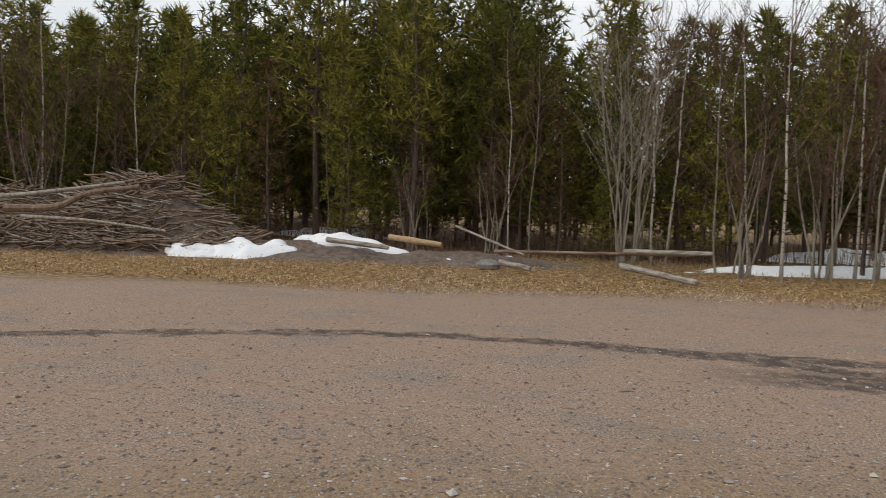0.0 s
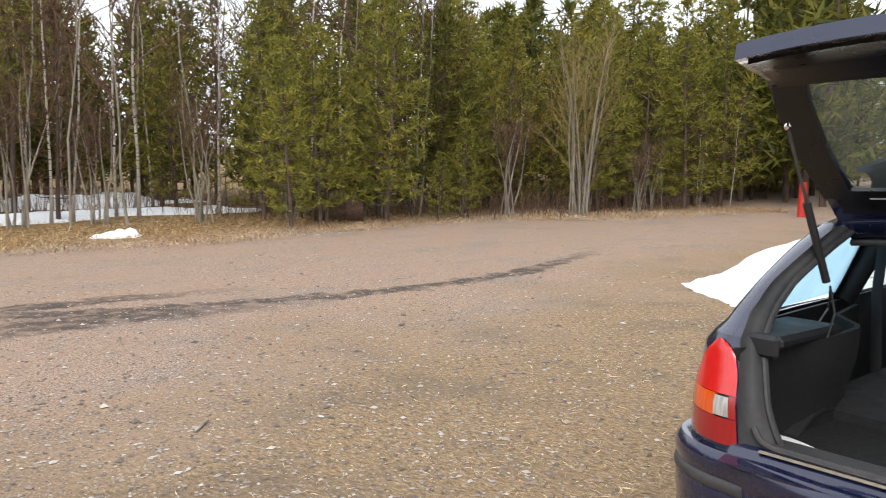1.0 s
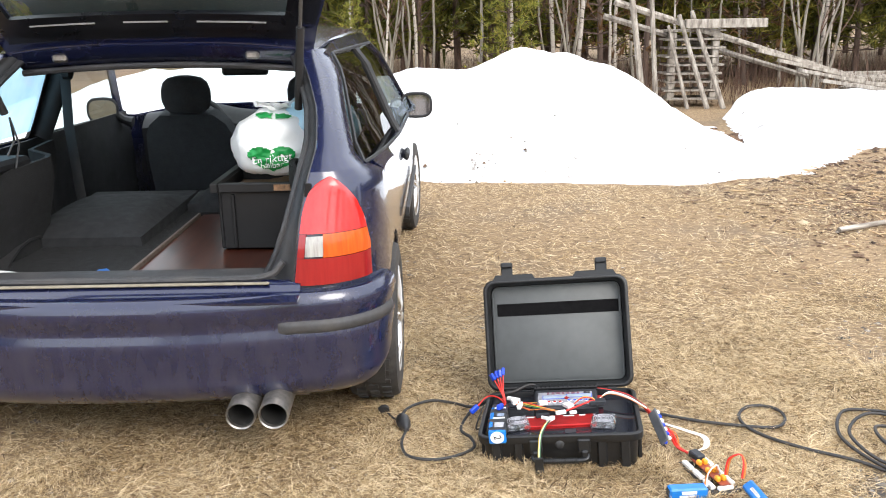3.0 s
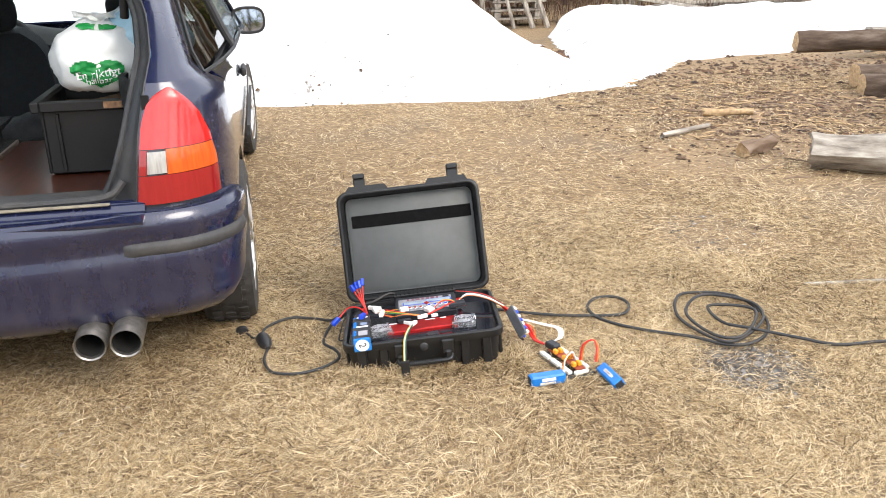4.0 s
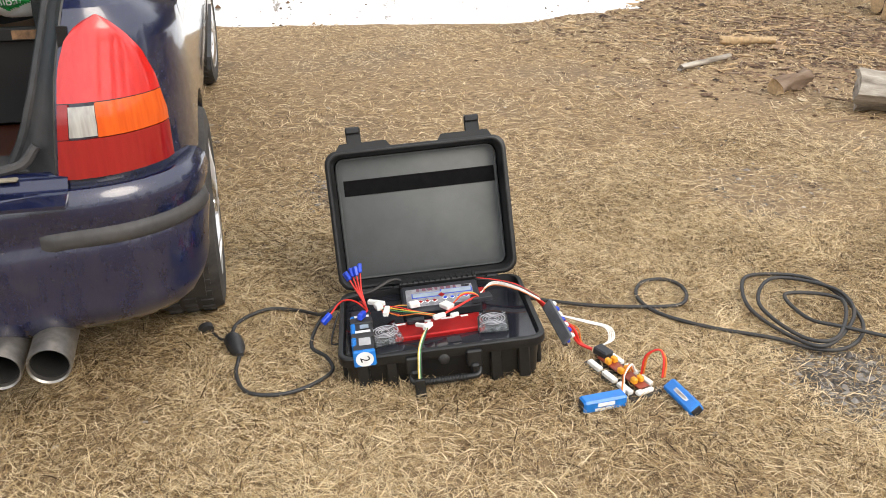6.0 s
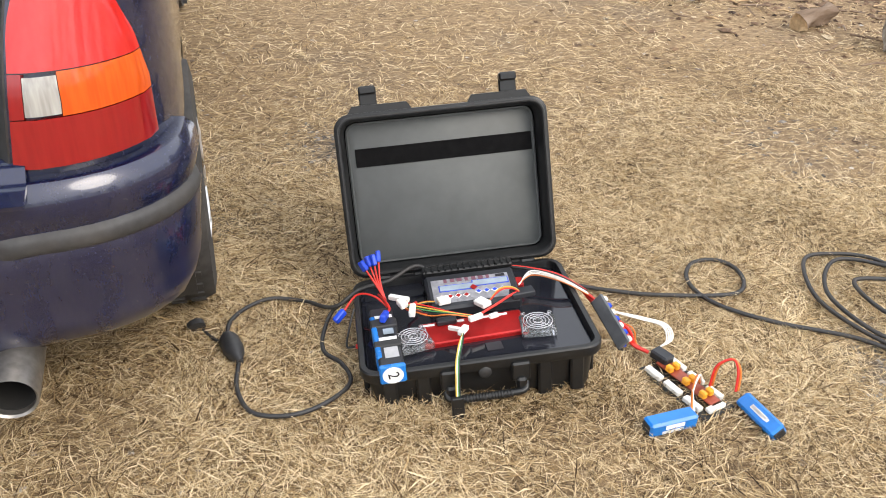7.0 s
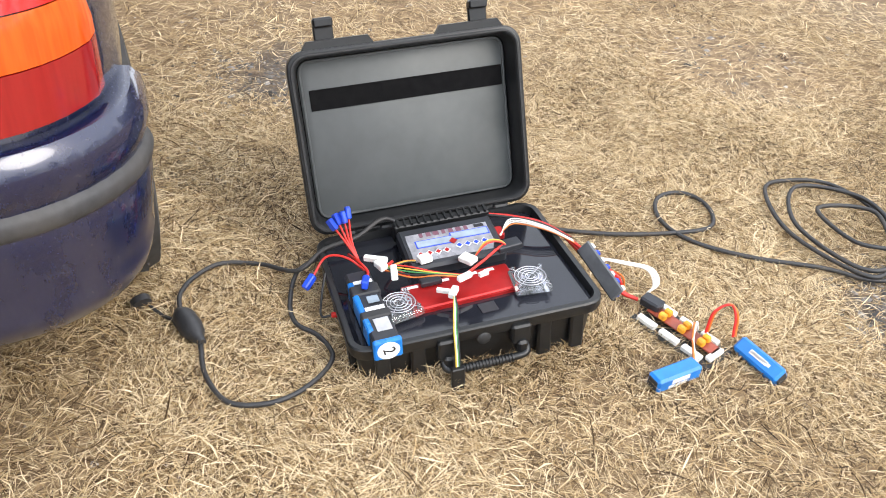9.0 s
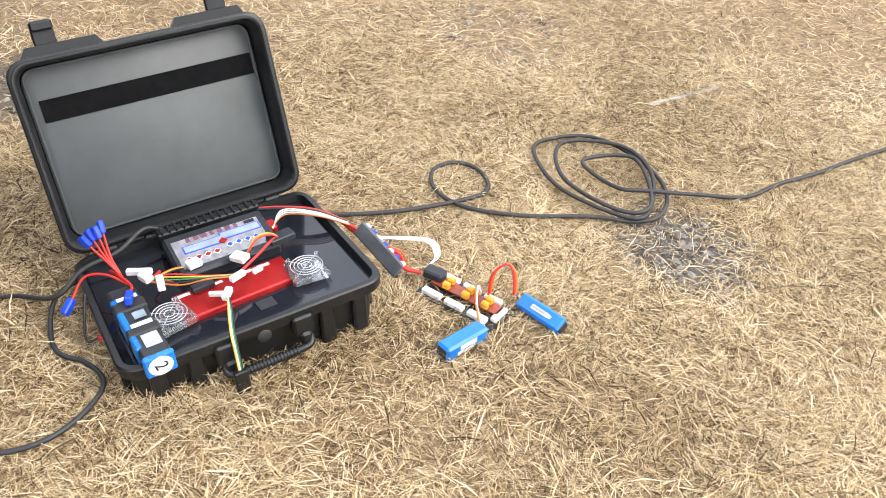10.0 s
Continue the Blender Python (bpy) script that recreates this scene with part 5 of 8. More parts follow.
log("cut_log", (6.1, -4.60, 0.09), (5.6, -6.6, 0.10), 0.09, DARKBARK, "dark log low in the stack", SG, 0.35)
log("cut_log", (6.9, -4.95, 0.09), (6.4, -7.0, 0.10), 0.09, DARKBARK, "dark log low in the stack", SG, 0.35)
log("cut_log", (7.75, -4.85, 0.36), (7.0, -7.2, 0.40), 0.095, DARKBARK, "brown log with loose bark on top of the stack", SG, 0.35)
log("cut_log", (7.2, -5.1, 0.12), (6.8, -7.2, 0.13), 0.105, DARKBARK, "dark log at the bottom of the stack", SG, 0.35)
log("cut_log", (6.5, -5.15, 0.36), (5.9, -7.2, 0.40), 0.08, GREYWOOD, "barkless grey log resting on the stack", SG, 0.3)
log("cut_log", (8.9, -6.5, 0.2), (8.4, -8.4, 0.2), 0.15, GREYWOOD, "thick weathered log behind the stack", SG, 0.3)
log("wood_piece", (6.45, -3.25, 0.04), (6.35, -3.62, 0.04), 0.026, CUTWOOD, "barkless yellow wood piece on the ground", "", 0.6, 9, True)
log("wood_piece", (5.82, -2.62, 0.03), (6.05, -3.1, 0.03), 0.018, GREYWOOD, "pale crooked stick on the ground", "", 0.6, 9, True)
log("wood_piece", (5.25, -2.88, 0.04), (5.35, -3.15, 0.06), 0.05, LOGBARK, "reddish chunk of bark on the ground", "", 0.8, 11, True)
log("stick", (3.32, -2.05, 0.012), (3.28, -2.36, 0.014), 0.008, GREYWOOD, "bleached stick lying in the grass")
log("stick", (1.95, 0.42, 0.012), (2.02, 0.25, 0.012), 0.006, GREYWOOD, "thin pale stick lying in the grass")
log("stick", (2.62, 4.30, 0.012), (2.75, 4.42, 0.012), 0.008, GREYWOOD, "thin pale stick on the gravel")
q = np.stack([hr.normal(6.6, 0.85, 5200), hr.normal(-3.75, 0.75, 5200)], 1)
pebbles("bark_litter", q, 0.0105, LITTER, "dark reddish-brown bark flakes strewn before the log stack", 0.45, "litter")
q = np.stack([hr.normal(6.5, 0.9, 1900), hr.normal(-3.8, 0.85, 1900)], 1)
pebbles("bark_litter", q, 0.012, CHIP, "strewn bark and wood chips before the log stack", 0.4, "litter")
q = np.stack([hr.normal(8.5, 0.5, 900), hr.normal(-5.2, 1.1, 900)], 1)
pebbles("bark_litter", q, 0.016, LITTER, "dark bark scraps at the foot of the snow ridge", 0.6, "litter")
q = np.stack([hr.normal(9.6, 0.45, 700), hr.normal(-3.35, 0.22, 700)], 1)
pebbles("bark_litter", q, 0.022, LITTER, "dark soil and bark between the snow bank and the ridge", 0.8, "litter")
splinters = G()
for k in range(520):
    x, y, a, ln = hr.normal(6.6, 0.9), hr.normal(-3.8, 0.8), hr.uniform(0, 6.28), hr.uniform(0.03, 0.17)
    d = Vector((math.cos(a), math.sin(a), hr.normal(0, 0.08))) * ln / 2
    c = Vector((x, y, 0.018))
    splinters.tube([c - d, c + Vector(hr.normal(0, 0.004, 3)), c + d], [0.004, 0.006, 0.003], 4, True, int(hr.integers(0, 2)))
single("wood_splinters", splinters, [CUTWOOD, LOGBARK], "pale and brown splinters strewn before the log stack", "litter", kind="stuff", smooth=0)


def timber_frame():
    """Old pallets and leaning boards in front of the wood."""
    t = thing("timber_stack", (13.6, -3.9, 0), "pile of weathered pallets with poles and boards leaning on it", "timber")
    for k in range(9):
        part("slat", G().box((0.15 + 0.02 * (k % 3), -0.05 + 0.03 * (k % 2), 0.12 + 0.125 * k), (0.5, 0.85, 0.03), 0.004), GREYWOOD, t)
    for k in range(8):
        for y in (-0.34, 0.3):
            part("block", G().box((0.0, y, 0.18 + 0.125 * k), (0.12, 0.1, 0.085), 0.004), GREYWOOD, t)
    for p0, p1, r in (((-0.25, 0.75, 0), (-0.1, 1.05, 2.3), 0.05), ((-0.2, 0.55, 0), (-0.05, 0.70, 2.2), 0.04), ((-0.4, -0.16, 0), (-0.1, 0.25, 1.35), 0.04), ((-0.4, -0.4, 0.0), (-0.05, 0.05, 1.4), 0.04), ((-0.35, 0.12, 0), (-0.1, 0.40, 1.2), 0.03), ((-0.1, 1.2, 1.55), (0.1, -2.6, 0.35), 0.055), ((0.2, 1.3, 1.35), (0.3, -1.9, 0.4), 0.05)):
        part("pole", G().tube([p0, p1], [r, r * 0.8], 6), GREYWOOD, t)
    part("beam", G().box((-0.1, -0.45, 1.22), (0.12, 1.2, 0.13), 0.006), GREYWOOD, t)
    for k in range(5):
        part("board", G().box((-0.1 - 0.12 * k, -1.25 - 0.28 * k, 0.78 - 0.12 * k), (0.14, 1.3, 0.05), 0.004, Matrix.Rotation(radians(17 - 2 * k), 4, "X")), GREYWOOD, t)
    for k in range(6):
        part("plank", G().box((0.4 + 0.28 * k - 0.4, -4.0 - 0.05 * k, 0.16 + 0.10 * (k % 3)), (0.2, 2.9, 0.05), 0.004, Matrix.Rotation(radians(2 * (k % 3) - 2), 4, "Z")), GREYWOOD, t)


timber_frame()

# ---- the car: u forward from the rear bumper, v to its left, w up ----
car = thing("hatchback_car", Matrix.Translation((3.0, 0.912, 0.0)) @ Matrix.Diagonal((1.0, 1.012, 1.0, 1.0)), "dusty dark blue three-door hatchback parked with its tailgate raised", "car")
WHEELS = (0.63, 3.25)


def half_width(u):
    if u < 0.42:
        t = max(0, u - 0.03) / 0.39
        return 0.56 + 0.265 * (1 - (1 - t) ** 2.3)
    return bent(u, (0.42, 0.825), (0.8, 0.83), (2.8, 0.835), (3.4, 0.81), (3.85, 0.70), (4.1, 0.52))


def side_at(u, w, s):
    """A place on the flank (s = 1 left, -1 right): bellied below, leaning in above the belt."""
    h = half_width(u)
    if w > 0.88:
        h -= (w - 0.88) * 0.40 + max(0, w - 1.2) * 0.35 + bent(u, (0.25, 0.075), (0.9, 0.035), (1.6, 0.0)) * min(1, (w - 0.88) / 0.07)
    else:
        h -= 0.07 * ((0.62 - w) / 0.4) ** 2 if w < 0.62 else 0.012 * ((w - 0.62) / 0.26) ** 2
    return Vector((u, s * h, w))


def rear_u(w):
    """How far forward the tail stands at each height."""
    return bent(w, (0.2, 0.11), (0.56, 0.106), (0.72, 0.116), (0.92, 0.18), (1.08, 0.37), (1.30, 0.70))


def open_half(w):
    return bent(w, (0.55, 0.53), (0.575, 0.54), (0.80, 0.57), (0.91, 0.595), (1.0, 0.615), (1.10, 0.605), (1.20, 0.562), (1.30, 0.505))


def inner_half(w):
    return bent(w, (0.55, 0.425), (0.60, 0.445), (0.66, 0.48), (0.75, 0.512), (0.90, 0.555), (1.0, 0.577), (1.10, 0.565), (1.20, 0.52), (1.30, 0.462))


def corner_at(a, w, s, out=0.0):
    """Round the tail's corner: a = 0 at the tailgate opening, 1 where the flank begins."""
    u0, h0 = rear_u(w), open_half(w)
    side = side_at(0.46, w, s)
    h1, u1 = abs(side.y), 0.46
    if w > 0.9:
        u1 = lerp(0.46, u0 + 0.13, min(1, (w - 0.9) / 0.05))
        h1 = abs(side_at(u1, w, s).y)
    t = a * math.pi / 2
    p = Vector((u0 + (u1 - u0) * (1 - math.cos(t)) ** 1.05, s * (h0 + (h1 - h0) * math.sin(t) ** 0.85), w))
    if out:
        n = Vector((-math.cos(t) ** 1.3 - 0.1, s * (math.sin(t) ** 1.1), 0.15)).normalized()
        p += n * out
    return p


def belt(u):
    return bent(u, (0.3, 0.93), (1.4, 0.90), (2.6, 0.87), (3.0, 0.82), (4.18, 0.66))


def sill(u):
    w = 0.20
    for c in WHEELS:
        if abs(u - c) < 0.335:
            w = max(w, 0.285 + math.sqrt(0.335 ** 2 - (u - c) ** 2) * 1.02)
    return w


for s in (1, -1):
    for name, u0, u1, n in (("quarter_panel", 0.46, 1.40, 26), ("door_panel", 1.41, 2.56, 12), ("front_wing", 2.57, 4.12, 36)):
        g = G()
        g.sheet(lambda a, b: side_at(lerp(u0, u1, a), lerp(sill(lerp(u0, u1, a)), belt(lerp(u0, u1, a)), b), s), n, 10, -0.012 * s)
        panel = part(name, g, PAINT, car)
        if name == "door_panel":
            h = G().box(side_at(1.62, 0.76, s) + Vector((0, 0.014 * s, 0)), (0.17, 0.026, 0.04), 0.01)
            part("door_handle", h, SEAL, panel)
            h = G().sheet(lambda a, b: side_at(lerp(1.42, 2.55, a), lerp(0.50, 0.545, b), s) + Vector((0, 0.012 * s, 0)), 8, 2, 0.014 * s)
            part("rubbing_strip", h, TRIM, panel)
    # tail corner below the belt and the rear pillar above it
    g = G()
    g.sheet(lambda a, b: corner_at(a, lerp(0.55, 0.93, b), s), 14, 10, -0.010 * s)
    part("tail_corner", g, PAINT, car)
    g = G()
    g.sheet(lambda a, b: corner_at(a, lerp(0.93, 1.285, b), s), 10, 10, -0.03 * s)
    part("rear_pillar", g, PAINT, car)
    # inner return of the tailgate opening, and its seal
    loop = [corner_at(0, w, s) for w in np.linspace(0.57, 1.275, 20)]
    g = G()
    g.sheet(lambda a, b: (lambda p: Vector((p.x + bent(b, (0, 0), (0.25, 0.03), (0.7, 0.05), (1, 0.085)), s * lerp(abs(p.y), inner_half(p.z), b), p.z)))(corner_at(0, lerp(0.57, 1.275, a), s)), 22, 6, 0.004 * s)
    part("gutter", g, GUTTER, car, "dull grey gutter round the tailgate opening")
    g = G().tube([Vector((p.x + 0.08, s * (inner_half(p.z) - 0.004), p.z)) for p in loop], 0.012, 8)
    part("door_seal", g, GUTTER, car, "greyed rubber seal of the tailgate opening")
    # pillars and window rail
    def strip(pts_lo, pts_hi, n=10, th=0.012):
        g = G()
        g.sheet(lambda a, b: side_at(lerp(lerp(pts_lo[0], pts_lo[1], a), lerp(pts_hi[0], pts_hi[1], a), b), lerp(pts_lo[2], pts_hi[2], b), s), 3, n, -th * s)
        return g
    part("middle_pillar", strip((1.36, 1.47, 0.89), (1.36, 1.45, 1.27)), SEAL, car)
    part("front_pillar", strip((2.50, 2.60, 0.87), (1.98, 2.06, 1.28)), PAINT, car)
    g = G().sheet(lambda a, b: (lambda u, top: side_at(u, lerp(min(1.262, top - 0.02), top, b), s))(lerp(0.71, 2.06, a), 1.318 + bent(lerp(0.71, 2.06, a), (0.69, -0.045), (1.0, -0.012), (1.6, 0.0))), 10, 3, -0.012 * s)
    part("roof_rail", g, PAINT, car)
    # side glass
    g = G().sheet(lambda a, b: side_at(lerp(lerp(0.36, 1.37, a), lerp(0.80, 1.37, a), b), lerp(0.93, 1.262, b), s) - Vector((0, 0.012 * s, 0)), 6, 6)
    w1 = part("quarter_window", g, BLUEFILM if s > 0 else DARKPANE, car)
    w1.visible_shadow = False
    g = G().sheet(lambda a, b: side_at(lerp(lerp(1.46, 2.52, a), lerp(1.44, 2.00, a), b), lerp(0.885, 1.262, b), s) - Vector((0, 0.012 * s, 0)), 6, 6)
    w2 = part("door_window", g, WINDOW if s > 0 else DARKPANE, car)
    w2.visible_shadow = False
    # window surround
    edge = ((0.36, 0.93), (1.36, 0.895), (2.54, 0.875), (2.02, 1.268), (1.4, 1.27), (0.81, 1.266), (0.36, 0.93))
    ring = [side_at(lerp(a[0], b[0], k / 6), lerp(a[1], b[1], k / 6), s) for a, b in zip(edge, edge[1:]) for k in range(6)] + [side_at(*edge[0], s)]
    part("window_surround", G().tube(ring, 0.007, 6, False), SEAL, car)

    # lamp cluster
    lamp = new("tail_lamp")
    lamp.parent = car
    tagged(lamp, "red tail lamp with an amber and a clear window")

    def turn_at(v, w):
        """The corner's parameter at half-width v."""
        h0, h1 = open_half(w), abs(corner_at(1, w, s).y)
        return 2 / math.pi * math.asin(min(1, max(0, (v - h0) / (h1 - h0))) ** (1 / 0.85))

    def lens(name, a0, a1, w0, w1, mat, na=8, nw=6, out=0.014):
        g = G()
        w0, w1 = w0 + 0.008, w1 + 0.008
        def f(a, b):
            w = lerp(w0, w1, b)
            lo = turn_at(open_half(w) + bent(w, (0.59, 0.004), (0.83, 0.004), (0.87, 0.010), (0.90, 0.028), (0.918, 0.060)), w)
            hi = turn_at(bent(w, (0.575, 0.772), (0.70, 0.770), (0.78, 0.756), (0.84, 0.735), (0.88, 0.708), (0.905, 0.682), (0.918, 0.662)), w)
            rim = min(1.0, 6 * min(a * (a1 - a0) + a0, 1 - (a * (a1 - a0) + a0)) + 0.35)
            return corner_at(lerp(lo, hi, lerp(a0, a1, a)), w, s, out * rim)
        g.sheet(f, na, nw, -0.022 * s)
        part(name, g, mat, lamp)

    lens("brake_lens", 0, 1, 0.742, 0.910, LENS_RED, 10, 14)
    lens("reverse_lens", 0.07, 0.27, 0.672, 0.735, LENS_CLEAR, 4, 3, 0.015)
    lens("lamp_frame", 0, 0.065, 0.668, 0.740, LENS_DARK, 2, 3)
    lens("indicator_lens", 0.275, 1, 0.668, 0.740, LENS_ORANGE, 6, 3)
    lens("lower_lens", 0, 1, 0.582, 0.666, LENS_DARK, 8, 4)

    # wheel arches and wheels
    for c in WHEELS:
        g = G()
        g.sheet(lambda a, b: Vector((c - 0.345 * math.cos(math.pi * a), s * lerp(0.80, 0.5, b), 0.27 + 0.345 * math.sin(math.pi * a))), 14, 2, 0.01)
        part("arch_liner", g, SEAL, car)
        front = c > 2
        wheel = new("wheel")
        wheel.parent = car
        wheel.matrix_local = Matrix.Translation((c, s * 0.75, 0.288)) @ Matrix.Rotation(radians(-4 if front else 0), 4, "Z") @ Matrix.Rotation(radians(-90 * s), 4, "X")
        tagged(wheel, "alloy wheel with a dirty tyre")
        g = G().lathe([(0.195, -0.085), (0.245, -0.095), (0.280, -0.088), (0.292, -0.06), (0.293, 0.06), (0.283, 0.085), (0.245, 0.092), (0.205, 0.085), (0.195, 0.075), (0.195, -0.075)], 40)
        for k in range(40):
            t = 2 * math.pi * k / 40
            for zz in (-0.045, 0.0, 0.045):
                g.box((0.293 * math.cos(t + zz), 0.293 * math.sin(t + zz), zz), (0.008, 0.024, 0.032), 0.0, Matrix.Rotation(t + zz, 4, "Z"))
        part("tyre", g, RUBBER, wheel)
        g = G().lathe([(0.185, -0.08), (0.197, -0.085), (0.199, 0.080), (0.203, 0.084), (0.196, 0.088), (0.18, 0.07), (0.178, -0.07)], 40)
        for k in range(5):
            t = 2 * math.pi * k / 5
            m = Matrix.Rotation(t, 4, "Z")
            for dy in (-0.028, 0.028):
                g.tube([m @ Vector((0.03, dy * 0.6, 0.075)), m @ Vector((0.11, dy, 0.082)), m @ Vector((0.185, dy * 1.6, 0.07))], [0.022, 0.016, 0.017], 6)
        g.lathe([(0.03, 0.03), (0.062, 0.05), (0.055, 0.088), (0.02, 0.094)], 16)
        part("rim", g, ALLOY, wheel)
        part("brake_disc", G().lathe([(0.05, -0.01), (0.13, -0.01), (0.13, 0.01), (0.05, 0.01)], 24), STEEL, wheel)

    # door mirrors
    mir = new("door_mirror")
    mir.parent = car
    mir.matrix_local = Matrix.Translation((2.33, 0.845 if s > 0 else -0.875, 0.918)) @ Matrix.Rotation(radians(2.4), 4, "Y") @ Matrix.Diagonal((0.8, 0.78, 0.95, 1.0))
    tagged(mir, "dark blue door mirror")
    g = G()
    g.sheet(lambda a, b: (lambda th, r: Vector((0.02 + 0.085 * math.sqrt(max(0, 1 - r * r)), 0.105 * r * math.cos(th), 0.068 * r * math.sin(th))))(2 * math.pi * a, b), 20, 6, 0)
    part("shell", g, PAINT, mir)
    g = G().prism([(0.098 * math.copysign(abs(math.cos(t)) ** 0.6, math.cos(t)), 0.062 * math.copysign(abs(math.sin(t)) ** 0.6, math.sin(t))) for t in np.linspace(0, 2 * math.pi, 25)[:-1]], 0, 0.006, Matrix.Translation((0.016, 0, 0)) @ Matrix.Rotation(radians(-90), 4, "Y") @ Matrix.Rotation(radians(90), 4, "Z"))
    part("mirror_face", g, MIRROR, mir)
    part("rim", G().tube([(0.012, 0.104 * math.copysign(abs(math.cos(t)) ** 0.65, math.cos(t)), 0.067 * math.copysign(abs(math.sin(t)) ** 0.65, math.sin(t))) for t in np.linspace(0, 2 * math.pi, 25)], 0.009, 6, False), SEAL, mir)
    part("arm", G().tube([(0.05, -s * 0.08, -0.03), (0.06, -s * 0.13, -0.06), (0.06, -s * 0.19, -0.075)], [0.03, 0.025, 0.035], 8), SEAL, mir)

# roof, bonnet, screens
g = G()


def roof_at(a, b):
    u, v = lerp(0.69, 2.06, a), lerp(-1, 1, b)
    h = abs(side_at(u, 1.315, 1).y)
    return Vector((u + (0.02 * (1 - v * v) if a < 0.01 else 0), v * h, 1.315 + bent(u, (0.69, -0.045), (1.0, -0.012), (1.6, 0.01), (2.06, 0.005)) + 0.035 * (1 - abs(v) ** 2.6) - 0.0))


g.sheet(roof_at, 14, 14, -0.012)
part("roof", g, PAINT, car)
g = G().sheet(lambda a, b: Vector((lerp(0.72, 2.02, a), lerp(-0.55, 0.55, b), 1.255 + 0.03 * (1 - (2 * b - 1) ** 2))), 4, 6, 0.01)
part("headlining", g, plain("grey_headlining", (0.22, 0.22, 0.215), 0.95), car)
g = G().sheet(lambda a, b: Vector((lerp(2.05, 2.80, b), lerp(-1, 1, a) * lerp(0.56, 0.70, b), lerp(1.31, 0.885, b) + 0.02 * (1 - (2 * a - 1) ** 2))), 8, 4)
ws = part("windscreen", g, WINDOW, car)
ws.visible_shadow = False
g = G().sheet(lambda a, b: (lambda u: Vector((u, lerp(-1, 1, b) * (half_width(u) - 0.03), belt(u) + 0.06 * (1 - abs(2 * b - 1) ** 3) * (1 - 0.5 * a))))(lerp(2.74, 4.08, a)), 10, 10, 0.01)
part("bonnet", g, PAINT, car)
g = G().sheet(lambda a, b: Vector((4.04 + 0.14 * math.sin(math.pi * a) ** 0.5, lerp(-0.78, 0.78, a), lerp(0.22, 0.66, b))), 14, 5, 0.02)
part("front_bumper", g, PAINT, car)
part("floor_pan", G().box((2.05, 0, 0.24), (3.6, 1.36, 0.05), 0.01), SEAL, car)
# tail: header above the opening, sill, rear apron
g = G().sheet(lambda a, b: Vector((lerp(0.69, 0.765, b), lerp(-0.50, 0.50, a), bent(b, (0, 1.285), (0.35, 1.25), (1, 1.225)) + 0.022 * (1 - (2 * a - 1) ** 2))), 12, 4, 0.01)
part("roof_header", g, PAINT, car)
part("header_seal", G().tube([(0.76, v, 1.214 + 0.022 * (1 - (v / 0.5) ** 2)) for v in np.linspace(-0.5, 0.5, 12)], 0.012, 8), TRIM, car)
g = G().sheet(lambda a, b: Vector((bent(b, (0, 0.02), (0.3, 0.075), (0.55, 0.10), (0.8, 0.12), (1, 0.16)), lerp(-0.565, 0.565, a), bent(b, (0, 0.565), (0.3, 0.575), (0.55, 0.60), (0.8, 0.606), (1, 0.585)))), 10, 10, -0.008)
part("boot_sill", g, PAINT, car)
part("sill_seal", G().tube(smooth_path([(0.135, -0.51, 0.66), (0.125, -0.46, 0.618), (0.118, -0.3, 0.612), (0.118, 0.3, 0.612), (0.125, 0.46, 0.618), (0.135, 0.51, 0.66)], 5), 0.011, 8), TRIM, car)
part("sill_plate", G().box((0.20, 0, 0.595), (0.10, 1.0, 0.03), 0.01), TRIM, car)
part("sill_strip", G().box((0.095, 0, 0.603), (0.018, 0.94, 0.006), 0.002), plain("dirty_beige_edge", (0.23, 0.20, 0.15), 0.8), car)

# rear bumper
bumper = new("rear_bumper")
bumper.parent = car
tagged(bumper, "dusty dark blue rear bumper")


def bumper_path(a, out=0.0):
    """Round the tail from the right arch (a = 0) to the left (a = 1)."""
    s = -1 if a < 0.5 else 1
    t = abs(2 * a - 1)
    if t < 0.60:
        q = t / 0.60
        u, v = 0.02 + 0.055 * q ** 2.4, 0.56 * q
        n = Vector((-1, s * 0.10 * q, 0))
    elif t < 0.90:
        q = (t - 0.60) / 0.30
        th = q * math.pi / 2
        u, v = 0.075 + 0.222 * (1 - math.cos(th)), 0.56 + (0.276 if s > 0 else 0.262) * math.sin(th)
        n = Vector((-math.cos(th), s * math.sin(th), 0))
    else:
        q = (t - 0.90) / 0.10
        u, v = 0.297 + 0.028 * q, (0.836 if s > 0 else 0.822) + 0.004 * q
        n = Vector((0, s, 0))
    return Vector((u, s * v, 0)) + n.normalized() * out


BUMP = [(w - 0.011, o) for w, o in [(0.575, -0.06), (0.588, -0.03), (0.585, -0.004), (0.568, 0.012), (0.54, 0.018), (0.512, 0.012), (0.49, 0.004), (0.47, 0.004), (0.455, 0.012), (0.42, 0.012), (0.34, 0.004), (0.315, 0.002), (0.305, 0.003), (0.285, -0.001), (0.26, -0.014), (0.235, -0.04), (0.225, -0.09)]]
g = G()
g.sheet(lambda a, b: (lambda k: (lambda w, o: bumper_path(a, o) + Vector((0, 0, w if w > 0.455 else 0.455 - (0.455 - w) * (1 - 0.62 * max(0, (abs(2 * a - 1) - 0.80) / 0.20) ** 1.3))))(lerp(BUMP[k][0], BUMP[min(k + 1, 16)][0], b * 16 - k), lerp(BUMP[k][1], BUMP[min(k + 1, 16)][1], b * 16 - k)))(min(15, int(b * 16 + 1e-6))), 72, 16, 0.004)
part("bumper_skin", g, PAINT, bumper)
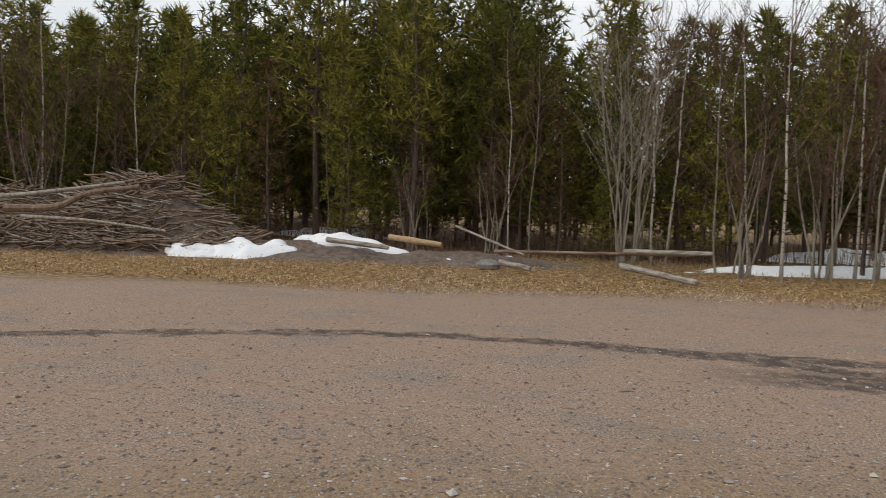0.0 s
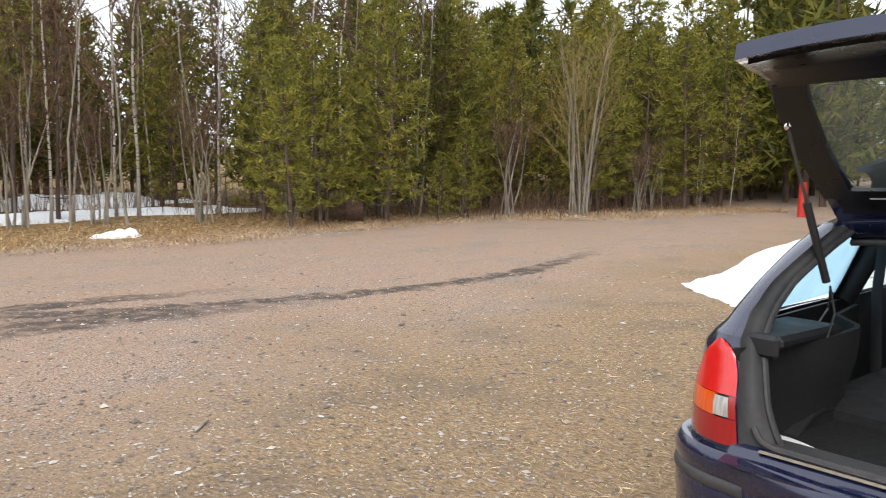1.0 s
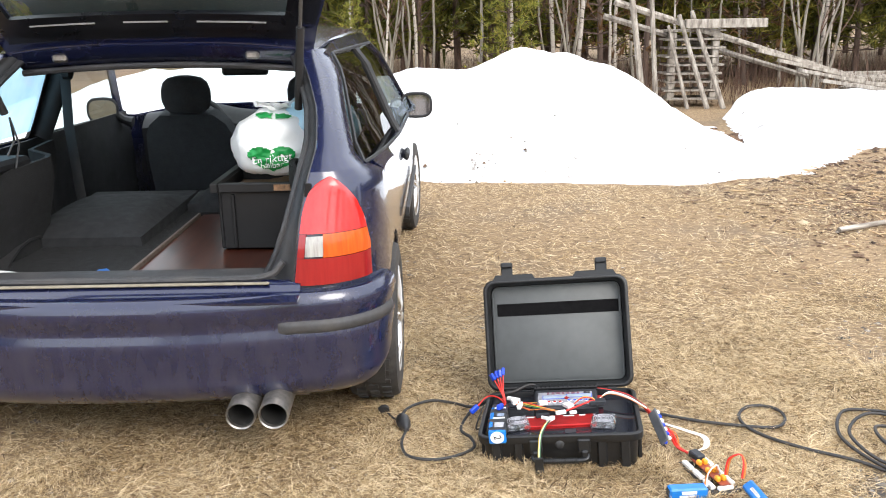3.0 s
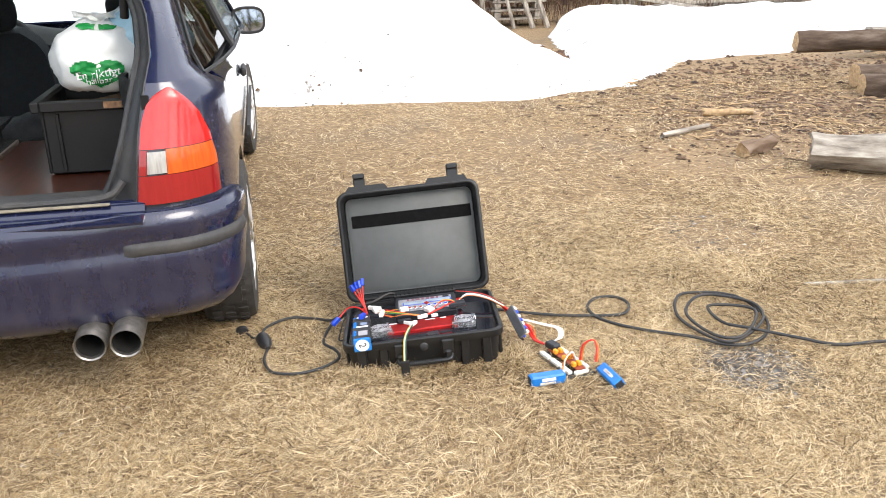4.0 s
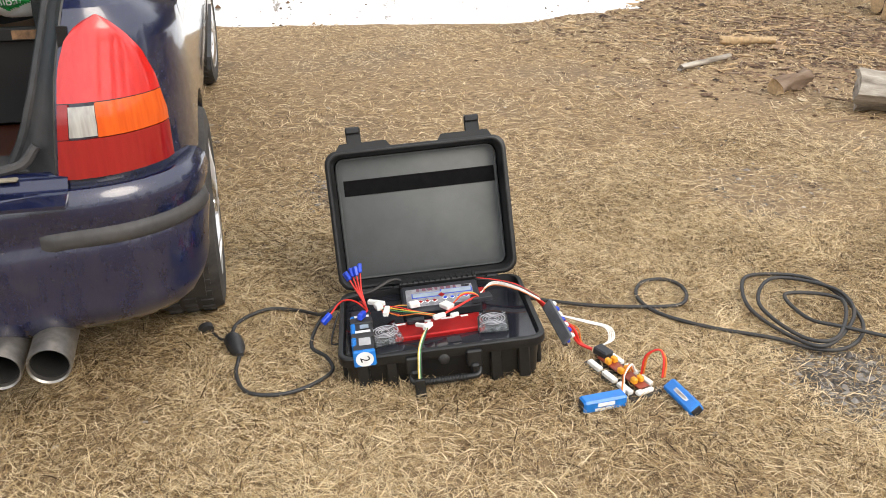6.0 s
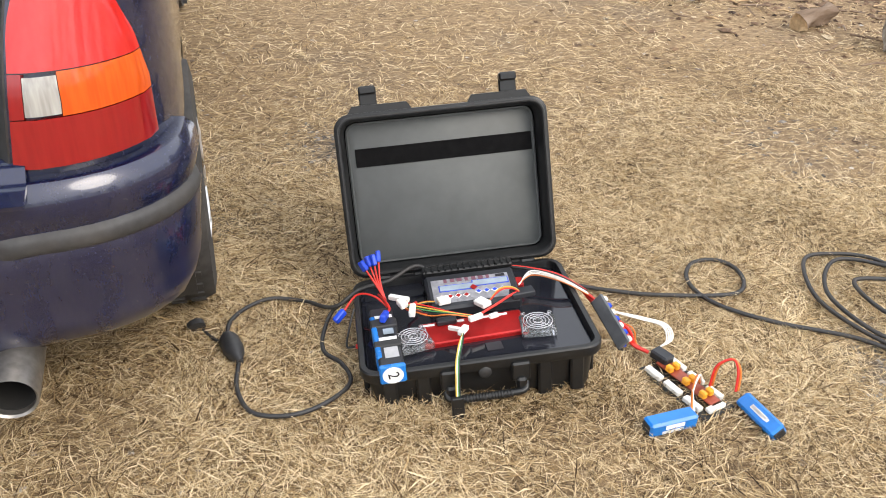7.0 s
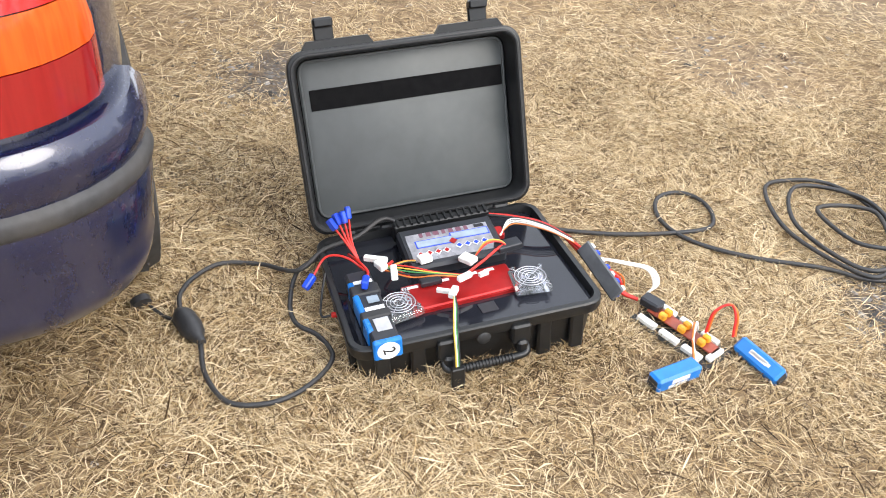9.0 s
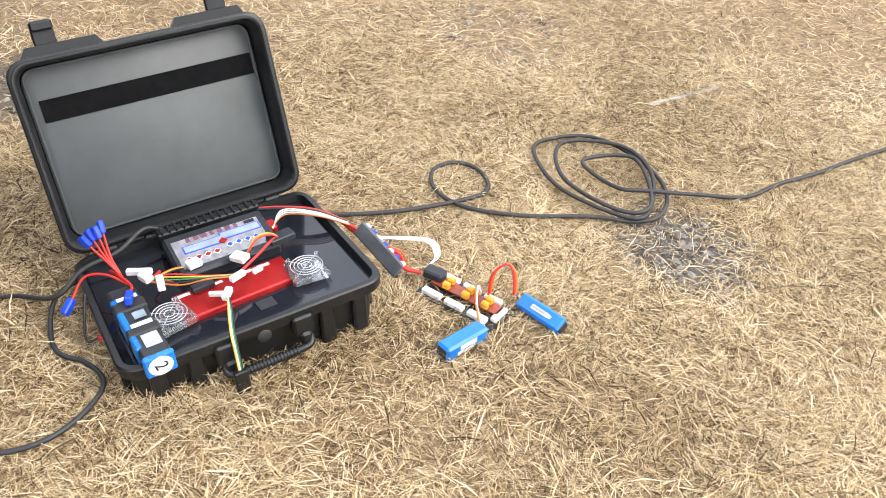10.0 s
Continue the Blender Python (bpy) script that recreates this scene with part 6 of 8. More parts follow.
for a0, a1 in ((0.045, 0.235), (0.765, 0.955)):
    g = G()
    g.sheet(lambda a, b: bumper_path(lerp(a0, a1, a), 0.006 + 0.012 * math.sin(math.pi * b) ** 0.5 * min(1, 12 * min(a, 1 - a))) + Vector((0, 0, lerp(0.488, 0.443, b))), 24, 6, 0.004)
    part("bumper_trim", g, TRIM, bumper, "greyed rubber bumper strip")
for s in (1, -1):
    g = G().sheet(lambda a, b: Vector((lerp(0.27, 0.31, a), s * lerp(0.80, 0.60, b), lerp(0.34, 0.17 + 0.05 * b * b, a))), 3, 4, 0.006)
    part("mud_guard", g, SEAL, car)

# exhaust
ex = new("exhaust")
ex.parent = car
tagged(ex, "twin sooty exhaust pipes")
for v in (-0.375, -0.475):
    g = G().lathe([(0.041, 0.19), (0.041, 0.0), (0.045, -0.004), (0.047, 0.004), (0.046, 0.20), (0.030, 0.26), (0.028, 0.5)], 24, Matrix.Translation((-0.012, v, 0.208)) @ Matrix.Rotation(radians(86), 4, "Y"))
    t = part("tail_pipe", g, STEEL, ex)
    part("pipe_mouth", G().lathe([(0.0405, 0.185), (0.0405, 0.016), (0.0395, 0.016), (0.0395, 0.183)], 20, Matrix.Translation((-0.0165, v, 0.2085)) @ Matrix.Rotation(radians(86), 4, "Y")), SOOT, t)
part("silencer", G().tube([(0.25, -0.55, 0.235), (0.25, -0.2, 0.235)], 0.075, 14), STEEL, ex)

# ---- the raised tailgate ----
gate = new("tailgate")
gate.parent = car
tagged(gate, "raised tailgate with a large rear window")
# along the gate from its hinges (t = 0) to its lower edge (t = 1), as it stands open
GATE = [(0.0, 0.74, 1.285), (0.07, 0.72, 1.318), (0.16, 0.675, 1.387), (0.55, 0.525, 1.612), (0.80, 0.405, 1.777), (0.87, 0.30, 1.819), (0.94, 0.16, 1.84), (1.0, 0.055, 1.84)]


def gate_at(t, v, off=0.0):
    """off: towards the cabin side, which faces the rear while open."""
    u = bent(t, *[(a, b) for a, b, c in GATE])
    w = bent(t, *[(a, c) for a, b, c in GATE])
    n = Vector((-0.81, 0, -0.58)) if t < 0.82 else Vector((-0.12, 0, -0.99)).lerp(Vector((-0.81, 0, -0.58)), max(0, (0.92 - t) / 0.10) if t < 0.92 else 0)
    h = bent(t, (0, 0.545), (0.10, 0.565), (0.3, 0.615), (0.5, 0.655), (0.7, 0.675), (0.85, 0.665), (0.93, 0.65), (1.0, 0.605))
    p = Vector((u + 0.05 * (v * v) * (1 if t < 0.85 else 0.4), v * h, w + 0.02 * (1 - v * v) * (1 if t < 0.85 else 2.4)))
    return p + n.normalized() * off


# frame of the gate: four bars round the glass, each a closed shell
def bar(name, t0, t1, v0, v1, nt, nv, th, mat, off=0.02):
    g = G()
    g.sheet(lambda a, b: gate_at(lerp(t0, t1, a), lerp(v0, v1, b), off), nt, nv, 0)
    g.sheet(lambda a, b: gate_at(lerp(t0, t1, a), lerp(v0, v1, b), off - th), nt, nv, 0)
    for tt in (t0, t1):
        g.sheet(lambda a, b: gate_at(tt, lerp(v0, v1, b), off - th * a), 1, nv, 0)
    for vv in (v0, v1):
        g.sheet(lambda a, b: gate_at(lerp(t0, t1, a), vv, off - th * b), nt, 1, 0)
    return part(name, g, mat, gate)


bar("hinge_bar", 0.0, 0.15, -1, 1, 4, 16, 0.04, PAINT)
bar("inner_trim", 0.085, 0.14, -0.93, 0.93, 3, 16, 0.01, GATETRIM, 0.026)
for v0, v1 in ((-1, -0.84), (0.84, 1)):
    bar("side_bar", 0.15, 0.82, v0, v1, 14, 3, 0.05, PAINT, 0.03)
bar("lower_panel", 0.82, 1.0, -1, 1, 8, 18, 0.05, PAINT, 0.03)
for v0, v1 in ((-0.985, -0.80), (0.80, 0.985)):
    bar("inner_trim", 0.17, 0.80, v0, v1, 12, 2, 0.02, GATETRIM, 0.042)
bar("inner_trim", 0.135, 0.215, -0.88, 0.88, 3, 16, 0.02, GATETRIM, 0.042)
bar("inner_trim", 0.79, 0.955, -0.95, 0.95, 8, 18, 0.012, GATETRIM, 0.042)
g = G().sheet(lambda a, b: gate_at(lerp(0.14, 0.83, a), lerp(-0.88, 0.88, b), 0.004), 10, 10)
gl = part("rear_window", g, REARGLASS, gate)
gl.visible_shadow = False
# roof spoiler and its high lamp, seen through the glass
g = G()
g.sheet(lambda a, b: gate_at(lerp(0.06, 0.36 - 0.12 * abs(2 * b - 1) ** 2.5, a), lerp(-0.80, 0.80, b), -0.05 - 0.05 * math.sin(math.pi * a)), 6, 20, 0.012)
sp = part("spoiler", g, plain("green_black_spoiler", (0.014, 0.030, 0.028), 0.3, 0, 0.2, 20), gate)
part("high_brake_lamp", G().box(gate_at(0.345, 0, -0.045), (0.03, 0.26, 0.022), 0.008), LENS_DARK, sp)
for v in (-0.5, 0.0, 0.5):
    part("trim_slot", G().sheet(lambda a, b: gate_at(lerp(0.168, 0.176, a), v + lerp(-0.20, 0.20, b) * (0.65 if v == 0 else 1), 0.045), 1, 6, 0.002), GREYLABEL, gate)
# latch and striker plate on the lower panel
lat = part("latch_plate", G().box(gate_at(0.885, 0.0, 0.058), (0.012, 0.135, 0.062), 0.004, Matrix.Rotation(radians(25), 4, "Y")), GALV, gate, "bright steel tailgate latch")
part("latch_claw", G().box(gate_at(0.885, 0.0, 0.075) + Vector((-0.012, 0, -0.02)), (0.03, 0.05, 0.035), 0.008), GALV, lat)
for v in (-0.045, 0.045):
    part("bolt", G().lathe([(0.009, -0.004), (0.009, 0.003), (0.005, 0.005)], 6, Matrix.Translation(gate_at(0.885, 0.0, 0.066) + Vector((-0.004, v, 0.012))) @ Matrix.Rotation(radians(-70), 4, "Y")), STEEL, lat)
for v in (-0.62, 0.62):
    part("hinge", G().box((0.72, v * 0.55, 1.268), (0.045, 0.05, 0.03), 0.008), STEEL, gate)
for s in (1, -1):
    lo, hi = Vector((0.60, s * 0.51, 1.085)), Vector((0.40, s * 0.585, 1.618))
    st = part("gas_strut", G().tube([lo, lo.lerp(hi, 0.52)], 0.014, 10), SEAL, gate, "black gas strut")
    part("strut_rod", G().tube([lo.lerp(hi, 0.5), hi], 0.006, 8), DARKROD, st)
    part("strut_ball", G().lathe([(0.006, -0.012), (0.013, 0), (0.006, 0.012)], 8, Matrix.Translation(hi)), CHROME, st)

# ---- cabin ----
cabin = new("cabin")
cabin.parent = car
tagged(cabin, "dark grey cabin and boot lining")
part("boot_floor", G().sheet(lambda a, b: Vector((lerp(0.17, 1.55, a), lerp(-0.68, 0.68, b), 0.535 + 0.006 * noise.noise(Vector((a * 9, b * 9, 0))))), 12, 12, -0.03), CARPET, cabin)
part("front_floor", G().box((2.2, 0, 0.32), (1.4, 1.4, 0.04), 0.01), CARPET, cabin)
for s in (1, -1):
    g = G().sheet(lambda a, b: Vector((lerp(0.16, 1.30, a), s * (bent(a, (0, 0.62), (0.10, 0.60), (0.2, 0.57), (0.35, 0.50), (0.6, 0.50), (0.75, 0.66), (1, 0.70)) - 0.03 * b + 0.012 * math.sin(b * 6)), lerp(0.53, 0.90, b))), 16, 8, 0.02 * s)
    part("boot_side_trim", g, CARPET, cabin)
    g = G().box((0.46, 0.585 if s > 0 else -0.635, 0.912), (0.46, 0.21 if s > 0 else 0.13, 0.045), 0.015, Matrix.Rotation(radians(2), 4, "Y"))
    part("parcel_ledge", g, CABIN, cabin, "charcoal plastic side ledge")
    if s > 0:
        part("ledge_front", G().box((0.235, s * 0.56, 0.905), (0.03, 0.14, 0.075), 0.012), CABIN, cabin)
    g = G().sheet(lambda a, b: side_at(lerp(0.55, 2.50, a), lerp(0.36, 0.90, b), s) - Vector((0, s * (0.05 + 0.03 * math.sin(3.1 * b)), 0)), 12, 6, 0.015 * s)
    part("door_lining", g, CABIN, cabin)
    g = G().sheet(lambda a, b: side_at(lerp(lerp(0.32, 0.42, a), lerp(0.74, 0.84, a), b), lerp(0.92, 1.26, b), s) - Vector((0.0, s * 0.05, 0)), 3, 6, 0.01 * s)
    part("pillar_lining", g, CABIN, cabin)
    part("pillar_lining", G().tube([side_at(1.41, 0.90, s) - Vector((0, s * 0.05, 0)), side_at(1.40, 1.26, s) - Vector((0, s * 0.05, 0))], 0.045, 8, True, 0, 0.5), CABIN, cabin)
    # belts
    g = G().tube([side_at(1.38, 1.18, s) - Vector((0, s * 0.085, 0)), (1.36, s * 0.62, 0.95), (1.30, s * 0.58, 0.62)], 0.022, 6, True, 0, 0.12)
    part("seat_belt", g, CABIN, cabin)
    part("belt_anchor", G().lathe([(0.012, -0.02), (0.03, -0.01), (0.03, 0.02), (0.012, 0.03)], 12, Matrix.Translation(side_at(1.38, 1.18, s) - Vector((0, s * 0.09, 0))) @ Matrix.Rotation(radians(90), 4, "X")), CABIN, cabin)
for p in (((0.61, 0.50, 1.07), (0.68, 0.53, 0.98), (0.64, 0.56, 0.90)), ((0.61, 0.50, 1.07), (0.59, 0.47, 0.98), (0.54, 0.47, 0.90))):
    part("shelf_cord", G().tube(p, 0.004, 5), SEAL, cabin)
# folded rear bench
g = G()
for v0, v1, ub in ((0.13, 0.60, 0.72), (-0.6, 0.12, 1.30)):
    g.sheet(lambda a, b: Vector((lerp(ub, 1.52, a), lerp(v0, v1, b), 0.60 + 0.055 * math.sin(math.pi * min(1, a * 1.2)) ** 0.4 * math.sin(math.pi * b) ** 0.25 + 0.02 * a)), 12, 10, (0, 0, -0.1))
part("folded_bench", g, BENCH, cabin)
for v, u in ((0.268, 2.18), (-0.375, 2.12)):
    seat = new("front_seat")
    seat.parent = car
    seat.matrix_local = Matrix.Translation((u, v, 0.23))
    tagged(seat, "dark grey cloth front seat")
    g = G().sheet(lambda a, b: Vector((lerp(-0.02, 0.50, a), lerp(-0.25, 0.25, b), 0.12 + 0.05 * a + 0.03 * abs(2 * b - 1) ** 3)), 8, 8, (0, 0, -0.16))
    part("cushion", g, FABRIC, seat)
    g = G().sheet(lambda a, b: Vector((-0.02 - 0.17 * b + 0.02 * abs(2 * a - 1) ** 2, lerp(-1, 1, a) * bent(b, (0, 0.225), (0.6, 0.23), (0.85, 0.215), (0.95, 0.18), (1, 0.13)), 0.12 + 0.60 * b)), 10, 12, (-0.10, 0, -0.02))
    part("backrest", g, FABRIC, seat)
    part("headrest", G().lathe([(0.03, -0.095), (0.085, -0.09), (0.112, -0.07), (0.125, -0.03), (0.125, 0.02), (0.112, 0.06), (0.085, 0.083), (0.03, 0.095)], 24, Matrix.Translation((-0.23, 0, 0.80)) @ Matrix.Diagonal((0.45, 1.0, 1.0, 1))), FABRIC, seat)
    for dv in (-0.05, 0.05):
        part("headrest_post", G().tube([(-0.22, dv, 0.68), (-0.23, dv, 0.76)], 0.007, 6), CHROME, seat)
g = G().sheet(lambda a, b: Vector((2.45 + 0.28 * b + 0.04 * math.sin(math.pi * a), lerp(-0.68, 0.68, a), 0.80 + 0.075 * math.sin(math.pi * b) + 0.05 * math.exp(-((a - 0.76) / 0.13) ** 2))), 16, 6, (0.02, 0, -0.25))
part("dashboard", g, CABIN, cabin)
wheel = part("steering_wheel", G().tube([Vector((2.34, 0.36, 0.80)) + Matrix.Rotation(radians(-62), 3, "Y") @ Vector((0.185 * math.cos(t), 0.185 * math.sin(t), 0)) for t in np.linspace(0, 2 * math.pi, 29)], 0.015, 8, False), CABIN, cabin)
for t in (0.3, 2.84, 4.71):
    part("wheel_spoke", G().tube([(2.36, 0.36, 0.80), Vector((2.34, 0.36, 0.80)) + Matrix.Rotation(radians(-62), 3, "Y") @ Vector((0.18 * math.sin(t), 0.18 * math.cos(t), 0))], 0.016, 6, True, 0, 0.5), CABIN, wheel)
part("interior_mirror", G().box((2.12, 0.0, 1.14), (0.025, 0.24, 0.062), 0.012), CABIN, cabin)
part("sun_visor", G().box((2.0, 0.36, 1.268), (0.16, 0.40, 0.02), 0.008, Matrix.Rotation(radians(12), 4, "Y")), CABIN, cabin)
part("sun_visor", G().box((2.0, -0.36, 1.268), (0.16, 0.40, 0.02), 0.008, Matrix.Rotation(radians(12), 4, "Y")), CABIN, cabin)

# ---- load in the boot ----
CARLOC = Vector((3.0, 0.9, 0.0))
board = thing("wooden_board", CARLOC + Vector((0.765, -0.235, 0.56)), "shiny reddish-brown wooden board lying in the boot", "board")
part("panel", G().box((0, 0, 0), (0.92, 0.56, 0.018), 0.003), BOARDWOOD, board)
part("edge_strip", G().box((-0.02, 0.286, 0.006), (0.90, 0.012, 0.034), 0.002), EDGEWOOD, board)
crate = thing("plastic_crate", CARLOC + Vector((0.80, -0.395, 0.571)), "black plastic crate standing on the wooden board", "crate")
for sgn in (1, -1):
    part("side_wall", G().box((0, sgn * 0.20, 0.125), (0.36, 0.012, 0.24), 0.003), CRATE, crate)
    part("end_wall", G().box((sgn * 0.18, 0, 0.125), (0.012, 0.388, 0.24), 0.003), CRATE, crate)
    part("rim", G().box((0, sgn * 0.212, 0.235), (0.42, 0.03, 0.035), 0.004), CRATE, crate)
    part("rim", G().box((sgn * 0.195, 0, 0.235), (0.03, 0.394, 0.034), 0.004), CRATE, crate)
for y in (-0.15, 0.15):
    part("rib", G().box((-0.19, y, 0.11), (0.012, 0.012, 0.20), 0.002), CRATE, crate)
part("bottom", G().box((0, 0, 0.008), (0.345, 0.386, 0.014), 0.003), CRATE, crate)
part("filling", G().sheet(lambda a, b: Vector((lerp(-0.17, 0.17, a), lerp(-0.19, 0.19, b), 0.20 + 0.03 * noise.noise(Vector((a * 9, b * 9, 2))))), 8, 8), CHIP, crate)
part("tag", G().box((-0.2125, -0.06, 0.236), (0.002, 0.11, 0.022), 0.0), plain("brown_wrapper", (0.22, 0.12, 0.06), 0.5, 0, 0.5, 60), crate)


def bag_at(th, ph, r, c, seed, flat=0.85):
    d = Vector((math.cos(th) * math.cos(ph), math.sin(th) * math.cos(ph), math.sin(ph)))
    k = 1 + 0.10 * noise.fractal(d * 2.2 + Vector((seed, 0, 0)), 0.8, 2.2, 4) + 0.03 * noise.ridged_multi_fractal(d * 4 + Vector((seed, 5, 0)), 0.7, 2, 3, 1.0, 2.0)
    p = Vector((d.x * r * k, d.y * r * 1.06 * k, max(-0.72, d.z) * r * flat * k))
    return Vector(c) + p


def bag(name, c, r, mat, label, seed):
    g = G()
    g.sheet(lambda a, b: bag_at(2 * math.pi * a, lerp(-1.45, 1.5, b), r, (0, 0, 0), seed), 36, 22)
    t = thing(name, c, label, "bag")
    part("film", g, mat, t, smooth=70)
    kn = G()
    for k in range(7):
        a = k * 0.9
        kn.tube([(0.01 * math.cos(a), 0.01 * math.sin(a), r * 0.82), (0.03 * math.cos(a), 0.03 * math.sin(a), r * 0.95), (0.07 * math.cos(a + 0.4), 0.08 * math.sin(a + 0.4), r * (0.93 + 0.05 * (k % 3)))], [0.02, 0.014, 0.02], 5, True, 0, 0.4)
    part("knot", kn, mat, t)
    return t


b1 = bag("shopping_bag", CARLOC + Vector((0.80, -0.385, 0.932)), 0.155, BAGWHITE, "full white plastic bag with green print on the crate", 2.0)
b2_ = bag("plastic_bag", CARLOC + Vector((0.84, -0.545, 1.0)), 0.135, BAGBLUE, "crumpled pale blue plastic bag behind the white one", 7.0)


def print_on(name, parent, th0, ph0, mask, mat, size, n=26, lift=0.004, seed=2.0, r=0.155):
    """A printed shape laid on the bag's film."""
    g = G()
    g.sheet(lambda a, b: bag_at(th0 + (a - 0.5) * size[0], ph0 + (b - 0.5) * size[1], r + lift, (0, 0, 0), seed), n, n, 0, lambda a, b: not mask(a * 2 - 1, b * 2 - 1))
    return part(name, g, mat, parent)


def heart(x, y):
    y = y * 1.15 + 0.15
    return (x * x * 1.25 + (y - 0.55 * math.sqrt(abs(x))) ** 2 * 1.5) < 0.85


THB, PHB = math.pi + 0.02, -0.26
print_on("green_print", b1, THB, PHB, heart, BAGGREEN, (1.25, 0.95), 34)
print_on("green_print", b1, math.pi + 0.1, 1.0, lambda x, y: x * x + y * y * 3 < 0.8 and abs(x) > 0.08, BAGGREEN, (1.6, 0.5))
for word, dy, sz in (("En riktigt", 0.05, 0.036), ("hållbar", -0.12, 0.030)):
    me = text_mesh(word, 1.0, 0.0)
    for vert in me.vertices:
        x, y = vert.co.x * sz, vert.co.y * sz
        p = bag_at(THB - 0.0 + x / 0.155 + 0.0, PHB + dy + y / 0.14 + x * 0.9, 0.162, (0, 0, 0), 2.0)
        vert.co = p
    me.materials.clear()
    me.materials.append(PAPER)
    o = new("lettering", me)
    o.parent = b1
g = G().sheet(lambda a, b: Vector((lerp(-0.07, 0.07, a), lerp(-0.035, 0.035, b), 0.004 * math.sin(3 * a))), 6, 4, 0.002)
single("paper_scrap", g, PAPER, "white scrap of paper in the boot corner", "paper", Matrix.Translation(CARLOC + Vector((0.275, 0.47, 0.592))) @ Matrix.Rotation(radians(75), 4, "Z"))
g = G().box((0, 0, 0), (0.10, 0.05, 0.03), 0.01)
single("blue_cloth", g, plain("blue_cloth", (0.02, 0.12, 0.4), 0.8), "blue rag beside the board in the boot", "cloth", Matrix.Translation(CARLOC + Vector((0.36, 0.15, 0.556))) @ Matrix.Rotation(radians(30), 4, "Z"))

# ---- the open equipment case: local x from its front to its hinge, y to its left, z up ----
CM = Matrix.Translation((3.1705, -0.4933, -0.011)) @ Matrix.Rotation(radians(-8.56), 4, "Z") @ Matrix.Rotation(radians(4.05), 4, "Y") @ Matrix.Rotation(radians(-4.9), 4, "X")
case = thing("equipment_case", CM, "open black hard case fitted with chargers and standing on the grass", "case")
W, D, H = 0.519, 0.402, 0.122


def rounded(w, d, r, n=5):
    out = []
    for cx, cy, a0 in ((w / 2 - r, d / 2 - r, 0), (-w / 2 + r, d / 2 - r, 90), (-w / 2 + r, -d / 2 + r, 180), (w / 2 - r, -d / 2 + r, 270)):
        for k in range(n + 1):
            a = radians(a0 + 90 * k / n)
            out.append((cx + r * math.cos(a), cy + r * math.sin(a)))
    return out


def tub(levels, n=5):
    """Stacked rounded rectangles (depth, width, corner radius, height), joined into one shell."""
    g = G()
    vs, m = [], 0
    for d, w, r, z in levels:
        o = rounded(d, w, r, n)
        m = len(o)
        vs += [(x, y, z) for x, y in o]
    k = len(levels)
    fs = [(i * m + j, i * m + (j + 1) % m, (i + 1) * m + (j + 1) % m, (i + 1) * m + j) for i in range(k - 1) for j in range(m)]
    fs += [tuple(range(m))[::-1], tuple((k - 1) * m + j for j in range(m))]
    return g.add(vs, fs)


base = part("base", tub([(D - 0.06, W - 0.06, 0.03, 0.0), (D - 0.045, W - 0.045, 0.035, 0.006), (D - 0.03, W - 0.03, 0.035, H - 0.03), (D - 0.004, W - 0.004, 0.04, H - 0.026), (D, W, 0.04, H - 0.02), (D, W, 0.04, H - 0.003), (D - 0.006, W - 0.006, 0.038, H), (D - 0.026, W - 0.026, 0.03, H), (D - 0.030, W - 0.030, 0.03, H - 0.008), (D - 0.032, W - 0.032, 0.03, H - 0.030)]), CASE, case, "black moulded lower shell")
for y in (-0.20, -0.13, 0.13, 0.20):
    part("rib", G().box((-D / 2 + 0.011, y, 0.055), (0.014, 0.030, 0.09), 0.004), CASE, base)
for x in (-0.12, 0.02, 0.14):
    for s in (1, -1):
        part("rib", G().box((x, s * (W / 2 - 0.012), 0.055), (0.030, 0.014, 0.09), 0.004), CASE, base)
for y in (-0.075, 0.075):
    part("latch_seat", G().box((-D / 2 + 0.002, y, 0.088), (0.024, 0.040, 0.045), 0.004), CASE, base)
    part("handle_lug", G().box((-D / 2 - 0.004, y, 0.062), (0.03, 0.022, 0.03), 0.005), CASE, base)
part("valve", G().lathe([(0.014, 0), (0.014, 0.008), (0.010, 0.011)], 16, Matrix.Translation((-D / 2 + 0.008, 0.0, 0.092)) @ Matrix.Rotation(radians(-90), 4, "Y")), SEAL, base)
hd = part("handle", G().tube(smooth_path([(-D / 2 - 0.005, -0.085, 0.060), (-D / 2 - 0.018, -0.08, 0.050), (-D / 2 - 0.022, -0.05, 0.048), (-D / 2 - 0.022, 0.05, 0.048), (-D / 2 - 0.018, 0.08, 0.050), (-D / 2 - 0.005, 0.085, 0.060)], 5), 0.0075, 10), CASE, case, "black ribbed carrying handle")
for k in range(16):
    part("grip_ring", G().lathe([(0.0075, -0.0025), (0.0095, -0.0015), (0.0095, 0.0015), (0.0075, 0.0025)], 10, Matrix.Translation((-D / 2 - 0.022, -0.05 + 0.0067 * k, 0.048)) @ Matrix.Rotation(radians(90), 4, "X")), CASE, hd)
part("hinge", G().tube([(D / 2 + 0.008, -0.20, H - 0.004), (D / 2 + 0.008, 0.20, H - 0.004)], 0.007, 8), CASE, case)
for k in range(5):
    part("hinge_knuckle", G().box((D / 2 + 0.004, -0.18 + 0.09 * k, H - 0.004), (0.022, 0.035, 0.016), 0.004), CASE, case)

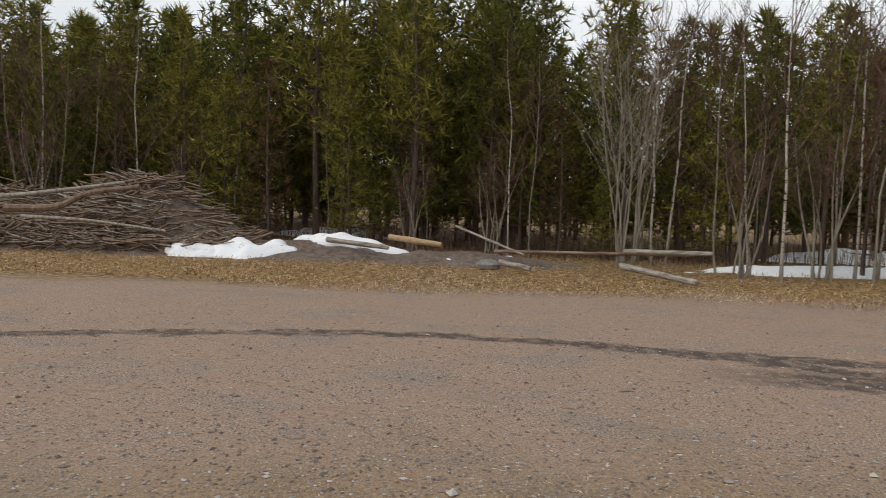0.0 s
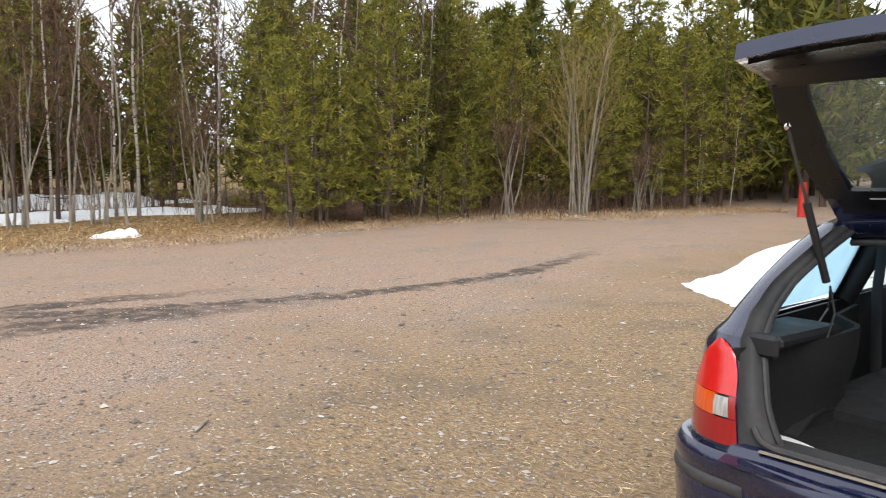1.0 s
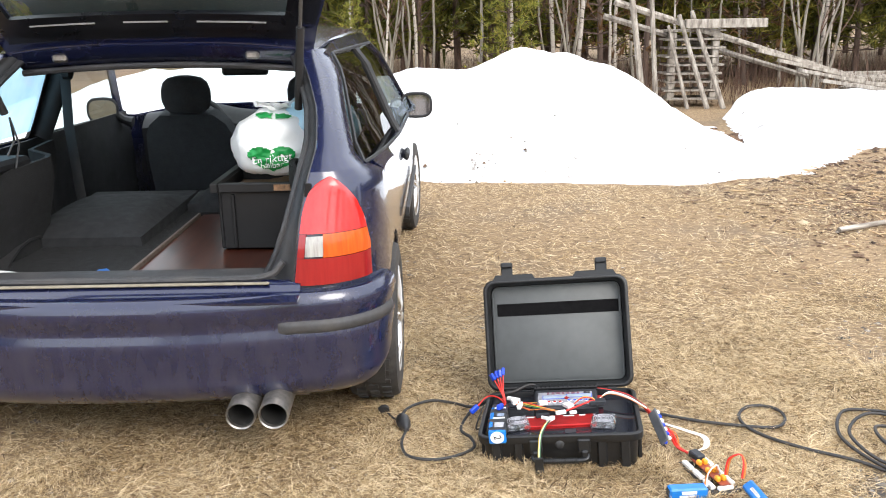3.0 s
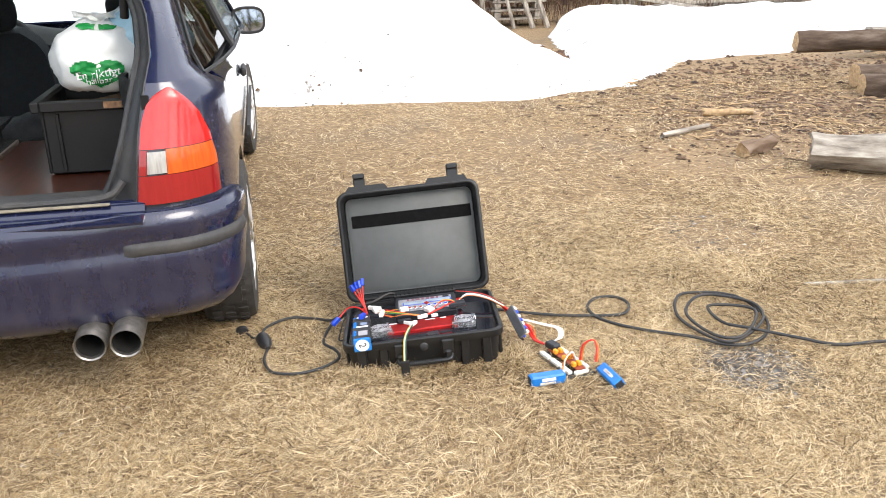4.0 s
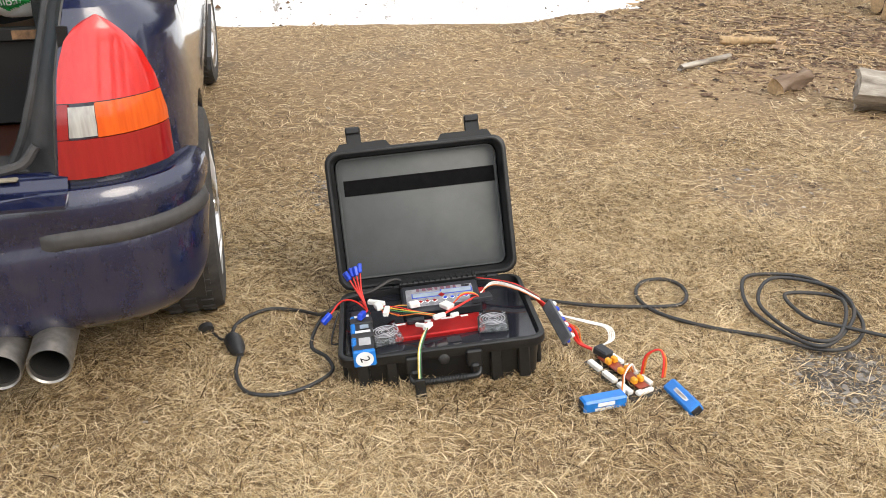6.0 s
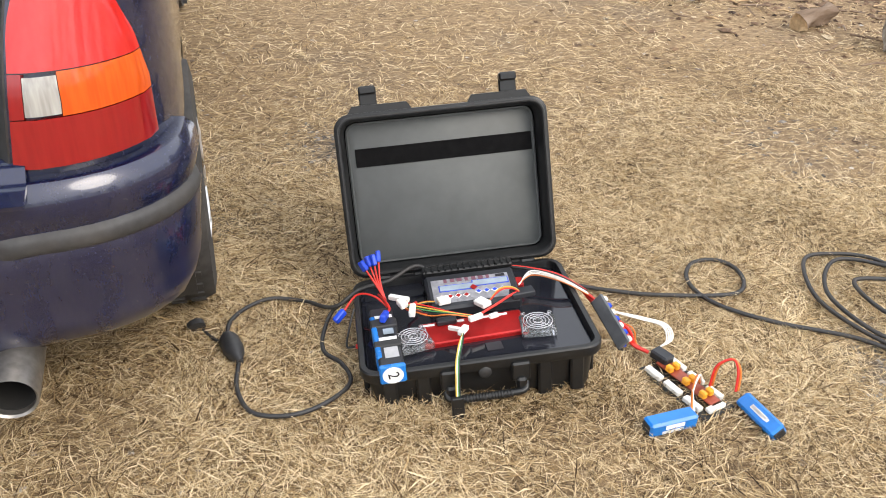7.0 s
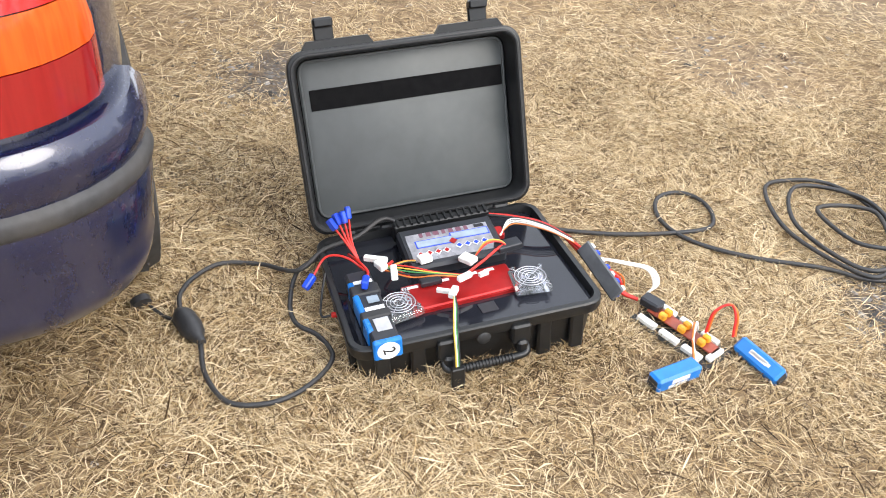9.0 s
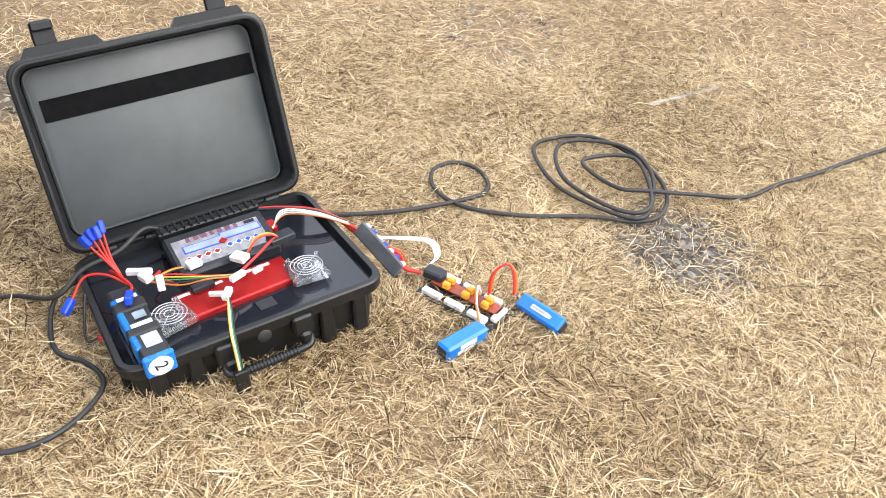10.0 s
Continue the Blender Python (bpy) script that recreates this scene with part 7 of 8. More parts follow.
# lid: local x along it from the hinge upwards, z towards its open side
LM = Matrix.Translation((D / 2 + 0.006, 0, H)) @ Matrix.Rotation(radians(-74.2), 4, "Y")
lid = new("lid")
lid.parent = case
lid.matrix_local = LM @ Matrix.Translation((D / 2, 0, 0)) @ Matrix.Rotation(radians(180), 4, "X")
tagged(lid, "raised black lid with a scuffed grey lining")
shell = tub([(D, W, 0.04, 0.0), (D, W, 0.04, 0.018), (D - 0.01, W - 0.01, 0.038, 0.026), (D - 0.035, W - 0.035, 0.035, 0.030), (D - 0.05, W - 0.05, 0.035, 0.066), (D - 0.065, W - 0.065, 0.03, 0.072)])
rim_in = tub([(D, W, 0.04, 0.0), (D - 0.008, W - 0.008, 0.038, -0.003), (D - 0.026, W - 0.026, 0.032, -0.003), (D - 0.036, W - 0.036, 0.03, 0.004), (D - 0.046, W - 0.046, 0.028, 0.050)])
shell.f = shell.f[:-2] + shell.f[-1:]
shell.m = shell.m[:len(shell.f)]
rim_in.f = rim_in.f[:-2]
rim_in.m = rim_in.m[:len(rim_in.f)]
part("lid_shell", shell, CASE, lid)
part("lid_rim", rim_in, CASE, lid)
part("gasket", G().tube([(x, y, -0.003) for x, y in rounded(D - 0.018, W - 0.018, 0.035) + rounded(D - 0.018, W - 0.018, 0.035)[:1]], 0.0035, 6, False), SEAL, lid)
part("lining", tub([(D - 0.05, W - 0.05, 0.028, 0.058), (D - 0.05, W - 0.05, 0.028, 0.048), (D - 0.056, W - 0.056, 0.026, 0.046)]), LIDPANEL, lid, "grey scuffed lid lining")
part("lining_lip", G().tube([(x, y, 0.047) for x, y in rounded(D - 0.054, W - 0.06, 0.022) + rounded(D - 0.054, W - 0.06, 0.022)[:1]], 0.003, 6, False), LIDPANEL, lid)
part("hook_tape", G().box((0.090, 0.005, 0.0445), (0.045, 0.44, 0.003), 0.0005), VELCRO, lid, "black strip of hook tape")
for y in (0.17, -0.17):
    lt = part("latch", G().box((D / 2 + 0.028, y, 0.020), (0.060, 0.042, 0.012), 0.003), CASE, lid, "black snap latch standing up")
    part("latch_tip", G().box((D / 2 + 0.052, y, 0.012), (0.020, 0.042, 0.022), 0.004), CASE, lt)
    part("latch_pin", G().tube([(D / 2 + 0.008, y - 0.026, 0.018), (D / 2 + 0.008, y + 0.026, 0.018)], 0.005, 8), CASE, lt)
for y0, y1 in ((0.065, 0.225), (-0.225, -0.065)):
    part("lid_flange", G().prism([(D / 2 - 0.004, y0), (D / 2 + 0.017, y0 + 0.014), (D / 2 + 0.017, y1 - 0.014), (D / 2 - 0.004, y1)], 0.003, 0.016), CASE, lid)

# deck with its equipment, each piece resting on it
deck = part("deck", tub([(D - 0.034, W - 0.034, 0.028, H - 0.028), (D - 0.034, W - 0.034, 0.028, H - 0.018)]), DECK, case, "dark glossy acrylic deck")
DZ = H - 0.018


def place(x, y, z, turn=0.0):
    return CM @ Matrix.Translation((x, y, z)) @ Matrix.Rotation(radians(turn), 4, "Z")


# charger: a slab with a printed foil front, tilted on its back edge
ch = thing("battery_charger", place(0.078, -0.02, DZ - 0.002, 0) @ Matrix.Rotation(radians(-9), 4, "Y"), "dark grey battery charger with a silver button panel", "charger")
part("body", G().box((0, 0, 0.018), (0.125, 0.215, 0.040), 0.006), GREYBOX, ch)
part("heat_sink", G().box((0.075, 0, 0.022), (0.022, 0.22, 0.046), 0.003), CASE, ch)
for k in range(14):
    part("fin", G().box((0.075, -0.1 + 0.0154 * k, 0.047), (0.022, 0.004, 0.006), 0.0), CASE, ch)
foil = part("front_foil", G().box((-0.004, 0.002, 0.0385), (0.085, 0.185, 0.002), 0.0005), FOIL, ch, "silver foil panel")
for y, x in ((0.035, 0.004), (-0.045, 0.012)):   # blue printed frames of the two displays
    part("display_frame", G().box((x, y, 0.0396), (0.023, 0.087, 0.0008), 0.0), BLUEPLUG, foil)
part("display_window", G().box((0.004, 0.035, 0.0404), (0.018, 0.082, 0.001), 0.0), LCD, foil)
part("display_window", G().box((0.012, -0.045, 0.0404), (0.018, 0.082, 0.001), 0.0), LCD, foil)
for k in range(7):   # unreadable title in dark red strokes
    part("title_bar", G().box((0.031, 0.06 - 0.017 * k, 0.0398), (0.012, 0.008 + 0.002 * (k % 3), 0.001), 0.0), TITLE, foil)
part("title_bar", G().box((0.031, -0.072, 0.0398), (0.009, 0.022, 0.001), 0.0), INK, foil)
for k in range(4):
    for y0, m in ((0.075, RED), (-0.012, BLUEPLUG)):
        part("button", G().box((-0.027 if y0 > 0 else -0.020, y0 - 0.019 * k, 0.0405), (0.012, 0.012, 0.0015), 0.0, Matrix.Rotation(radians(45), 4, "Z")), PAPER, foil)
        part("button", G().box((-0.027 if y0 > 0 else -0.020, y0 - 0.019 * k, 0.0415), (0.0085, 0.0085, 0.0015), 0.0, Matrix.Rotation(radians(45), 4, "Z")), m, foil)
part("button", G().box((-0.003, -0.003, 0.0408), (0.013, 0.013, 0.002), 0.0, Matrix.Rotation(radians(45), 4, "Z")), RED, foil)
part("foot", G().box((-0.05, 0.08, -0.006), (0.012, 0.02, 0.014), 0.0), CASE, ch)
part("foot", G().box((-0.05, -0.08, -0.006), (0.012, 0.02, 0.014), 0.0), CASE, ch)
part("socket", G().box((0.015, -0.115, 0.02), (0.03, 0.02, 0.018), 0.003), RED, ch)

# red power supply set into the deck
ps = thing("power_supply", place(-0.055, 0.0, DZ - 0.018, 3), "red anodised power supply with white lettering marks", "power supply")
part("body", G().box((0, 0, 0.014), (0.085, 0.235, 0.028), 0.003), RED, ps)
part("front_face", G().box((-0.0455, 0.0, 0.014), (0.002, 0.225, 0.022), 0.0), RED, ps)
for y, l in ((0.10, 0.035), (0.03, 0.03), (-0.03, 0.035), (-0.075, 0.02)):
    part("print_bar", G().box((0.03, y, 0.0288), (0.008, l, 0.0008), 0.0), PAPER, ps)
part("terminal_block", G().box((0.03, 0.055, 0.034), (0.02, 0.045, 0.012), 0.002), GREYBOX, ps)
me = text_mesh("6", 0.032, 0.0003)
me.materials.clear()
me.materials.append(PAPER)
o = new("lettering", me)
o.parent = ps
o.matrix_local = Matrix.Translation((0.0, 0.115, 0.0287)) @ Matrix.Rotation(radians(-90), 4, "Z")
part("cut_out", G().box((-0.075, -0.03, 0.0192), (0.03, 0.035, 0.002), 0.0, Matrix.Identity(4)), INK, ps)


def fan(x, y, turn):
    """A clear fan guard over its hole: round wire rings on an acrylic frame."""
    f = thing("fan_guard", place(x, y, DZ + 0.001, turn) @ Matrix.Scale(1.25, 4), "clear acrylic fan housing with a pale wire ring guard", "fan", "fans of the power supply")
    part("frame", G().box((0, 0, 0.008), (0.062, 0.062, 0.014), 0.004), ACRYLIC, f)
    for r in (0.008, 0.014, 0.020, 0.026):
        part("ring", G().tube([(r * math.cos(t), r * math.sin(t), 0.0185) for t in np.linspace(0, 2 * math.pi, 25)], 0.0008, 4, False), RINGGREY, f)
    for k in range(4):
        a = math.pi / 4 + k * math.pi / 2
        part("spoke", G().tube([(0.005 * math.cos(a), 0.005 * math.sin(a), 0.0185), (0.040 * math.cos(a), 0.040 * math.sin(a), 0.017)], 0.0006, 4), RINGGREY, f)
        part("screw", G().lathe([(0.0035, 0.013), (0.0035, 0.021), (0.002, 0.022)], 8, Matrix.Translation((0.033 * math.cos(a), 0.033 * math.sin(a), 0))), ACRYLIC, f)
    part("hub", G().lathe([(0.006, 0.004), (0.006, 0.012)], 10), GREYBOX, f)
    for k in range(7):
        a = k * 0.9
        part("blade", G().sheet(lambda s, t: Vector(((0.007 + 0.018 * s) * math.cos(a + 0.5 * t), (0.007 + 0.018 * s) * math.sin(a + 0.5 * t), 0.006 + 0.006 * t)), 2, 2, 0.001), ACRYLIC, f)


fan(-0.085, 0.138, 12)
fan(-0.085, -0.140, -6)

# big pack strapped at the left of the deck
lp = thing("battery_pack", place(-0.098, 0.196, DZ + 0.002, 2) @ Matrix.Diagonal((1.08, 1.12, 1.0, 1.0)), "long blue and black battery pack with a numbered white disc", "battery")
part("cell_block", G().box((0, 0, 0.022), (0.215, 0.046, 0.040), 0.004), GREYBOX, lp)
part("end_wrap", G().box((-0.104, 0, 0.022), (0.012, 0.049, 0.043), 0.003), BLUEWRAP, lp)
part("side_wrap", G().box((0.0, 0.0195, 0.0235), (0.15, 0.012, 0.041), 0.003), BLUEWRAP, lp)
part("strap", G().box((0.045, 0, 0.0235), (0.03, 0.052, 0.044), 0.003), SEAL, lp)
part("strap", G().box((-0.03, 0, 0.0235), (0.022, 0.052, 0.044), 0.003), SEAL, lp)
part("sticker", G().box((-0.062, -0.004, 0.0432), (0.035, 0.026, 0.001), 0.0), GREYLABEL, lp)
part("print_bar", G().box((-0.018, -0.002, 0.0468), (0.010, 0.034, 0.001), 0.0), PAPER, lp)
part("print_bar", G().box((0.068, -0.002, 0.0436), (0.010, 0.034, 0.001), 0.0), PAPER, lp)
part("print_bar", G().box((0.010, -0.006, 0.0448), (0.020, 0.020, 0.001), 0.0), LCD, lp)
disc = part("number_disc", G().lathe([(0.0195, -0.0005), (0.0195, 0.0005)], 24, Matrix.Translation((-0.1108, 0, 0.022)) @ Matrix.Rotation(radians(90), 4, "Y")), PAPER, lp, "white disc with a hand-drawn 2")
me = text_mesh("2", 0.030, 0.0003)
me.materials.clear()
me.materials.append(INK)
o = new("lettering", me)
o.parent = disc
o.matrix_local = Matrix.Translation((-0.1118, 0, 0.022)) @ Matrix.Rotation(radians(-90), 4, "Z") @ Matrix.Rotation(radians(90), 4, "X") @ Matrix.Rotation(radians(-80), 4, "Z")


def P(x, y, z):
    """From the case's own axes to the world."""
    return CM @ Vector((x, y, z))


def wire(name, pts, r, mat, label, n=8, seg=7, ends=None):
    """A lead through world points, with its plug, if any, as a part."""
    t = thing(name, Vector(pts[0]), label, "wire")
    off = Vector(pts[0])
    part("lead", G().tube([p - off for p in smooth_path(pts, n)], r, seg), mat, t, smooth=60)
    if ends:
        size, m, turn = ends
        d = (Vector(pts[-1]) - Vector(pts[-2])).normalized()
        q = d.to_track_quat("X", "Z").to_matrix().to_4x4()
        part("plug", G().box(Vector(pts[-1]) - off + d * size[0] * 0.4, size, min(size) * 0.2, q), m, t)
    return t


# fan of red leads with blue plugs rising at the back left corner
for k, (dy, dx) in enumerate(((0.050, 0.02), (0.036, 0.045), (0.022, 0.03), (0.008, 0.05))):
    wire("charge_lead", [P(0.06, 0.185, DZ + 0.035), P(0.085, 0.19 + dy * 0.3, DZ + 0.07), P(0.095 + dx * 0.3, 0.185 + dy * 0.75, DZ + 0.100 + 0.005 * k)], 0.0024, REDWIRE, "red charging lead with a blue plug", ends=((0.026, 0.011, 0.016), BLUEPLUG, 0))
wire("charge_lead", [P(0.02, 0.175, DZ + 0.03), P(0.06, 0.21, DZ + 0.05), P(0.085, 0.25, DZ + 0.045), P(0.06, 0.285, DZ + 0.02)], 0.0026, REDWIRE, "red charging lead hanging over the case's side", ends=((0.034, 0.014, 0.018), BLUEPLUG, 0))
wire("charge_lead", [P(0.10, 0.20, DZ + 0.03), P(0.05, 0.19, DZ + 0.045), P(-0.0, 0.18, DZ + 0.05), P(-0.03, 0.19, DZ + 0.055)], 0.003, REDWIRE, "red lead running to the long battery", ends=((0.034, 0.014, 0.018), BLUEPLUG, 0))
wire("charge_lead", [P(0.05, 0.26, DZ + 0.03), P(0.02, 0.275, DZ + 0.0), P(-0.01, 0.285, DZ - 0.03), P(-0.015, 0.262, DZ - 0.03)], 0.0025, BLACKWIRE, "thin black lead looping outside the case", ends=((0.03, 0.01, 0.01), REDWIRE, 0))
# balance leads crossing the deck
for k, m in enumerate((REDWIRE, YELLOWWIRE, GREENWIRE, BLACKWIRE, ORANGEWIRE)):
    o = 0.004 * k
    wire("balance_lead", [P(0.02 - o, 0.155, DZ + 0.05), P(-0.015 - o, 0.10, DZ + 0.055 - o), P(-0.045 - o * 0.8, 0.05, DZ + 0.05), P(-0.06 - o * 0.5, -0.0, DZ + 0.042)], 0.0016, m, "thin coloured balance lead across the power supply")
for k, m in enumerate((YELLOWWIRE, ORANGEWIRE, REDWIRE)):
    o = 0.004 * k
    wire("balance_lead", [P(-0.01, -0.045, DZ + 0.042), P(0.01 - o, -0.075, DZ + 0.06), P(0.012 - o, -0.105, DZ + 0.058), P(0.0 - o, -0.125, DZ + 0.045)], 0.0016, m, "thin coloured balance lead to a grey connector")
for k, m in enumerate((ORANGEWIRE, YELLOWWIRE, BLACKWIRE)):
    o = 0.003 * k
    wire("balance_lead", [P(0.02 - o, 0.14, DZ + 0.035), P(0.025 - o, 0.10, DZ + 0.04), P(0.018 - o, 0.075, DZ + 0.042)], 0.0018, m, "thin coloured balance lead by the charger")
wire("charge_lead", [P(-0.055, -0.01, DZ + 0.036), P(-0.03, -0.06, DZ + 0.045), P(0.0, -0.11, DZ + 0.05), P(0.02, -0.15, DZ + 0.03)], 0.003, REDWIRE, "red lead across the power supply")
wire("charge_lead", [P(0.06, 0.115, DZ + 0.02), P(0.03, 0.14, DZ + 0.025), P(0.01, 0.12, DZ + 0.03), P(-0.02, 0.10, DZ + 0.034)], 0.0035, REDWIRE, "thick red lead beside the charger")
for k, m in enumerate((YELLOWWIRE, WHITEWIRE, GREENWIRE, BLACKWIRE)):
    o = 0.0026 * k
    wire("balance_lead", [P(-0.10, 0.028, DZ + 0.03), P(-0.15, 0.045 - o, DZ + 0.035), P(-0.198, 0.06 - o, DZ + 0.022), P(-0.226, 0.066 - o, DZ - 0.012), P(-0.236, 0.068 - o, DZ - 0.04)], 0.0015, m, "thin coloured lead hanging over the case's front")


def plugblock(x, y, z, size, turn, mat, label, name="connector"):
    single(name, G().box((0, 0, 0), size, min(size) * 0.15), mat, label, "connector", place(x, y, z, turn))


plugblock(-0.238, 0.066, DZ - 0.066, (0.013, 0.026, 0.058), 0, CASE, "flat black adapter hanging at the case's front", "adapter")
for x, y, z, t, s in ((0.035, 0.155, DZ + 0.052, 60, (0.05, 0.012, 0.012)), (0.01, 0.15, DZ + 0.052, 20, (0.03, 0.018, 0.014)), (-0.02, 0.13, DZ + 0.05, -10, (0.04, 0.014, 0.014)), (0.018, 0.055, DZ + 0.042, 10, (0.024, 0.028, 0.012)), (-0.012, -0.03, DZ + 0.042, 35, (0.034, 0.026, 0.012)), (-0.066, -0.005, DZ + 0.04, -70, (0.034, 0.012, 0.012)), (-0.068, -0.045, DZ + 0.04, -75, (0.022, 0.010, 0.010)), (-0.095, 0.028, DZ + 0.03, -35, (0.032, 0.014, 0.012)), (-0.085, 0.045, DZ + 0.03, 60, (0.03, 0.008, 0.010))):
    plugblock(x, y, z, s, t, WHITEPLUG, "white nylon plug lying among the leads", "connector")
plugblock(0.005, -0.125, DZ + 0.045, (0.03, 0.055, 0.014), 6, GREYBOX, "grey plastic cell checker on the power supply", "cell_checker")

# leads that leave at the back right to the balance board
for k, (m, r) in enumerate(((REDWIRE, 0.0032), (BLACKWIRE, 0.0032), (WHITEWIRE, 0.0015), (WHITEWIRE, 0.0015), (WHITEWIRE, 0.0015), (ORANGEWIRE, 0.0014))):
    o = 0.007 * k
    start = P(0.15 - o * 0.5, -0.11, DZ + 0.04) if k < 2 else P(0.06 + o * 0.3, -0.13, DZ + 0.03)
    wire("output_lead", [start, P(0.12 - o, -0.17, DZ + 0.04), P(0.08 - o, -0.23, DZ + 0.035), P(0.035 - o * 0.6, -0.285, DZ + 0.01)], r, m, "lead running from the charger over the case's rim")
bx_ = Vector((0.13, 0.012, 0.040)).normalized()
bz_ = (Vector((0.0, -0.5, 0.86)) - bx_ * bx_.dot(Vector((0.0, -0.5, 0.86)))).normalized()
by_ = bz_.cross(bx_)
BM = Matrix((bx_, by_, bz_)).transposed().to_4x4()
BM.translation = Vector((3.075, -0.788, 0.102))
bb = thing("balance_board", BM, "dark grey balance board with blue sockets leaning on the case", "circuit board")
part("plate", G().box((0, 0, 0), (0.140, 0.008, 0.036), 0.003), BOARDGREY, bb)
part("edge_frame", G().box((0, -0.006, -0.016), (0.140, 0.018, 0.004), 0.001), CASE, bb)
for k in range(7):
    part("socket", G().box((0.058 - 0.0195 * k, -0.010, 0.013), (0.012, 0.013, 0.010), 0.002), BLUEPLUG if k % 2 else WHITEPLUG, bb)
    part("socket", G().box((0.054 - 0.0195 * k, -0.009, -0.005), (0.009, 0.011, 0.009), 0.002), WHITEPLUG if k % 2 else BLUEPLUG, bb)
# red-black pair and white bundle on to the parallel board
bx, by = 2.945, -0.905
for k, (m, r) in enumerate(((REDWIRE, 0.0042), (REDWIRE, 0.0042), (ORANGEWIRE, 0.002))):
    o = 0.010 * k
    wire("power_lead", [P(0.06, -0.27, DZ + 0.012), P(0.0, -0.315, 0.085 - o), P(-0.06, -0.345 - o, 0.06), Vector((3.055, -0.845 - o * 0.5, 0.04)), Vector((3.03, -0.875, 0.03))], r, m, "red power lead from the case to the parallel board")
for k in range(4):
    o = 0.005 * k
    wire("balance_lead", [P(0.02, -0.31, 0.07), Vector((3.12, -0.89 - o, 0.06)), Vector((3.085, -0.935 - o, 0.055)), Vector((3.05, -0.93 - o, 0.04)), Vector((3.04, -0.905, 0.03))], 0.002, WHITEWIRE, "white balance lead curling to the parallel board")

PB = Matrix.Translation((2.916, -0.908, 0.016)) @ Matrix.Rotation(radians(15.5), 4, "Z") @ Matrix.Diagonal((0.86, 1.0, 1.0, 1.0))
pb = thing("parallel_board", PB, "parallel charging board with yellow sockets lying in the grass", "circuit board")
part("plate", G().box((0, 0, -0.004), (0.235, 0.095, 0.008), 0.003), CASE, pb)
part("upper_plate", G().box((0.0, -0.006, 0.010), (0.20, 0.032, 0.004), 0.001), CIRCUIT, pb)
for k in range(3):
    for y in (-0.014, 0.006):
        part("yellow_socket", G().box((0.055 - 0.058 * k, y, 0.019), (0.020, 0.014, 0.016), 0.003), YELLOWPLUG, pb)
    part("balance_socket", G().box((0.075 - 0.068 * k, 0.034, 0.005), (0.055, 0.016, 0.012), 0.002), WHITEPLUG, pb)
    part("balance_socket", G().box((0.070 - 0.064 * k, -0.036, 0.005), (0.050, 0.014, 0.012), 0.002), WHITEPLUG, pb)
part("end_socket", G().box((-0.10, 0.0, 0.006), (0.018, 0.05, 0.012), 0.003), WHITEPLUG, pb)
single("adapter", G().box((0, 0, 0), (0.055, 0.032, 0.022), 0.004), GREYBOX, "dark grey plug at the head of the parallel board", "connector", PB @ Matrix.Translation((0.105, -0.012, 0.018)) @ Matrix.Rotation(radians(6), 4, "Z"))


def pack(x, y, turn, label, tilt=0):
    b = thing("small_battery", Matrix.Translation((x, y, 0.024)) @ Matrix.Rotation(radians(turn), 4, "Z") @ Matrix.Rotation(radians(tilt), 4, "X"), label, "battery", "small batteries")
    part("wrap", G().box((0, 0, 0), (0.115, 0.036, 0.034), 0.005), BLUEWRAP, b)
    part("end_cap", G().box((0.0575, 0, 0), (0.004, 0.026, 0.024), 0.002), GREYBOX, b)
    for k, (dx, w, h) in enumerate(((0.0, 0.045, 0.010), (0.004, 0.050, 0.007))):
        part("label_strip", G().box((dx, 0.0185 if tilt == 0 else 0.0, 0.005 - 0.012 * k if tilt == 0 else 0.0178), (w, 0.001, h) if tilt == 0 else (w, h, 0.001), 0.0), PAPER, b)
    return b


pack(2.815, -0.812, 93, "small blue battery pack lying on the grass")
pack(2.782, -1.008, 186, "small blue battery pack tilted on the grass", 35)
for k, m in enumerate((REDWIRE, BLACKWIRE)):
    o = 0.006 * k
    wire("battery_lead", [Vector((2.885, -0.945 - o, 0.035)), Vector((2.89, -0.955 - o, 0.085)), Vector((2.88, -0.985, 0.105)), Vector((2.862, -0.99 - o, 0.085)), Vector((2.845, -0.982 - o, 0.045))], 0.0028, REDWIRE if k == 0 else ORANGEWIRE, "looped lead from the board to a small battery")
    wire("battery_lead", [Vector((2.90, -0.93 - o, 0.035)), Vector((2.895, -0.915 - o, 0.062)), Vector((2.86, -0.885, 0.055)), Vector((2.822, -0.864 - o, 0.034))], 0.0028, ORANGEWIRE if k == 0 else WHITEWIRE, "short lead from the board to a small battery")

# ---- mains cable ----
z = 0.024
left = [P(0.17, 0.05, DZ + 0.02), P(0.19, 0.10, DZ + 0.045), P(0.16, 0.17, DZ + 0.03), P(0.15, 0.245, DZ + 0.02), (3.35, -0.20, 0.05), (3.43, -0.14, z), (3.46, -0.06, z), (3.43, 0.005, z), (3.385, 0.042, z), (3.335, 0.052, 0.024)]
mc = wire("mains_cable", left, 0.0052, CABLE, "black mains cable from the case to its coupling", 8, 8)
cp = thing("cable_coupling", Matrix.Translation((3.285, 0.045, 0.026)) @ Matrix.Rotation(radians(12), 4, "Z"), "black rubber mains coupling lying in the grass", "connector")
part("body", G().lathe([(0.008, -0.062), (0.012, -0.045), (0.020, -0.03), (0.024, -0.01), (0.024, 0.022), (0.020, 0.034), (0.010, 0.05)], 16, Matrix.Rotation(radians(90), 4, "Y")), CABLE, cp)
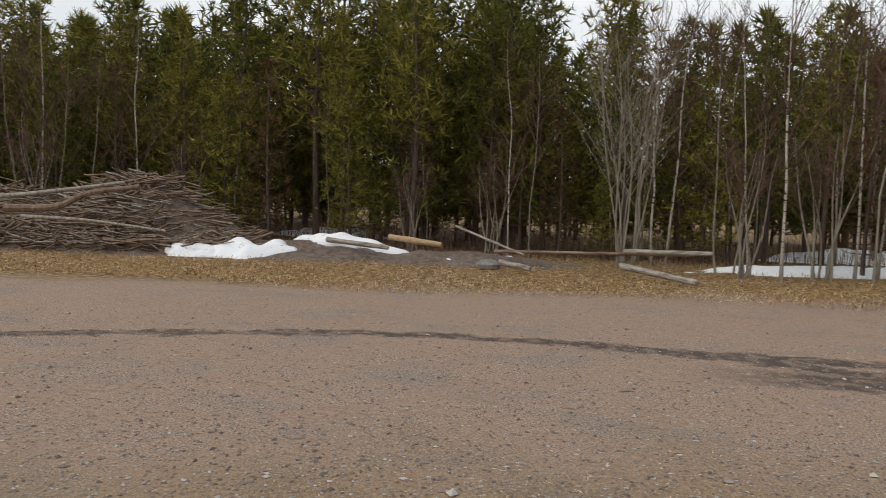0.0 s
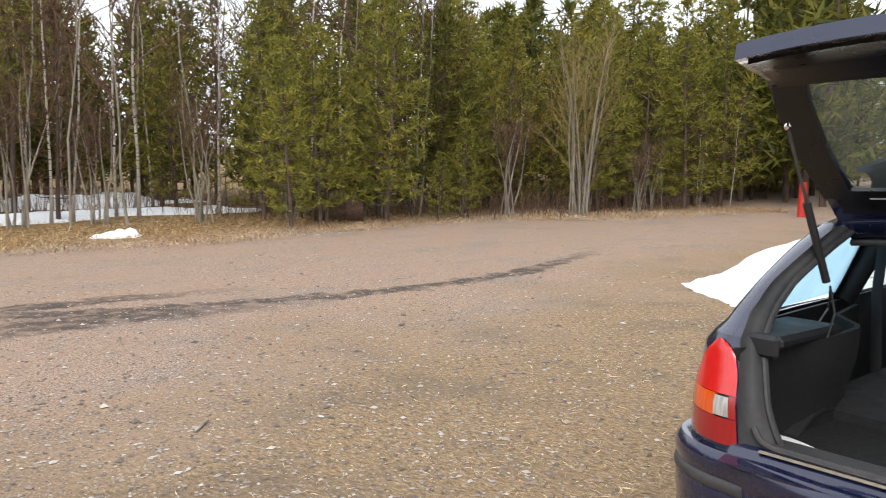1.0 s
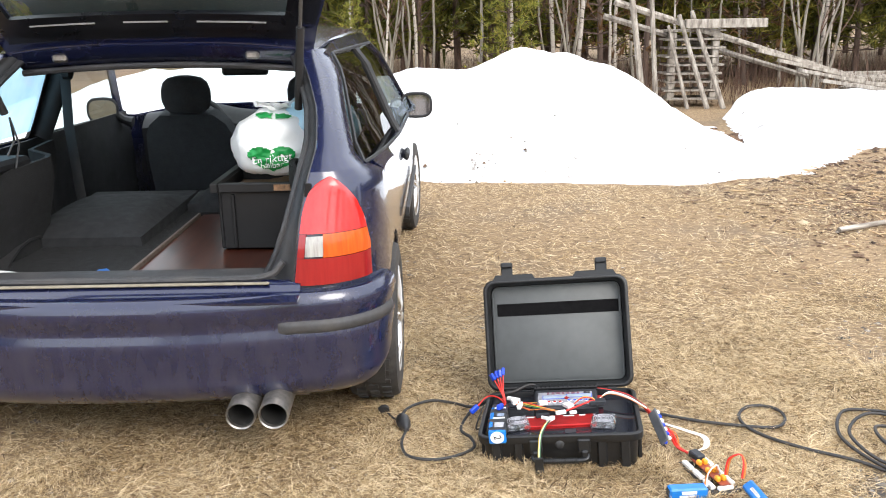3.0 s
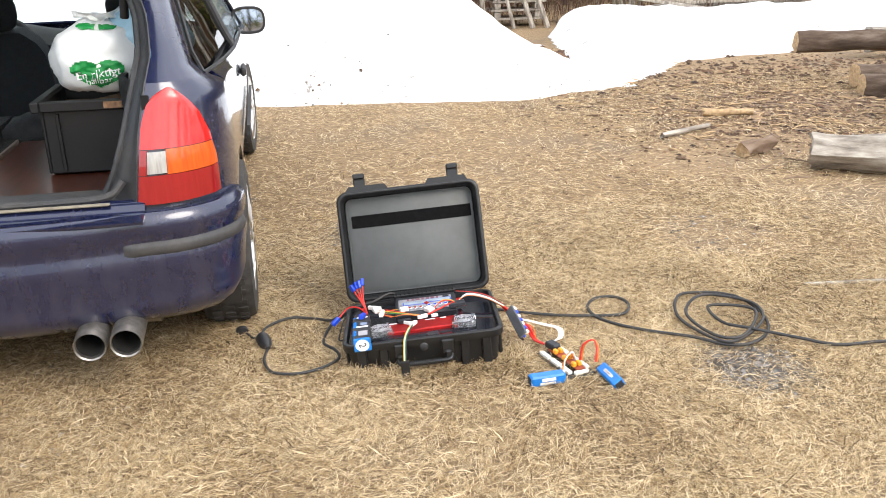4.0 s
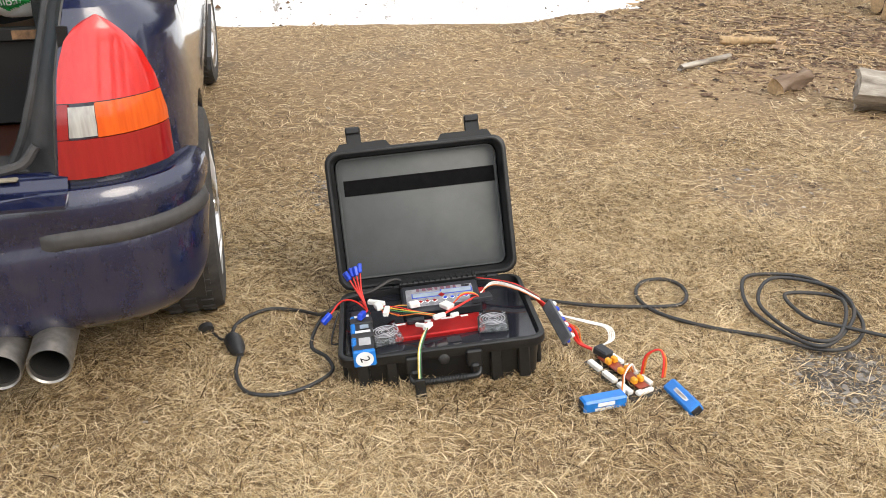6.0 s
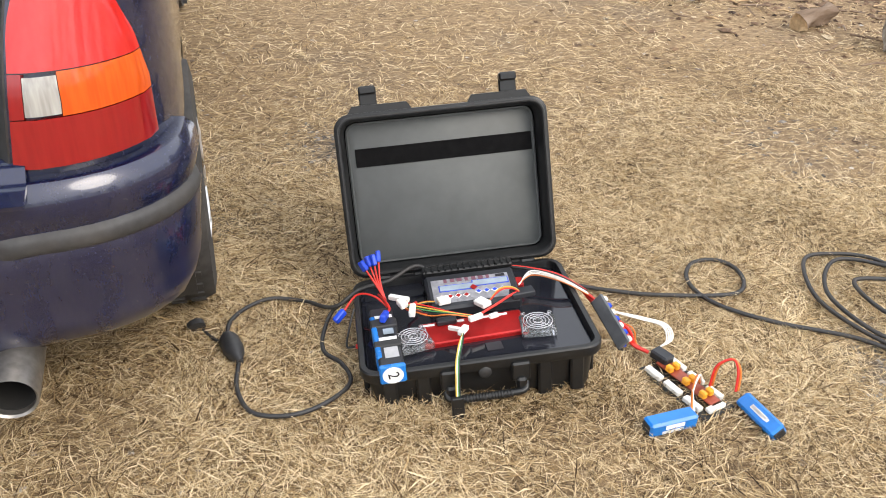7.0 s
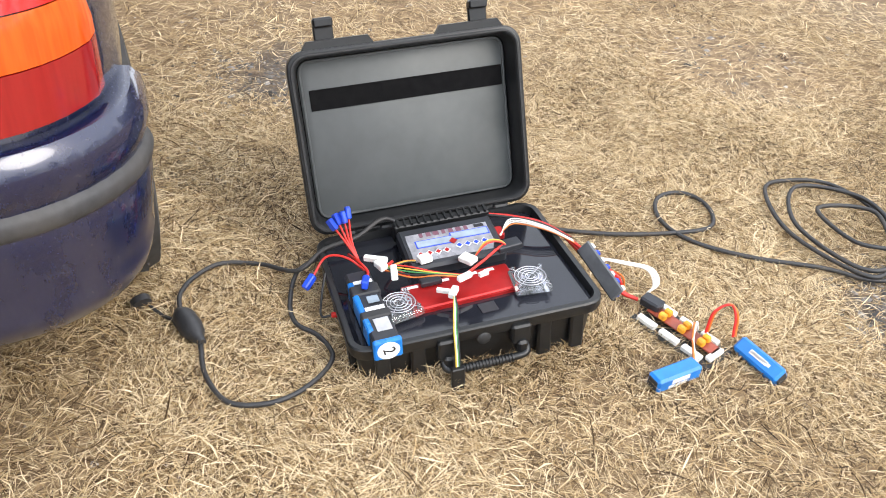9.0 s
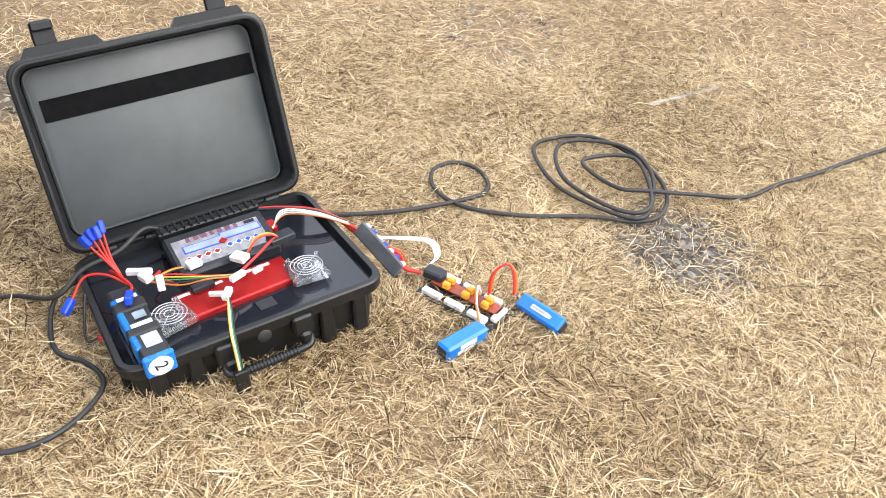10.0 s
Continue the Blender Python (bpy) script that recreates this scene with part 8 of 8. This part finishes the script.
part("cap", G().lathe([(0.006, -0.006), (0.021, -0.004), (0.021, 0.010), (0.014, 0.014)], 16, Matrix.Translation((0.115, 0.052, -0.004)) @ Matrix.Rotation(radians(70), 4, "Y")), CABLE, cp)
part("cap_strap", G().tube(smooth_path([(0.03, 0.02, 0.0), (0.06, 0.03, -0.006), (0.10, 0.04, -0.006)], 5), 0.004, 6), CABLE, cp)
wire("mains_cable", [(3.225, 0.036, 0.022), (3.14, 0.046, z), (3.06, 0.025, z), (3.03, -0.035, z), (3.035, -0.10, z), (3.07, -0.165, z), (3.11, -0.195, z), (3.17, -0.185, z), (3.22, -0.155, z), (3.29, -0.165, z), (3.36, -0.205, 0.04), P(0.15, 0.243, 0.11)], 0.0050, CABLE, "black mains cable looping in the grass", 8, 8)
# runs and turns of the long cable on the grass, each turn lying on the one before
RUN = [(3.40, -0.72), (3.294, -0.903), (3.24, -1.035), (3.203, -1.205), (3.243, -1.268), (3.316, -1.285), (3.364, -1.25), (3.361, -1.182), (3.302, -1.132), (3.226, -1.124), (3.149, -1.16), (3.062, -1.253), (2.974, -1.387), (2.903, -1.458)]
TURNS = [(2.882, -1.537), (2.929, -1.629), (3.017, -1.691), (3.151, -1.717), (3.257, -1.69), (3.305, -1.596), (3.294, -1.489), (3.118, -1.403), (2.933, -1.438), (2.899, -1.51), (3.025, -1.677), (3.168, -1.712), (3.266, -1.573), (3.13, -1.437), (2.94, -1.446), (2.916, -1.541), (3.091, -1.683), (3.159, -1.542), (3.019, -1.516)]
TAIL = [(2.953, -1.587), (2.875, -1.706), (2.81, -1.821), (2.798, -1.969), (2.772, -2.104), (2.729, -2.446), (2.60, -3.0), (2.3, -3.8), (1.8, -5.2)]
path = [(x, y, z) for x, y in RUN] + [(x, y, z + 0.0012 * k) for k, (x, y) in enumerate(TURNS)] + [(x, y, z + 0.02 * max(0, 1 - k / 2)) for k, (x, y) in enumerate(TAIL)]
wire("extension_cable", path, 0.0056, CABLE, "long black extension cable coiled on the dry grass", 7, 8)
